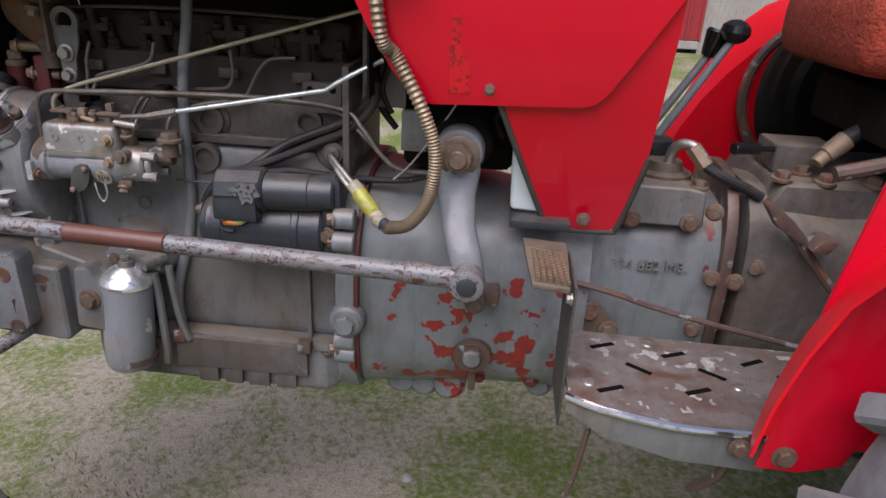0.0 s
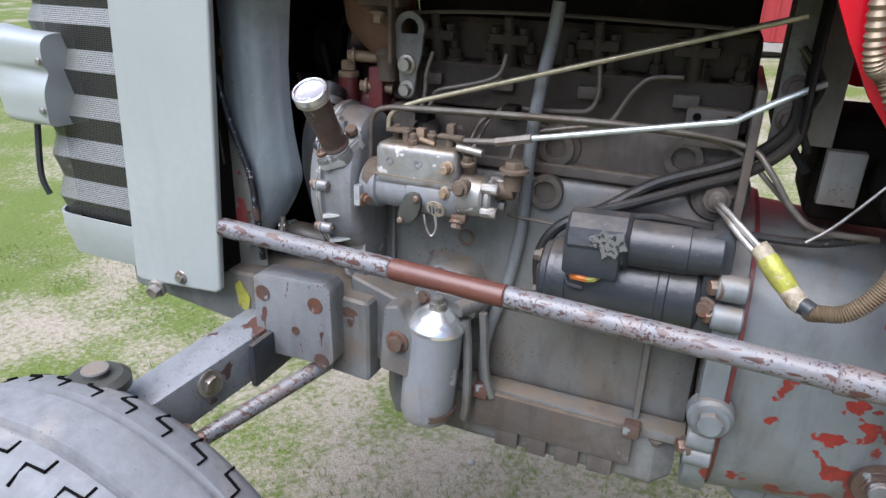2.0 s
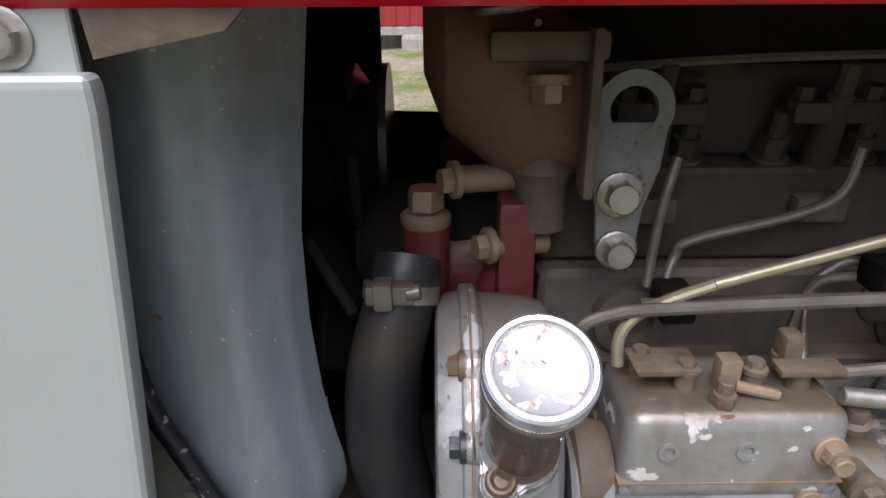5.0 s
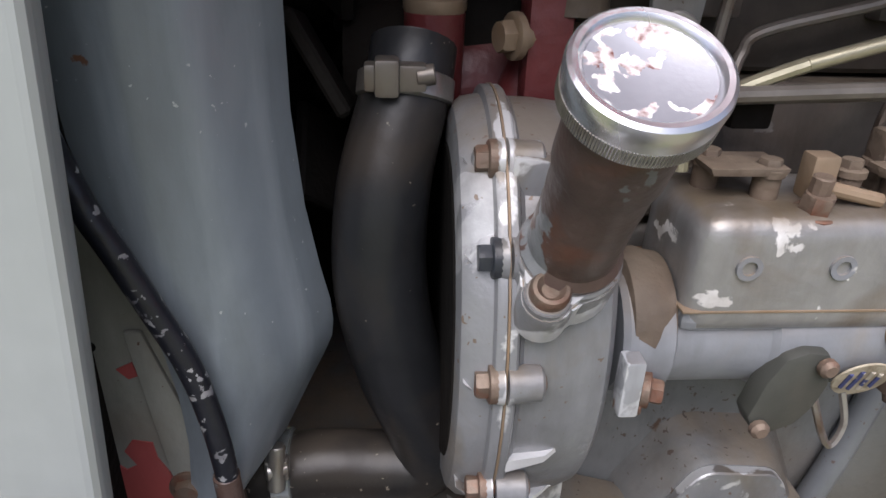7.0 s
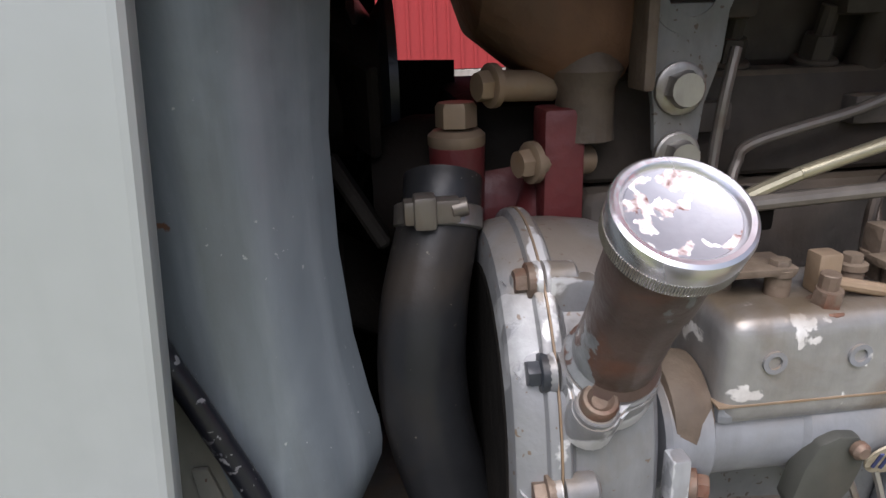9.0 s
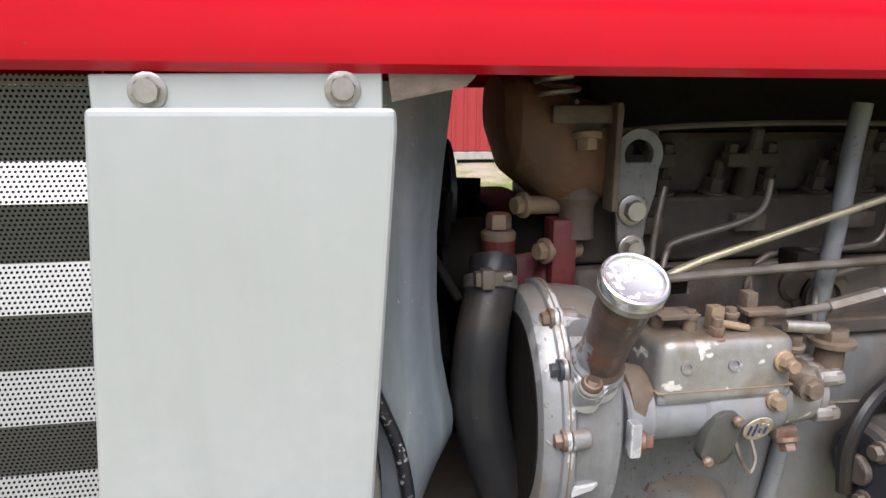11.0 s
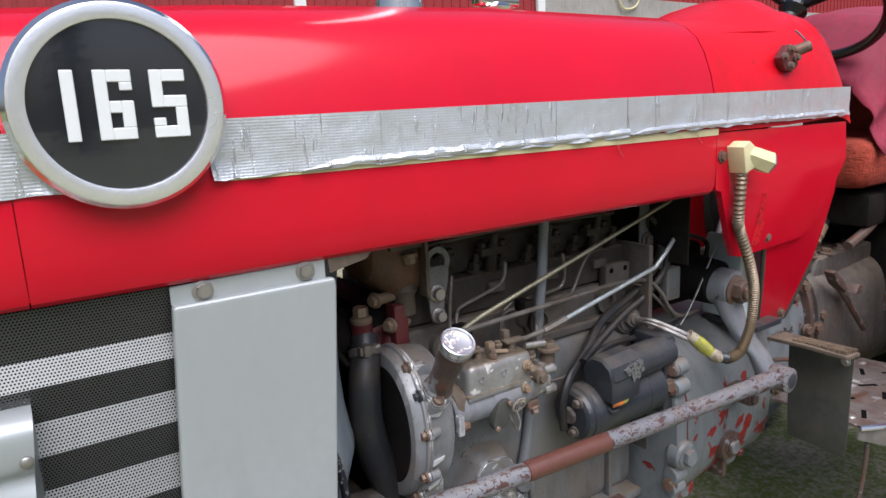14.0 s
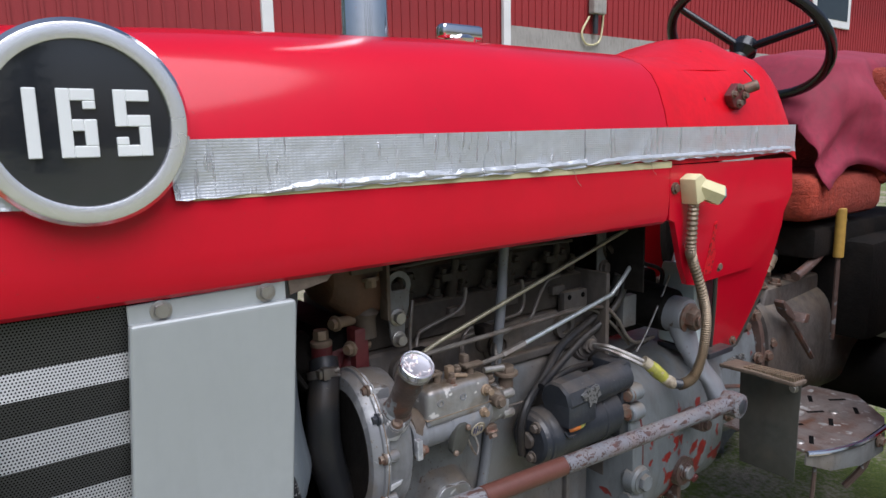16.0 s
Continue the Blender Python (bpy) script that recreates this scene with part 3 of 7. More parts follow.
def rrect(x, yc, zc, hy, hz, n=2.6, seg=40):
    """A rounded section across the tractor's axis."""
    out = []
    for i in range(seg):
        a = 6.28318 * i / seg
        c, s = math.cos(a), math.sin(a)
        out.append((x, yc + hy * math.copysign(abs(c) ** (2 / n), c), zc + hz * math.copysign(abs(s) ** (2 / n), s)))
    return out


def bolt(p, d=(0, -1, 0), r=0.009, h=0.009, washer=True, spin=0.3):
    """A hexagon head with its collar, one closed piece."""
    u, w, d = basis(d)
    p = Vector(p)
    bm = B()
    rings = []

    def ring(k, q, hexed):
        out = []
        for i in range(18):
            a = 6.28318 * i / 18
            f = q * (0.866 / math.cos((a % 1.0472) - 0.5236) if hexed else 1.0)
            out.append(bm.verts.new(p + d * k + (u * math.cos(spin + a) + w * math.sin(spin + a)) * f))
        rings.append(out)

    if washer:
        ring(-0.002, r * 1.4, False)
        ring(h * 0.2, r * 1.4, False)
        ring(h * 0.26, r * 1.28, False)
        ring(h * 0.27, r, True)
    else:
        ring(h * 0.2, r, True)
    ring(h * 0.86, r, True)
    ring(h, r * 0.86, False)
    for a, b in zip(rings, rings[1:]):
        for i in range(18):
            bm.faces.new((a[i], a[(i + 1) % 18], b[(i + 1) % 18], b[i]))
    bm.faces.new(rings[0][::-1])
    bm.faces.new(rings[-1])
    return bm


def text_mesh(body, size, depth):
    cu = bpy.data.curves.new("text", "FONT")
    cu.body, cu.size, cu.extrude, cu.align_x, cu.align_y = body, size, depth, "CENTER", "CENTER"
    ob = bpy.data.objects.new("text", cu)
    scene.collection.objects.link(ob)
    me = bpy.data.meshes.new_from_object(ob.evaluated_get(bpy.context.evaluated_depsgraph_get()))
    bm = B()
    bm.from_mesh(me)
    bpy.data.objects.remove(ob)
    bpy.data.meshes.remove(me)
    return bm


# ---- ground ----
def ground_z(x, y):
    return -0.24 + 0.06 * max(-1.2, min(1.2, x - 0.3)) + 0.07 * max(0.0, min(6.5, y - 1.5)) + 0.012 * noise.noise((x * 1.3, y * 1.3, 0))


def build_ground():
    bm = B()
    xs = sorted(set([round(-3 + 0.12 * i, 3) for i in range(60)] + [-400, -120, -50, -25, -14, -9, -6, -4.4, 5, 7, 10, 15, 25, 50, 120, 400]))
    ys = sorted(set([round(-3 + 0.12 * i, 3) for i in range(58)] + [-400, -120, -50, -25, -14, -9, -6, -4.4, 5, 7, 10, 15, 25, 50, 120, 400]))
    g = [[bm.verts.new((x, y, ground_z(x, y))) for y in ys] for x in xs]
    for i in range(len(xs) - 1):
        for j in range(len(ys) - 1):
            bm.faces.new((g[i][j], g[i + 1][j], g[i + 1][j + 1], g[i][j + 1]))
    ob = part("ground", bm, "ground", smooth=0)
    ob.data.shade_smooth()
    tagged(ob, "bare sandy yard with thin patches of moss and grass", "ground", kind="structure")


build_ground()

YC = 0.24
tractor = thing("tractor", "old red and grey farm tractor with flaking paint on sandy ground", "tractor", (0.4, YC, -0.23))


def T(name, bm, material, label="", smooth=32):
    return part(name, bm, material, tractor, label, smooth)


# ---- hood ----
SIDE = [(0.012, 1.048), (0.004, 1.054), (0.0, 1.066), (-0.002, 1.1), (-0.001, 1.16), (0.004, 1.21), (0.016, 1.26), (0.031, 1.3), (0.048, 1.328), (0.072, 1.348), (0.125, 1.37), (YC, 1.382)]


def hood_ring(x, dz=0.0, tuck=0.0):
    near = [(x, y + tuck, z + dz * (z - 1.05) / 0.33) for y, z in SIDE]
    return near + [(x, 2 * YC - y - tuck, z + dz * (z - 1.05) / 0.33) for y, z in SIDE[-2::-1]]


def shell(rings, thick):
    bm = B()
    vs = [[bm.verts.new(p) for p in r] for r in rings]
    for a, b in zip(vs, vs[1:]):
        for i in range(len(a) - 1):
            bm.faces.new((a[i], a[i + 1], b[i + 1], b[i]))
    bmesh.ops.recalc_face_normals(bm, faces=bm.faces)
    bmesh.ops.solidify(bm, geom=bm.faces[:], thickness=thick)
    return bm


hood = T("hood", shell([hood_ring(x, dz) for x, dz in ((-0.3404, -0.03), (-0.1, -0.015), (0.3, 0.0), (0.726, 0.0))], 0.003), "red", "glossy red sheet-metal hood")
nose_rings = [hood_ring(x, dz, tk) for x, dz, tk in ((-0.3416, -0.03, 0.0), (-0.42, -0.037, 0.002), (-0.47, -0.045, 0.01), (-0.497, -0.06, 0.028), (-0.508, -0.09, 0.06))]
part("nose_panel", join(shell(nose_rings, 0.003), box(-0.51, -0.498, 0.06, 2 * YC - 0.06, 1.07, 1.28, 0.004)), "red", hood)
# Added sheet, hides the lit far side; the bay's shade is its colour.
part("bay_blind", box(0.752, 0.756, 0.07, 0.46, 0.9, 1.33, 0.001), "oily_shade", hood, "near-black sheet added to keep the bay dark under the hood")
part("hood_seam", box(-0.343, -0.339, 0.0035, 0.006, 1.056, 1.155), "red_dull", hood)
# folded lower lip
part("hood_lip", box(-0.33, 0.72, 0.014, 0.034, 1.0492, 1.051), "red_dull", hood)
part("hood_bracket", prism([(-0.03, 1.048), (0.03, 1.048), (0.022, 1.04), (-0.028, 1.03)], 0.012, 0.016), "brown", hood)

upper = []
for x, dz in ((0.729, 0.0), (0.95, 0.004), (1.03, 0.012), (1.08, 0.02), (1.135, 0.03), (1.165, 0.01), (1.185, -0.02)):
    r = hood_ring(x, dz)
    cut = r[4:-4]
    upper.append([(x + max(0, (1.24 - p[2])) * (0.0 if x < 1.1 else 0.25), p[1], p[2]) for p in cut])
cowl = T("cowl", shell(upper, 0.003), "red_dull", "red dash cowl with scraped paint")
# dash hump
hump = []
for x, h in ((0.8, -0.012), (0.86, 0.016), (0.94, 0.044), (1.02, 0.064), (1.08, 0.07), (1.13, 0.056), (1.165, 0.02), (1.185, -0.03)):
    hump.append([(x + 0.02 * (1 - abs(k) / 4.0), YC + k * 0.045, 1.37 + h * (1 - (abs(k) / 4.2) ** 2.4) - 0.03 * (abs(k) / 4) ** 2) for k in range(-4, 5)])
part("dash_hump", shell(hump, 0.003), "red_dull", cowl)


def lean(bm, off=0.0):
    """The cowl's side leans inward towards its foot."""
    for v in bm.verts:
        z = v.co.z
        v.co.y += off + (0.0 if z > 1.05 else 0.17 * (1.05 - z) ** 1.35 * 2.1 if z > 0.6 else 0.2)
    return bm


def plate(poly, y0, y1, cuts=6, r=0.003):
    bm = prism(poly, y0, y1)
    for k in range(1, cuts):
        z = 0.68 + k * (1.17 - 0.68) / cuts
        bmesh.ops.bisect_plane(bm, geom=bm.verts[:] + bm.edges[:] + bm.faces[:], plane_co=(0, 0, z), plane_no=(0, 0, 1))
    return bm


UP = [(0.729, 1.158), (1.188, 1.158), (1.2, 1.08), (1.112, 0.935), (1.097, 0.921), (1.075, 0.916), (0.86, 0.907), (0.835, 0.912), (0.8, 0.955), (0.768, 1.01), (0.748, 1.05), (0.731, 1.056)]
LOW = [(0.952, 0.93), (1.2, 1.1), (1.192, 0.84), (1.168, 0.715), (1.155, 0.7), (1.065, 0.7), (1.048, 0.712)]
part("cowl_plate", lean(plate(UP, 0.0, 0.012)), "red", cowl)
part("cowl_plate", lean(plate(LOW, 0.012, 0.016)), "red", cowl)
part("cowl_plate", lean(plate([(x, z) for x, z in UP], 2 * YC - 0.012, 2 * YC)), "red", cowl)
part("cowl_edge", lean(tube([(0.952, 0.012, 0.93), (1.048, 0.012, 0.712), (1.066, 0.012, 0.699), (1.155, 0.012, 0.699), (1.17, 0.012, 0.715), (1.194, 0.012, 0.84)], 0.0048, 8, 6)), "shield", cowl)
for p in ((0.944, 0.022, 0.936), (1.11, 0.075, 0.727), (0.744, -0.002, 1.115)):
    part("bolt", bolt(p, r=0.008, h=0.006), "bolt", cowl)
part("scuff", lean(prism([(0.887, 1.035), (0.898, 1.04), (0.899, 1.0), (0.904, 0.985), (0.914, 0.97), (0.914, 0.926), (0.884, 0.926), (0.884, 0.985)], -0.0008, 0.001)), "red_scuff", cowl)
latch = part("latch", prism([(0.93, 1.29), (0.955, 1.315), (0.985, 1.305), (0.99, 1.275), (0.968, 1.262), (0.945, 1.268)], 0.004, 0.02, 0.002), "maroon", cowl)
for p in ((0.94, 0.004, 1.292), (0.96, 0.004, 1.306), (0.96, 0.004, 1.275), (0.978, 0.002, 1.29)):
    part("bolt", bolt(p, r=0.006, h=0.008), "bolt", latch)
part("latch_knuckle", rod((0.985, 0.01, 1.302), (1.005, -0.01, 1.312), 0.011), "bolt", latch)
part("latch_wire", tube([(1.0, 0.0, 1.31), (1.02, 0.01, 1.325), (1.02, 0.03, 1.345)], 0.002, 6), "black", latch)

# Second added blocker, near-black in place of shade behind the engine.
part("bay_blind", box(0.735, 0.755, 0.22, 0.44, 0.86, 1.16, 0.004), "oily_shade", cowl)
part("fuel_tank", box(0.62, 1.0, 0.05, 0.43, 1.08, 1.3, 0.04, 3), "oily_shade", cowl)
part("dash_bracket", join(prism([(0.725, 0.87), (0.8, 0.87), (0.8, 0.99), (0.77, 1.05), (0.725, 1.05)], 0.165, 0.17, 0.002), box(0.795, 0.84, 0.15, 0.17, 0.8, 0.87, 0.003)), "grey", cowl)
for p in ((0.745, 0.163, 0.9), (0.745, 0.163, 0.94)):
    part("bolt", bolt(p, r=0.012, h=0.01), "oily", cowl)

# tape strips
def tape_strip(x0, x1, zb0, zb1, zt0, zt1, y):
    bm = B()
    n = max(8, int((x1 - x0) / 0.012))
    rows = []
    for i in range(n + 1):
        t = i / n
        x = x0 + (x1 - x0) * t
        zb, zt = zb0 + (zb1 - zb0) * t, zt0 + (zt1 - zt0) * t
        zb += 0.004 * noise.noise((x * 30, 1, 0)) + 0.003 * noise.noise((x * 90, 4, 0))
        row = []
        for k in range(6):
            q = k / 5
            curl = 0.008 * max(0, noise.noise((x * 22, 7, 0)) + 0.3) if k == 0 else 0.0
            row.append(bm.verts.new((x, y - curl - 0.0012 * noise.noise((x * 40, q * 4, 2)), zb + (zt - zb) * q)))
        rows.append(row)
    for a, b in zip(rows, rows[1:]):
        for k in range(5):
            bm.faces.new((a[k], a[k + 1], b[k + 1], b[k]))
    bmesh.ops.recalc_face_normals(bm, faces=bm.faces)
    bmesh.ops.solidify(bm, geom=bm.faces[:], thickness=0.0008)
    return bm


part("tape_strip", tape_strip(-0.5, -0.2, 1.155, 1.157, 1.213, 1.217, -0.003), "tape", hood, "wrinkled silver tape strip")
part("tape_strip", tape_strip(-0.16, 0.49, 1.156, 1.164, 1.22, 1.226, -0.003), "tape", hood, "wrinkled silver tape strip")
part("tape_strip", tape_strip(0.488, 1.185, 1.167, 1.172, 1.226, 1.231, -0.005), "tape", cowl, "wrinkled silver tape strip")
def tape_fold(x0, x1, z0, z1, y):
    """The rolled-back lower edge of the tape, torn unevenly."""
    bm = B()
    n = int((x1 - x0) / 0.006)
    rows = []
    for i in range(n + 1):
        t = i / n
        x = x0 + (x1 - x0) * t
        z = z0 + (z1 - z0) * t
        h = (0.010 + 0.005 * noise.noise((x * 26, 3, 0)) + 0.003 * noise.noise((x * 80, 5, 0))) * min(1, t * 12)
        c = 0.004 + 0.003 * noise.noise((x * 35, 9, 0))
        rows.append([bm.verts.new((x, y - c * q[0], z + h * q[1])) for q in ((0.1, 0.0), (0.9, 0.12), (1.2, 0.45), (0.8, 0.8), (0.1, 1.0))])
    for a, b in zip(rows, rows[1:]):
        for k in range(4):
            bm.faces.new((a[k], a[k + 1], b[k + 1], b[k]))
    bmesh.ops.recalc_face_normals(bm, faces=bm.faces)
    bmesh.ops.solidify(bm, geom=bm.faces[:], thickness=0.0006)
    return bm


part("tape_fold", tape_fold(-0.06, 0.49, 1.158, 1.167, -0.004), "tape", hood, "torn rolled edge of the tape")
part("tape_fold", tape_fold(0.49, 1.16, 1.168, 1.174, -0.006), "tape", cowl, "torn rolled edge of the tape")
for xt, zt, ln in ((0.46, 1.164, 0.03), (0.66, 1.168, 0.024), (-0.43, 1.155, 0.02)):
    part("loose_thread", tube([(xt, -0.005, zt), (xt + 0.004, -0.008, zt - ln * 0.5), (xt + 0.012, -0.006, zt - ln * 0.8), (xt + 0.02, -0.005, zt - ln)], 0.0004, 5), "tan_tape", hood)
part("trim_strip", box(-0.14, 0.73, -0.0025, 0.004, 1.154, 1.166, 0.001), "cream", hood)

# round badge
badge = part("badge", lathe((-0.241, 0.004, 1.236), (0, -1, 0), [(0, 0.092), (0.018, 0.098), (0.026, 0.098), (0.031, 0.094), (0.031, 0.083), (0.026, 0.079)], 64), "chrome", hood, "round chrome-rimmed model badge")
part("badge_face", lathe((-0.241, -0.02, 1.236), (0, -1, 0), [(0, 0.079), (0.003, 0.079)], 64), "badge_black", badge)
part("badge_ring", bevel(ring_plate(-0.241, 1.236, 0.0935, 0.0782, -0.0285, -0.0215, 72), 0.0015, 2), "ring_alloy", badge, "bright brushed alloy ring")



def digit(kind, x, z, w=0.0325, h=0.0645, s=0.0112):
    y0, y1 = -0.0262, -0.0232
    bits = []
    def bar(a, b, c, d):
        bits.append(box(x + a, x + b, y0, y1, z + c, z + d, 0.0008, 1))
    if kind == 1:
        bar(0, s, 0, h)
    if kind == 6:
        bar(0, s, 0, h)
        bar(s, w, h - s, h)
        bar(w - s, w, h - s * 1.7, h - s)
        bar(s, w, 0, s)
        bar(w - s, w, s, h * 0.56)
        bar(s, w - s, h * 0.56 - s, h * 0.56)
    if kind == 5:
        bar(0, s, h * 0.45, h)
        bar(s, w, h - s, h)
        bar(s, w, h * 0.45, h * 0.45 + s)
        bar(w - s, w, 0, h * 0.45)
        bar(0, w - s, 0, s)
        bar(0, s, s, s * 1.7)
    return join(*bits)


part("numeral", digit(1, -0.29, 1.2045), "badge_white", badge)
part("numeral", digit(6, -0.263, 1.2045), "badge_white", badge)
part("numeral", digit(5, -0.2145, 1.2045), "badge_white", badge)

# exhaust stack and filler cap on top
part("exhaust_pipe", rod((0.262, 0.3, 1.36), (0.262, 0.3, 1.9), 0.042, seg=32), "chrome", hood, "bright tubular exhaust stack")
part("filler_cap", join(lathe((0.449, 0.27, 1.385), (0, 0, 1), [(0, 0.03), (0.012, 0.032), (0.02, 0.02)], 28), box(0.402, 0.496, 0.255, 0.285, 1.398, 1.424, 0.009, 3)), "chrome", hood)

# cream plug box and ribbed conduit
plug_box = T("plug_box", prism([(0.757, 1.132), (0.778, 1.142), (0.8, 1.128), (0.8, 1.093), (0.768, 1.083)], -0.035, 0.0, 0.004), "cream", "cream plastic cable plug with teal face")
part("plug_head", join(rod((0.785, -0.02, 1.117), (0.83, -0.04, 1.098), 0.02, 0.022, 6)), "cream", plug_box)
part("plug_face", rod((0.829, -0.0395, 1.0985), (0.834, -0.0417, 1.0965), 0.019, 0.019, 6), "teal", plug_box)
part("conduit", tube([(0.778, -0.02, 1.09), (0.79, -0.01, 1.0), (0.81, 0.0, 0.974), (0.851, 0.0, 0.898), (0.87, 0.0, 0.841), (0.868, 0.0, 0.788), (0.856, 0.0, 0.751), (0.832, 0.0, 0.722), (0.804, 0.005, 0.713), (0.797, 0.01, 0.712)], 0.0098, 12, 22, rib=0.12, pitch=1), "copper", plug_box, "ribbed bronze conduit")
part("conduit_sleeve", rod((0.802, 0.005, 0.7125), (0.789, 0.016, 0.7155), 0.0105, seg=16), "black", plug_box)
part("tan_wrap", tube([(0.791, 0.014, 0.713), (0.783, 0.021, 0.718), (0.772, 0.029, 0.727)], 0.012, 14, 6, radii=[0.0105, 0.0128, 0.0115]), "tan_tape", plug_box, "frayed tan tape")
part("tape_wrap", tube([(0.774, 0.028, 0.726), (0.764, 0.033, 0.736), (0.752, 0.038, 0.748), (0.744, 0.043, 0.756)], 0.0128, 14, 6, radii=[0.0118, 0.0136, 0.0135, 0.0122]), "yellow", plug_box, "dirty yellow tape wrap")
part("tan_wrap", tube([(0.745, 0.042, 0.7555), (0.738, 0.047, 0.762), (0.733, 0.05, 0.766)], 0.0115, 14, 6), "tan_tape", plug_box)
for k in (0, 1):
    part("steel_pipe", tube([(0.738 - 0.007 * k, 0.048, 0.763 - 0.006 * k), (0.716 - 0.006 * k, 0.068, 0.777 - 0.006 * k), (0.688, 0.098, 0.793 - 0.007 * k), (0.68, 0.118, 0.793 - 0.004 * k), (0.679, 0.142, 0.79)], 0.0042, 10), "steel", plug_box)

# ---- radiator side panel and grille ----
panel_poly = [(-0.215, 1.026), (-0.026, 1.026), (-0.0255, 1.012), (-0.06, 0.556), (-0.07, 0.548), (-0.236, 0.538), (-0.248, 0.545)]
panel = T("side_panel", prism(panel_poly, 0.0, 0.014, 0.005, 3), "panel", "silver-grey painted radiator side panel", 0)
part("panel_flange", prism([(-0.214, 1.024), (-0.034, 1.024), (-0.034, 1.049), (-0.214, 1.046)], 0.012, 0.016, 0.001, 1), "panel", panel)
# Near-black filler behind the panel, its colour stands in for shade.
part("panel_inside", box(-0.2, -0.075, 0.02, 0.44, 0.57, 1.03, 0.006), "oily_shade", panel)
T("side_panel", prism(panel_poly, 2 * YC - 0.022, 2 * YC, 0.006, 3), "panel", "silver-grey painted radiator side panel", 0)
# Added block and sheet stop light showing through from the far side.
T("front_blind", box(0.1, 0.168, 0.2, 0.43, 0.42, 0.92, 0.012), "oily_shade", "near-black block added behind the timing cover")
T("far_blind", box(-0.03, 0.1, 0.4, 0.41, 0.56, 0.87, 0.004), "oily_shade", "near-black sheet added behind the fan to close the far side")
for p in ((-0.06, 0.012, 1.038), (-0.18, 0.012, 1.036)):
    part("bolt", bolt(p, r=0.0085, h=0.007), "steel", panel)
part("panel_bolt", join(lathe((-0.142, 0.002, 0.563), (0, -1, 0), [(0, 0.012), (0.002, 0.0125), (0.004, 0.011)], 24)), "steel", panel)
part("bolt", bolt((-0.142, -0.002, 0.563), r=0.008, h=0.007), "steel", panel)
part("bolt", bolt((-0.2, 0.0, 0.53), (0.1, -1, -0.2), r=0.012, h=0.018), "steel", panel)


def grille_x(z):
    return 0.085 * (z - 0.55) / 0.5


def grille_path(z, inset):
    """From the panel's edge forward and round the nose."""
    sx = -0.06 * (1.02 - z)
    pts = [(-0.2 + sx, 0.018 + inset)]
    fx = -0.455 + sx * 0.3
    pts += [(-0.33 + sx * 0.5, 0.018 + inset), (fx + 0.05, 0.02 + inset)]
    for k in range(7):
        a = radians(90 * k / 6)
        pts.append((fx + 0.05 - (0.05 - inset) * math.sin(a), 0.02 + 0.05 - (0.05 - inset) * math.cos(a)))
    for k in range(1, 6):
        pts.append((fx + inset, 0.07 + k * (YC - 0.07) / 5 * 2))
    return pts


def grille_band(z0, z1, in0, in1):
    bm = B()
    uvl = bm.loops.layers.uv.new("UVMap")
    a, b = grille_path(z0, in0), grille_path(z1, in1)
    va = [bm.verts.new((x, y, z0)) for x, y in a]
    vb = [bm.verts.new((x, y, z1)) for x, y in b]
    d = [0.0]
    for p, q in zip(a, a[1:]):
        d.append(d[-1] + math.hypot(q[0] - p[0], q[1] - p[1]))
    ht = math.hypot(z1 - z0, in1 - in0)
    for i in range(len(a) - 1):
        f = bm.faces.new((va[i], va[i + 1], vb[i + 1], vb[i]))
        for lp, uv in zip(f.loops, ((d[i], 0), (d[i + 1], 0), (d[i + 1], ht), (d[i], ht))):
            lp[uvl].uv = uv
    return bm


# Core box filled out against see-through, near-black in place of shade.
grille = T("grille", box(-0.44, -0.2, 0.06, 0.42, 0.58, 1.04, 0.01), "dark", "dark radiator core behind the perforated grille")
zz = [1.046, 0.992, 0.966, 0.925, 0.893, 0.85, 0.815, 0.772, 0.738, 0.695, 0.66, 0.625]
for i in range(len(zz) - 1):
    # Up-facing folds take the lit copy, down-facing folds the shaded one.
    lit_face = i % 2 == 1
    part("grille_band", grille_band(zz[i + 1], zz[i], 0.0 if lit_face else 0.012, 0.012 if lit_face else 0.0), "mesh_lit" if lit_face else "mesh_shaded", grille, "perforated grille band", smooth=20)
chin = B()
for (z0, i0), (z1, i1) in (((0.628, -0.002), (0.6, -0.002)), ((0.6, -0.002), (0.545, 0.012))):
    a, b = grille_path(z0, i0), grille_path(z1, i1)
    va, vb = [chin.verts.new((x, y, z0)) for x, y in a], [chin.verts.new((x, y, z1)) for x, y in b]
    for i in range(len(a) - 1):
        chin.faces.new((va[i], va[i + 1], vb[i + 1], vb[i]))
bmesh.ops.remove_doubles(chin, verts=chin.verts, dist=1e-5)
bmesh.ops.recalc_face_normals(chin, faces=chin.faces)
bmesh.ops.solidify(chin, geom=chin.faces[:], thickness=0.004)
part("grille_chin", chin, "panel", grille, "silver-grey lower grille surround")
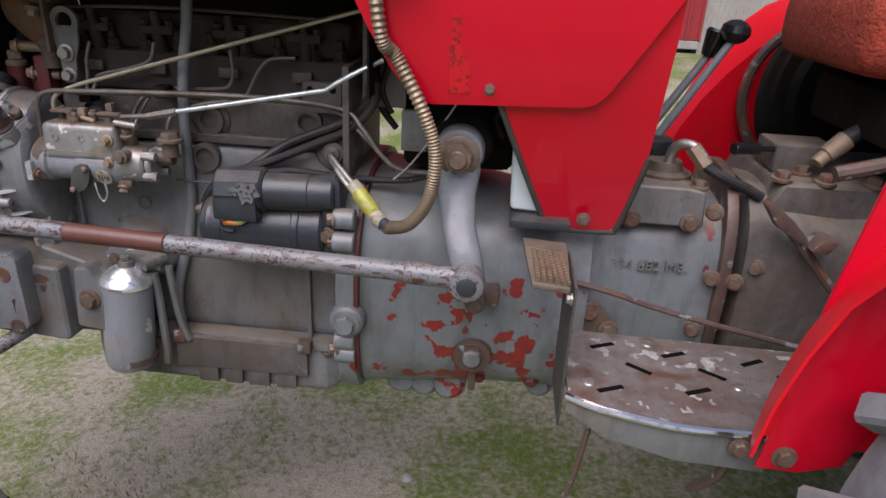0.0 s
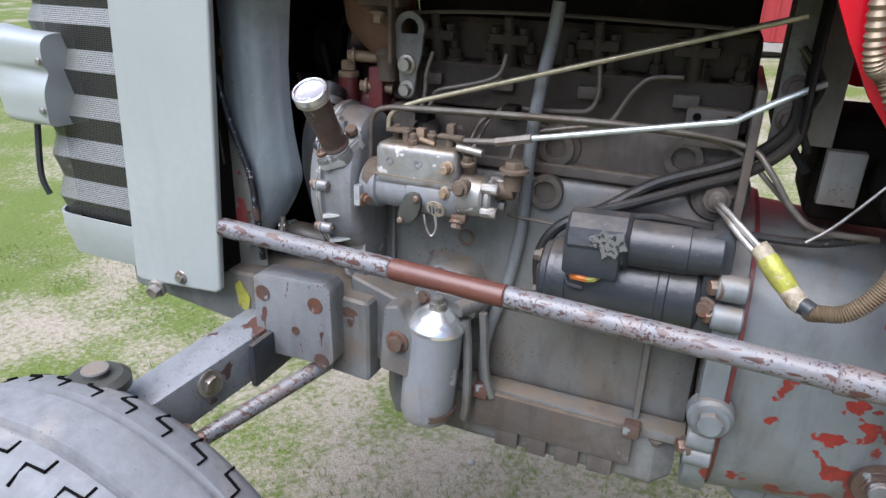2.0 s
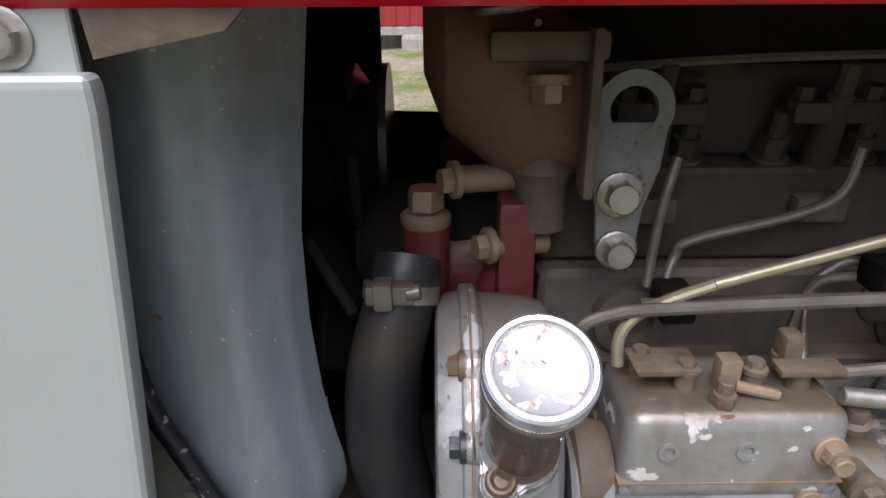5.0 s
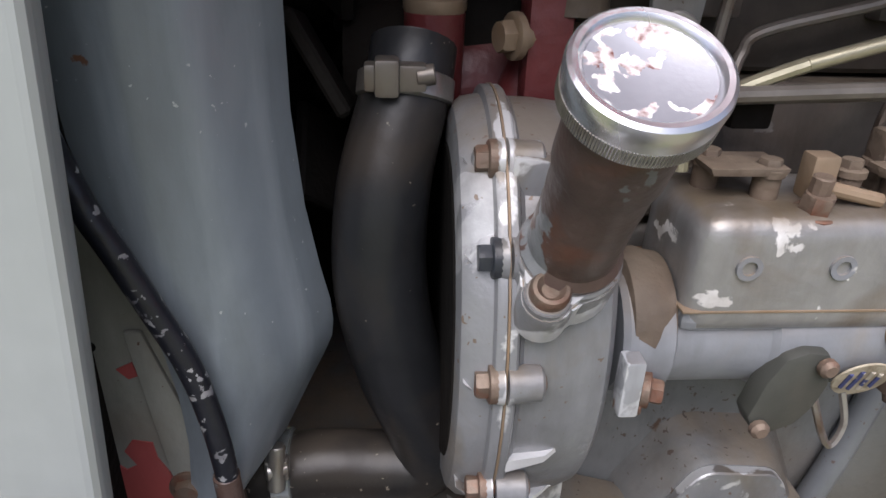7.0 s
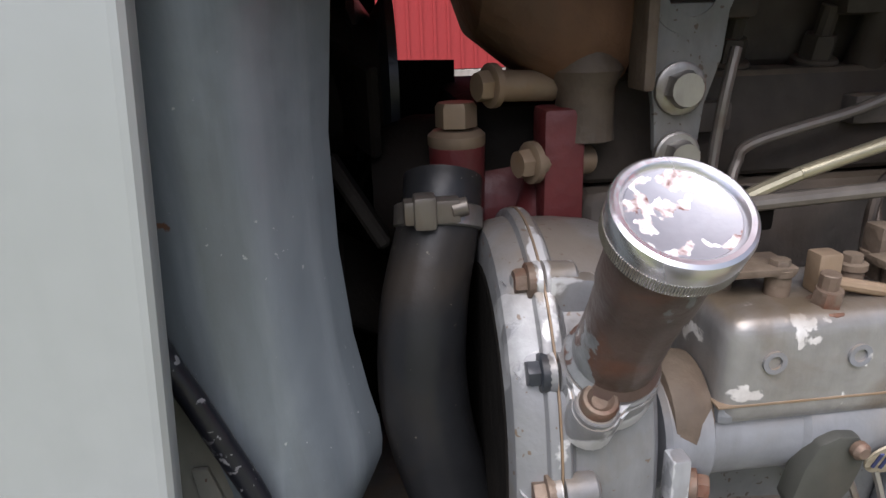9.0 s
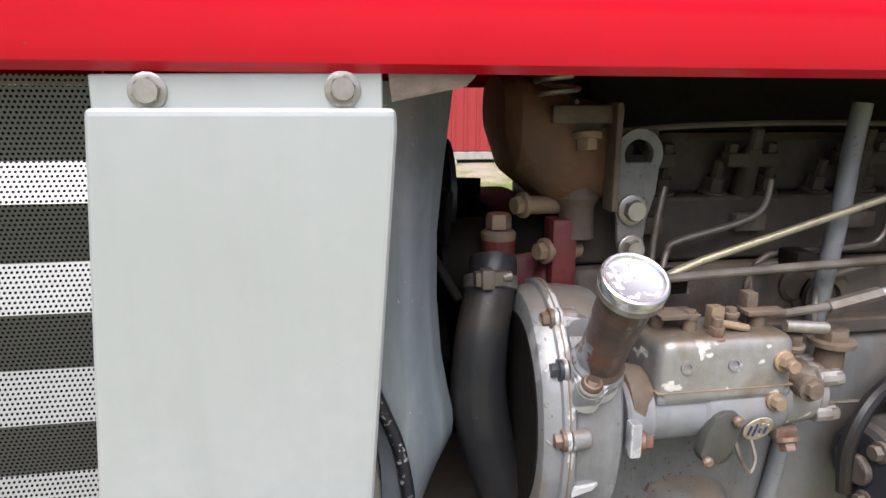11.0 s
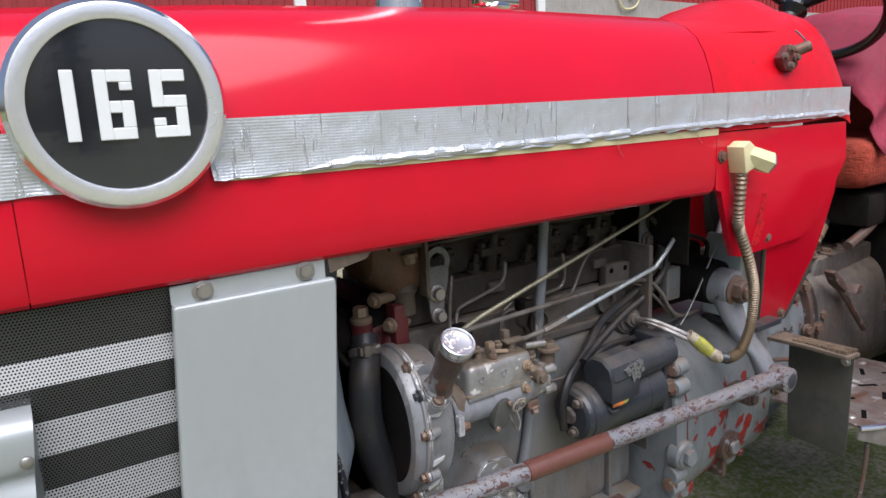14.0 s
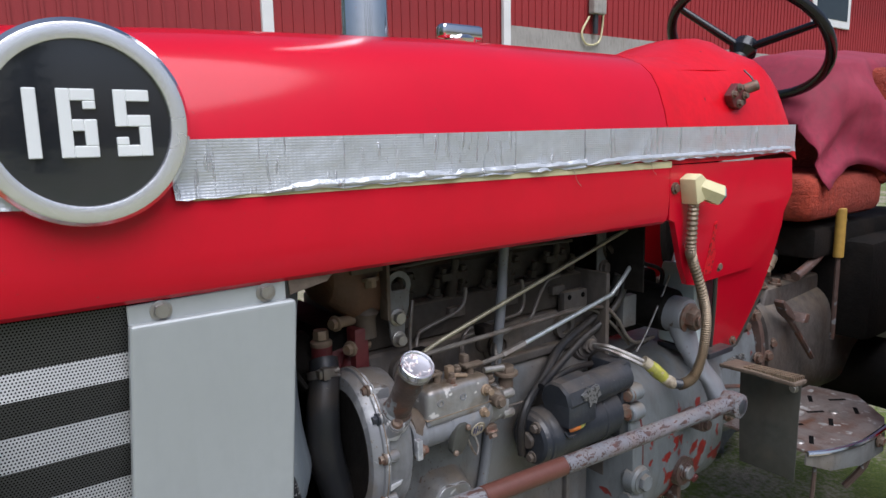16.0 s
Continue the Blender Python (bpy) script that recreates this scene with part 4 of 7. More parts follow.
# headlamp pod
pod_prof = [p for p in spline([(0.0, 0.012, 0.95), (0.0, -0.004, 0.947), (0.0, -0.015, 0.937), (0.0, -0.0165, 0.918), (0.0, -0.014, 0.9), (0.0, -0.008, 0.892), (0.0, -0.0075, 0.885), (0.0, -0.0155, 0.868), (0.0, -0.019, 0.85), (0.0, -0.0175, 0.825), (0.0, -0.015, 0.806), (0.0, -0.004, 0.799), (0.0, 0.01, 0.798)], 4)]
rings = []
for k in range(15):
    q = k / 14
    # straight along the side, then round the nose
    u = q * 0.162
    if u < 0.1:
        px, py, gx, gy = -0.355 - u, 0.0, 0.0, 1.0
    else:
        a = min(radians(80), (u - 0.1) / 0.066)
        px, py, gx, gy = -0.455 - 0.066 * math.sin(a), 0.066 * (1 - math.cos(a)), math.sin(a), math.cos(a)
    sc = 1.0 + 0.05 * q
    prof_q = [Vector((0.0, p.y + (min(p.y, -0.016 if 0.81 < p.z < 0.93 else p.y) - p.y) * q, p.z)) for p in pod_prof]
    rings.append([(px + gx * p.y - (0.016 * (0.95 - p.z) / 0.15 * (1 - q) - 0.012 * q * (0.95 - p.z) / 0.15), py + gy * p.y, 0.876 + (p.z - 0.876) * sc + 0.004 * q) for p in prof_q] + [(px + gx * 0.045, py + gy * 0.045 + 0.002, 0.8), (px + gx * 0.045, py + gy * 0.045 + 0.002, 0.948)])
pod = part("lamp_pod", loft(rings), "panel", grille, "silver-grey moulded headlamp housing", smooth=50)
for p in ((-0.366, -0.018, 0.908), (-0.376, -0.02, 0.828)):
    part("screw", lathe(p, (0, -1, 0), [(0, 0.006), (0.002, 0.006), (0.0035, 0.0035)], 16), "steel", pod)
part("badge_wire", tube([(-0.45, 0.02, 0.79), (-0.46, 0.015, 0.7), (-0.455, 0.02, 0.66)], 0.006, 6), "black", grille)

# ---- fan shroud, hoses, fan ----
shr = B()
rr = []
for z, xb in ((1.045, 0.032), (0.98, 0.024), (0.92, 0.018), (0.86, 0.018), (0.81, 0.022), (0.775, 0.028), (0.755, 0.0325), (0.742, 0.0335), (0.732, 0.0325), (0.72, 0.0275), (0.7, 0.018), (0.672, 0.004), (0.64, -0.02), (0.615, -0.036)):
    xa = float(np.interp(z, (0.6, 0.66, 0.7, 0.73, 0.76, 0.79, 0.84, 1.045), (-0.05, -0.037, -0.034, -0.035, -0.039, -0.047, -0.06, -0.068)))
    xa = min(xa, xb - 0.004)
    rr.append([(xa + (xb - xa) * t, 0.07 + 0.05 * t - 0.022 * math.sin(3.14 * t) - (0.02 * (0.7 - z) / 0.08 * t if z < 0.7 else 0), z) for t in (0, 0.15, 0.3, 0.45, 0.6, 0.75, 0.88, 0.96, 1.0)])
vs = [[shr.verts.new(p) for p in r] for r in rr]
for a, b in zip(vs, vs[1:]):
    for i in range(len(a) - 1):
        shr.faces.new((a[i], a[i + 1], b[i + 1], b[i]))
bmesh.ops.recalc_face_normals(shr, faces=shr.faces)
bmesh.ops.solidify(shr, geom=shr.faces[:], thickness=0.0025)
shroud = T("fan_shroud", shr, "shroud", "blue-grey sheet-metal fan shroud")
part("bolt", bolt((-0.066, 0.075, 0.935), r=0.009, h=0.007), "bolt", shroud)
# Added sheet cut to fill bright gaps; near-black where only shade belongs.
part("shroud_blind", prism([(-0.08, 0.63), (0.025, 0.63), (0.052, 0.78), (0.115, 0.8), (0.115, 0.938), (0.052, 0.94), (0.052, 1.04), (-0.08, 1.04)], 0.36, 0.364), "oily_shade", shroud, "near-black sheet added across the far side of the bay")
part("lower_bracket", prism([(-0.11, 0.96), (-0.06, 0.96), (-0.05, 0.84), (-0.04, 0.77), (-0.036, 0.72), (-0.034, 0.64), (-0.02, 0.56), (-0.11, 0.56)], 0.076, 0.079, 0.0008), "olive_plate", shroud, "olive-grey bracket plate with faded red paint")
part("bracket_strap", prism([(-0.058, 0.765), (-0.05, 0.765), (-0.02, 0.66), (-0.014, 0.58), (-0.036, 0.58), (-0.05, 0.69)], 0.0725, 0.0755, 0.0008), "olive_plate", shroud)
part("bracket_bolt", bolt((-0.04, 0.072, 0.667), r=0.0075, h=0.007), "bolt", shroud)
part("bracket_hole", lathe((-0.076, 0.0765, 0.755), (0, -1, 0), [(0, 0.0028), (0.001, 0.0028)], 12), "dark", shroud)
part("red_patch", prism([(-0.094, 0.655), (-0.088, 0.676), (-0.078, 0.683), (-0.072, 0.677), (-0.066, 0.68), (-0.071, 0.69), (-0.066, 0.697), (-0.056, 0.695), (-0.055, 0.685), (-0.05, 0.674), (-0.047, 0.66), (-0.05, 0.645), (-0.06, 0.64), (-0.07, 0.63), (-0.09, 0.632)], 0.0752, 0.077), "pink_paint", shroud)
part("red_patch", prism([(-0.089, 0.7), (-0.084, 0.706), (-0.08, 0.7), (-0.084, 0.694)], 0.0752, 0.077), "pink_paint", shroud)
part("red_patch", prism([(-0.066, 0.742), (-0.058, 0.746), (-0.056, 0.738), (-0.061, 0.736)], 0.0752, 0.077), "pink_paint", shroud)
part("wiring_tube", tube([(-0.075, 0.06, 0.9), (-0.056, 0.054, 0.842), (-0.045, 0.053, 0.816), (-0.034, 0.053, 0.788), (-0.024, 0.053, 0.762), (-0.018, 0.053, 0.735), (-0.014, 0.053, 0.702), (-0.013, 0.055, 0.65), (-0.013, 0.06, 0.6)], 0.0058, 12), "scuffed", shroud, "black cable with scuffed pale paint")
part("cable_collar", rod((-0.0142, 0.0535, 0.694), (-0.0135, 0.0545, 0.672), 0.0066, seg=16), "rusty", shroud)
part("thin_rod", rod((-0.085, 0.055, 0.93), (-0.072, 0.055, 0.76), 0.0015, seg=6), "rusty", shroud)
fan = T("cooling_fan", lathe((0.04, YC, 0.86), (1, 0, 0), [(0, 0.04), (0.03, 0.05), (0.05, 0.05)], 28), "oily_shade", "dark fan hub")
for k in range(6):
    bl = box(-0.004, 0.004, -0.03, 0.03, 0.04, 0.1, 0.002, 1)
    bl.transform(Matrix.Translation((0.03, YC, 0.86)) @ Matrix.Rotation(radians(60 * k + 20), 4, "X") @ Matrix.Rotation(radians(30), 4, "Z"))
    part("blade", bl, "oily_shade", fan)
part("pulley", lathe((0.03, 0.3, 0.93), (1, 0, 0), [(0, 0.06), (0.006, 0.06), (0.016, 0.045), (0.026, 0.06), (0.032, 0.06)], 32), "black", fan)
part("pulley", lathe((0.0, 0.27, 0.93), (1, 0, 0), [(0, 0.05), (0.03, 0.05), (0.034, 0.042), (0.05, 0.042)], 32), "oily_shade", fan)

hose = T("radiator_hose", tube([(0.08, 0.155, 0.885), (0.077, 0.146, 0.868), (0.064, 0.131, 0.815), (0.062, 0.128, 0.758), (0.074, 0.128, 0.7), (0.09, 0.13, 0.652), (0.088, 0.13, 0.625), (0.06, 0.13, 0.622), (0.02, 0.128, 0.626), (-0.02, 0.126, 0.62)], 0.0265, 22, 8, radii=[0.0225, 0.0225, 0.025, 0.0265, 0.0262, 0.0245, 0.0235, 0.0232, 0.023, 0.0225]), "rubber", "thick black rubber radiator hose")
part("hose_clamp", lathe((0.0755, 0.145, 0.865), (0.1, 0.38, 0.92), [(-0.0065, 0.0236), (-0.0055, 0.0252), (0.0055, 0.0252), (0.0065, 0.0236)], 32), "steel", hose)
part("clamp_screw", join(box(0.055, 0.085, 0.117, 0.129, 0.869, 0.882, 0.002), box(0.06, 0.072, 0.113, 0.128, 0.867, 0.885, 0.0025), rod((0.08, 0.121, 0.876), (0.089, 0.121, 0.8775), 0.0052, seg=12)), "pipe", hose)
part("hose_clamp", lathe((0.0, 0.127, 0.626), (1, 0, 0.06), [(-0.0065, 0.0232), (-0.0055, 0.025), (0.0055, 0.025), (0.0065, 0.0232)], 32), "zinc", hose)
worm = part("clamp_screw", join(rod((-0.006, 0.1, 0.648), (0.006, 0.104, 0.648), 0.0052, seg=14), rod((-0.0005, 0.098, 0.636), (0.0005, 0.105, 0.664), 0.0052, seg=14), box(-0.007, 0.007, 0.1, 0.108, 0.64, 0.655, 0.002)), "steel", hose)
for k in range(9):
    a = radians(196 + 8 * k)
    part("band_slot", box(-0.0035, 0.0035, 0.127 + 0.0253 * math.cos(a) - 0.0006, 0.127 + 0.0253 * math.cos(a) + 0.0008, 0.626 + 0.0253 * math.sin(a) - 0.0006, 0.626 + 0.0253 * math.sin(a) + 0.0006), "brown", hose)
part("pipe_stub", rod((-0.03, 0.125, 0.62), (-0.005, 0.127, 0.62), 0.021), "brown", hose)

# ---- engine block ----
block = T("engine_block", join(box(0.17, 0.7, 0.175, 0.42, 0.38, 0.865, 0.012, 3), box(0.17, 0.705, 0.158, 0.2, 0.786, 0.804, 0.006, 3)), "oily", "dusty grey-brown iron engine block")
part("crankcase_wall", join(bevel(loft([rrect(0.165, 0.29, 0.595, 0.128, 0.188, 12, 48), rrect(0.2, 0.29, 0.595, 0.131, 0.192, 12, 48), rrect(0.695, 0.29, 0.595, 0.131, 0.192, 12, 48)]), 0.004), box(0.185, 0.192, 0.15, 0.17, 0.43, 0.74, 0.003)), "grey", block, "grey painted crankcase wall with brown dust")
head = part("cylinder_head", join(box(0.168, 0.7, 0.185, 0.41, 0.868, 0.935, 0.008, 3), box(0.17, 0.7, 0.21, 0.39, 0.93, 1.0, 0.02, 3)), "head_dark", block, "dark brown cylinder head")
# Made taller and near-black, so the opening under the hood stays in shade.
part("rocker_cover", box(0.19, 0.69, 0.23, 0.43, 0.99, 1.16, 0.02, 3), "oily_shade", block)
for x, z in ((0.45, 0.827), (0.627, 0.834), (0.235, 0.83)):
    part("core_plug", join(ring_plate(x, z, 0.026, 0.016, 0.162, 0.178, 28), lathe((x, 0.176, z), (0, -1, 0), [(0, 0.016), (0.004, 0.016)], 24)), "oily", block)
for x in (0.215, 0.27, 0.33, 0.39, 0.45, 0.51, 0.57, 0.63, 0.68):
    part("head_nut", join(bolt((x, 0.205, 0.935), (0, -0.25, 1), 0.0105, 0.02), rod((x, 0.205, 0.935), (x, 0.194, 0.972), 0.006, seg=10)), "head_dark", block)
for x in (0.245, 0.36, 0.49, 0.62):
    inj = part("injector", join(rod((x, 0.2, 0.925), (x, 0.185, 0.985), 0.012, 0.009, 14), box(x - 0.03, x + 0.03, 0.18, 0.205, 0.965, 0.98, 0.005), rod((x, 0.186, 0.98), (x, 0.18, 1.005), 0.007, seg=10)), "head_dark", block, "dusty fuel injector")
    for sx in (-0.022, 0.022):
        part("clamp_nut", bolt((x + sx, 0.19, 0.978), (0, -0.2, 1), 0.007, 0.012), "head_dark", inj)
    part("injector_lug", box(x - 0.02, x + 0.015, 0.172, 0.188, 0.9, 0.918, 0.003), "oily", block)
part("leak_pipe", tube([(0.2, 0.18, 1.002), (0.3, 0.178, 1.008), (0.45, 0.178, 1.01), (0.66, 0.178, 1.005)], 0.003, 6), "oily", block)
part("bracket_pad", box(0.62, 0.69, 0.16, 0.18, 0.852, 0.905, 0.006), "oily", block)
for x in (0.635, 0.675):
    part("bolt_hole", lathe((x, 0.1605, 0.893), (0, -1, 0), [(0, 0.0055), (0.001, 0.0055)], 14), "dark", block)
part("core_plug", join(ring_plate(0.442, 0.762, 0.026, 0.017, 0.149, 0.165, 28), lathe((0.442, 0.162, 0.762), (0, -1, 0), [(0, 0.017), (0.005, 0.017)], 24)), "oily", block)
part("core_boss", lathe((0.45, 0.18, 0.827), (0, -1, 0), [(0, 0.036), (0.008, 0.034), (0.011, 0.029)], 28), "oily", block)
part("core_boss", lathe((0.418, 0.18, 0.84), (0, -1, 0), [(0, 0.02), (0.008, 0.019), (0.011, 0.015)], 20), "oily", block)
for x, z in ((0.52, 0.6), (0.3, 0.7)):
    part("cast_boss", lathe((x, 0.165, z), (0, -1, 0), [(0, 0.016), (0.008, 0.014), (0.012, 0.009)], 20), "grey", block)
part("hook_eye", tube([(0.325 + 0.011 * math.cos(a), 0.138, 0.672 + 0.011 * math.sin(a)) for a in [6.3 * i / 14 for i in range(15)]], 0.003, 8, 2), "brown", block)


def pad_ring(y, g):
    """A rounded triangular pad outline, grown by g."""
    pts = []
    for cx, cz, a0, a1 in ((0.285, 0.6, 90, 150), (0.262, 0.562, 150, 270), (0.338, 0.556, 270, 390), (0.318, 0.597, 30, 90)):
        for k in range(6):
            a = radians(a0 + (a1 - a0) * k / 5)
            pts.append((cx + (0.02 + g) * math.cos(a), y, cz + (0.02 + g) * math.sin(a)))
    return pts


lift_pad = part("lift_pump_pad", loft([pad_ring(0.165, 0.02), pad_ring(0.15, 0.01), pad_ring(0.128, 0.004), pad_ring(0.124, 0.0)]), "grey", block, "cast pad with a blanking plate")
part("blanking_plate", loft([pad_ring(0.124, -0.001), pad_ring(0.1175, -0.001), pad_ring(0.1165, -0.002)]), "cover", lift_pad)
part("plate_dome", lathe((0.3, 0.117, 0.57), (0, -1, -0.1), [(0, 0.017), (0.005, 0.015), (0.009, 0.009)], 20), "cover", lift_pad)
for x, z in ((0.264, 0.563), (0.336, 0.557)):
    part("bolt", bolt((x, 0.117, z), r=0.0085, h=0.009), "bolt", lift_pad)
part("rear_plate", join(box(0.7, 0.712, 0.12, 0.4, 0.5, 0.94, 0.003)), "oily", block)

# lifting bracket
lb = T("lifting_bracket", join(ring_plate(0.217, 0.982, 0.024, 0.0145, 0.148, 0.155, 32), prism([(0.1945, 0.975), (0.2395, 0.975), (0.237, 0.945), (0.229, 0.92), (0.227, 0.893), (0.214, 0.885), (0.201, 0.895), (0.199, 0.92), (0.194, 0.945)], 0.1485, 0.1545, 0.002)), "grey", "grey flaked lifting eye bracket")
part("bolt", bolt((0.213, 0.148, 0.93), r=0.0105, h=0.012), "steel", lb)
part("bolt", bolt((0.214, 0.148, 0.893), r=0.0095, h=0.014), "steel", lb)

# thermostat housing, pump and neck behind the cap
therm = T("thermostat_housing", bevel(loft([rrect(0.092, 0.215, 1.025, 0.045, 0.03), rrect(0.105, 0.215, 1.01, 0.06, 0.05), rrect(0.13, 0.21, 0.995, 0.06, 0.055), rrect(0.15, 0.2, 0.985, 0.05, 0.055), rrect(0.19, 0.2, 0.98, 0.045, 0.05)]), 0.001), "rust_orange", "rust-brown thermostat housing")
part("neck", join(lathe((0.168, 0.175, 0.9), (0, 0, 1), [(0, 0.018), (0.03, 0.017), (0.04, 0.022), (0.05, 0.017), (0.09, 0.019), (0.11, 0.026)], 24), box(0.13, 0.2, 0.145, 0.19, 1.01, 1.028, 0.005)), "brown", therm)
part("neck_bolt", bolt((0.165, 0.15, 1.0), (0, -0.2, -1), 0.01, 0.014), "brass", therm)
part("bracket", box(0.187, 0.194, 0.135, 0.16, 0.93, 1.03, 0.003), "brown", therm)
part("coil_spring", tube([(0.14 + 0.02 * math.cos(k * 0.6), 0.165 + 0.02 * math.sin(k * 0.6), 1.03 + 0.0012 * k) for k in range(20)], 0.0025, 6, 2), "steel", therm)
for p, m in (((0.111, 0.168, 0.934), "brass"), ((0.134, 0.165, 0.889), "brass")):
    part("stub_bolt", join(rod((p[0] - 0.002, p[1], p[2]), (p[0] + 0.04, p[1] + 0.015, p[2] - 0.003), 0.009, seg=14), bolt((p[0], p[1], p[2]), (-1, -0.35, 0), 0.009, 0.01)), m, therm)
wp = T("water_pump", join(loft([rrect(0.1, 0.24, 0.84, 0.05, 0.05), rrect(0.13, 0.24, 0.84, 0.05, 0.055), rrect(0.17, 0.25, 0.85, 0.055, 0.06)]), rod((0.125, 0.19, 0.8), (0.16, 0.19, 0.9), 0.014)), "maroon", "maroon painted water pump")
part("sender_base", rod((0.092, 0.183, 0.84), (0.092, 0.183, 0.9), 0.016, 0.017, 18), "maroon", wp)
part("sender_plug", join(lathe((0.092, 0.183, 0.897), (0, 0, 1), [(0, 0.016), (0.003, 0.0175), (0.008, 0.0175), (0.011, 0.014)], 20), bolt((0.092, 0.183, 0.906), (0, 0, 1), 0.0125, 0.018, False)), "brass", wp, "corroded brass sender plug")
part("bracket", box(0.14, 0.165, 0.16, 0.19, 0.84, 0.92, 0.004), "maroon", wp)

# ---- timing cover with filler ----
TY, TZ = 0.13, 0.745


def cover_ring(x, g, seg=56):
    return [(x, TY + (0.092 + g) * math.cos(6.28318 * i / seg), TZ + (0.122 + g) * math.sin(6.28318 * i / seg)) for i in range(seg)]


timing = T("timing_cover", join(
    loft([cover_ring(x, g) for x, g in ((0.1245, 0.0), (0.127, -0.003), (0.14, -0.0035), (0.16, -0.006), (0.168, -0.009), (0.1725, -0.015), (0.174, -0.026))]),
    box(0.128, 0.172, 0.085, 0.17, 0.585, 0.83, 0.012)), "cover", "grey-painted cast timing cover with worn chips")
front = part("front_cover", join(loft([cover_ring(x, g) for x, g in ((0.0975, -0.014), (0.099, -0.008), (0.104, -0.0035), (0.1125, -0.002), (0.1135, 0.002), (0.1148, 0.0028), (0.1178, 0.0028))]),
    prism([(0.101, 0.82), (0.117, 0.826), (0.1175, 0.85), (0.113, 0.853), (0.104, 0.85)], 0.082, 0.094, 0.003)), "cover", timing, "grey cast front half with bolt lugs")
part("cover_joint", loft([cover_ring(x, g) for x, g in ((0.1179, 0.001), (0.1181, 0.0034), (0.1191, 0.0034), (0.1193, 0.001))]), "brass", timing, "brown gasket edge")
part("cover_flange", loft([cover_ring(x, g) for x, g in ((0.1194, 0.0028), (0.1225, 0.0028), (0.1238, 0.0018), (0.1245, -0.001))]), "cover", timing)
part("shoulder_plate", prism([(0.1195, 0.825), (0.148, 0.83), (0.146, 0.85), (0.121, 0.853)], 0.072, 0.086, 0.003), "cover", timing)
for y, z, head in ((0.083, 0.848, "bolt"), (0.0545, 0.813, "black"), (0.0395, 0.757, "bolt"), (0.0465, 0.686, "bolt"), (0.074, 0.642, "bolt")):
    lug = part("bolt_lug", join(lathe((0.1125, y, z), (1, 0, 0), [(0, 0.0078), (0.002, 0.0092), (0.0052, 0.0098)], 20), lathe((0.1195, y, z), (1, 0, 0), [(0, 0.0098), (0.005, 0.0092), (0.015, 0.0086), (0.0165, 0.0072)], 20)), "cover", timing)
    part("bolt", join(bolt((0.1128, y, z), (-1, 0, 0), 0.0066, 0.0078, spin=y * 9), rod((0.113, y, z), (0.1375, y, z), 0.004, seg=10)), head, lug)
    part("lug_web", prism([(0.1, z - 0.001), (0.1128, z - 0.016), (0.1128, z - 0.012)], y + 0.002, y + 0.012, 0.0005), "cover", lug)
for z, y in ((0.706, 0.046), (0.66, 0.062), (0.782, 0.049)):
    part("gusset", loft([[(0.123, y - 0.006, z - 0.0035), (0.123, y - 0.006, z + 0.0035), (0.123, y + 0.012, z + 0.004), (0.123, y + 0.012, z - 0.004)], [(0.142, y - 0.004, z + 0.0005), (0.142, y - 0.004, z + 0.0045), (0.142, y + 0.012, z + 0.005), (0.142, y + 0.012, z)], [(0.156, y + 0.006, z + 0.004), (0.156, y + 0.006, z + 0.006), (0.156, y + 0.012, z + 0.006), (0.156, y + 0.012, z + 0.004)]]), "cover", timing)
# Near-black disc on the front face, painted shade of a recess not modelled.
part("recess_shade", join(lathe((0.0965, 0, 0), (1, 0, 0), [(0, 0.07), (0.004, 0.075)], 40)), "oily_shade", timing).matrix_local = Matrix.Translation((0, 0.13, 0.745)) @ Matrix.Diagonal((1, 1.02, 1.32, 1))
# filler flange lies on the cover's slanted shoulder
capc = Vector((0.1425, -0.0085, 0.9053))
base = Vector((0.1435, 0.05, 0.818))
ax = (capc - base).normalized()


def lug_plate(c, tips, n, r0, r1, h):
    """A flange with a round middle and rounded ears towards its bolts."""
    out = [lathe(c, n, [(0, r0), (h * 0.8, r0), (h, r0 - 0.001)], 32)]
    u, w, n = basis(n)
    for tip in tips:
        d = (tip - c) - n * (tip - c).dot(n)
        e, side = c + d, n.cross(d.normalized())
        out.append(lathe(e, n, [(0, r1), (h * 0.8, r1), (h, r1 - 0.001)], 20))
        bm = B()
        q = [c + side * r0 * 0.95, c - side * r0 * 0.95, e - side * r1, e + side * r1]
        lo_, hi_ = [bm.verts.new(p) for p in q], [bm.verts.new(p + n * h * 0.98) for p in q]
        bm.faces.new(lo_[::-1])
        bm.faces.new(hi_)
        for i in range(4):
            bm.faces.new((lo_[i], lo_[(i + 1) % 4], hi_[(i + 1) % 4], hi_[i]))
        out.append(bm)
    return join(*out)


ear, ear2 = Vector((0.132, 0.034, 0.805)), Vector((0.163, 0.067, 0.836))
part("filler_flange", lug_plate(base - ax * 0.003, [ear, ear2], ax, 0.0232, 0.0105, 0.005), "cover", timing)
part("filler_web", lug_plate(base - ax * 0.022, [ear - ax * 0.02, ear2], ax, 0.0245, 0.012, 0.0195), "cover", timing)
part("flange_joint", lug_plate(base - ax * 0.0038, [ear, ear2], ax, 0.0236, 0.0109, 0.001), "brass", timing)
part("washer", lathe(ear + ax * 0.002, ax, [(0, 0.0102), (0.0012, 0.0102)], 24), "rusty", timing)
part("flange_bolt", lathe(ear + ax * 0.003, ax, [(0, 0.0086), (0.0045, 0.0086), (0.0062, 0.0076), (0.0066, 0.006), (0.0052, 0.0052), (0.0035, 0.0035)], 24), "bolt", timing, "brown socket-headed bolt")
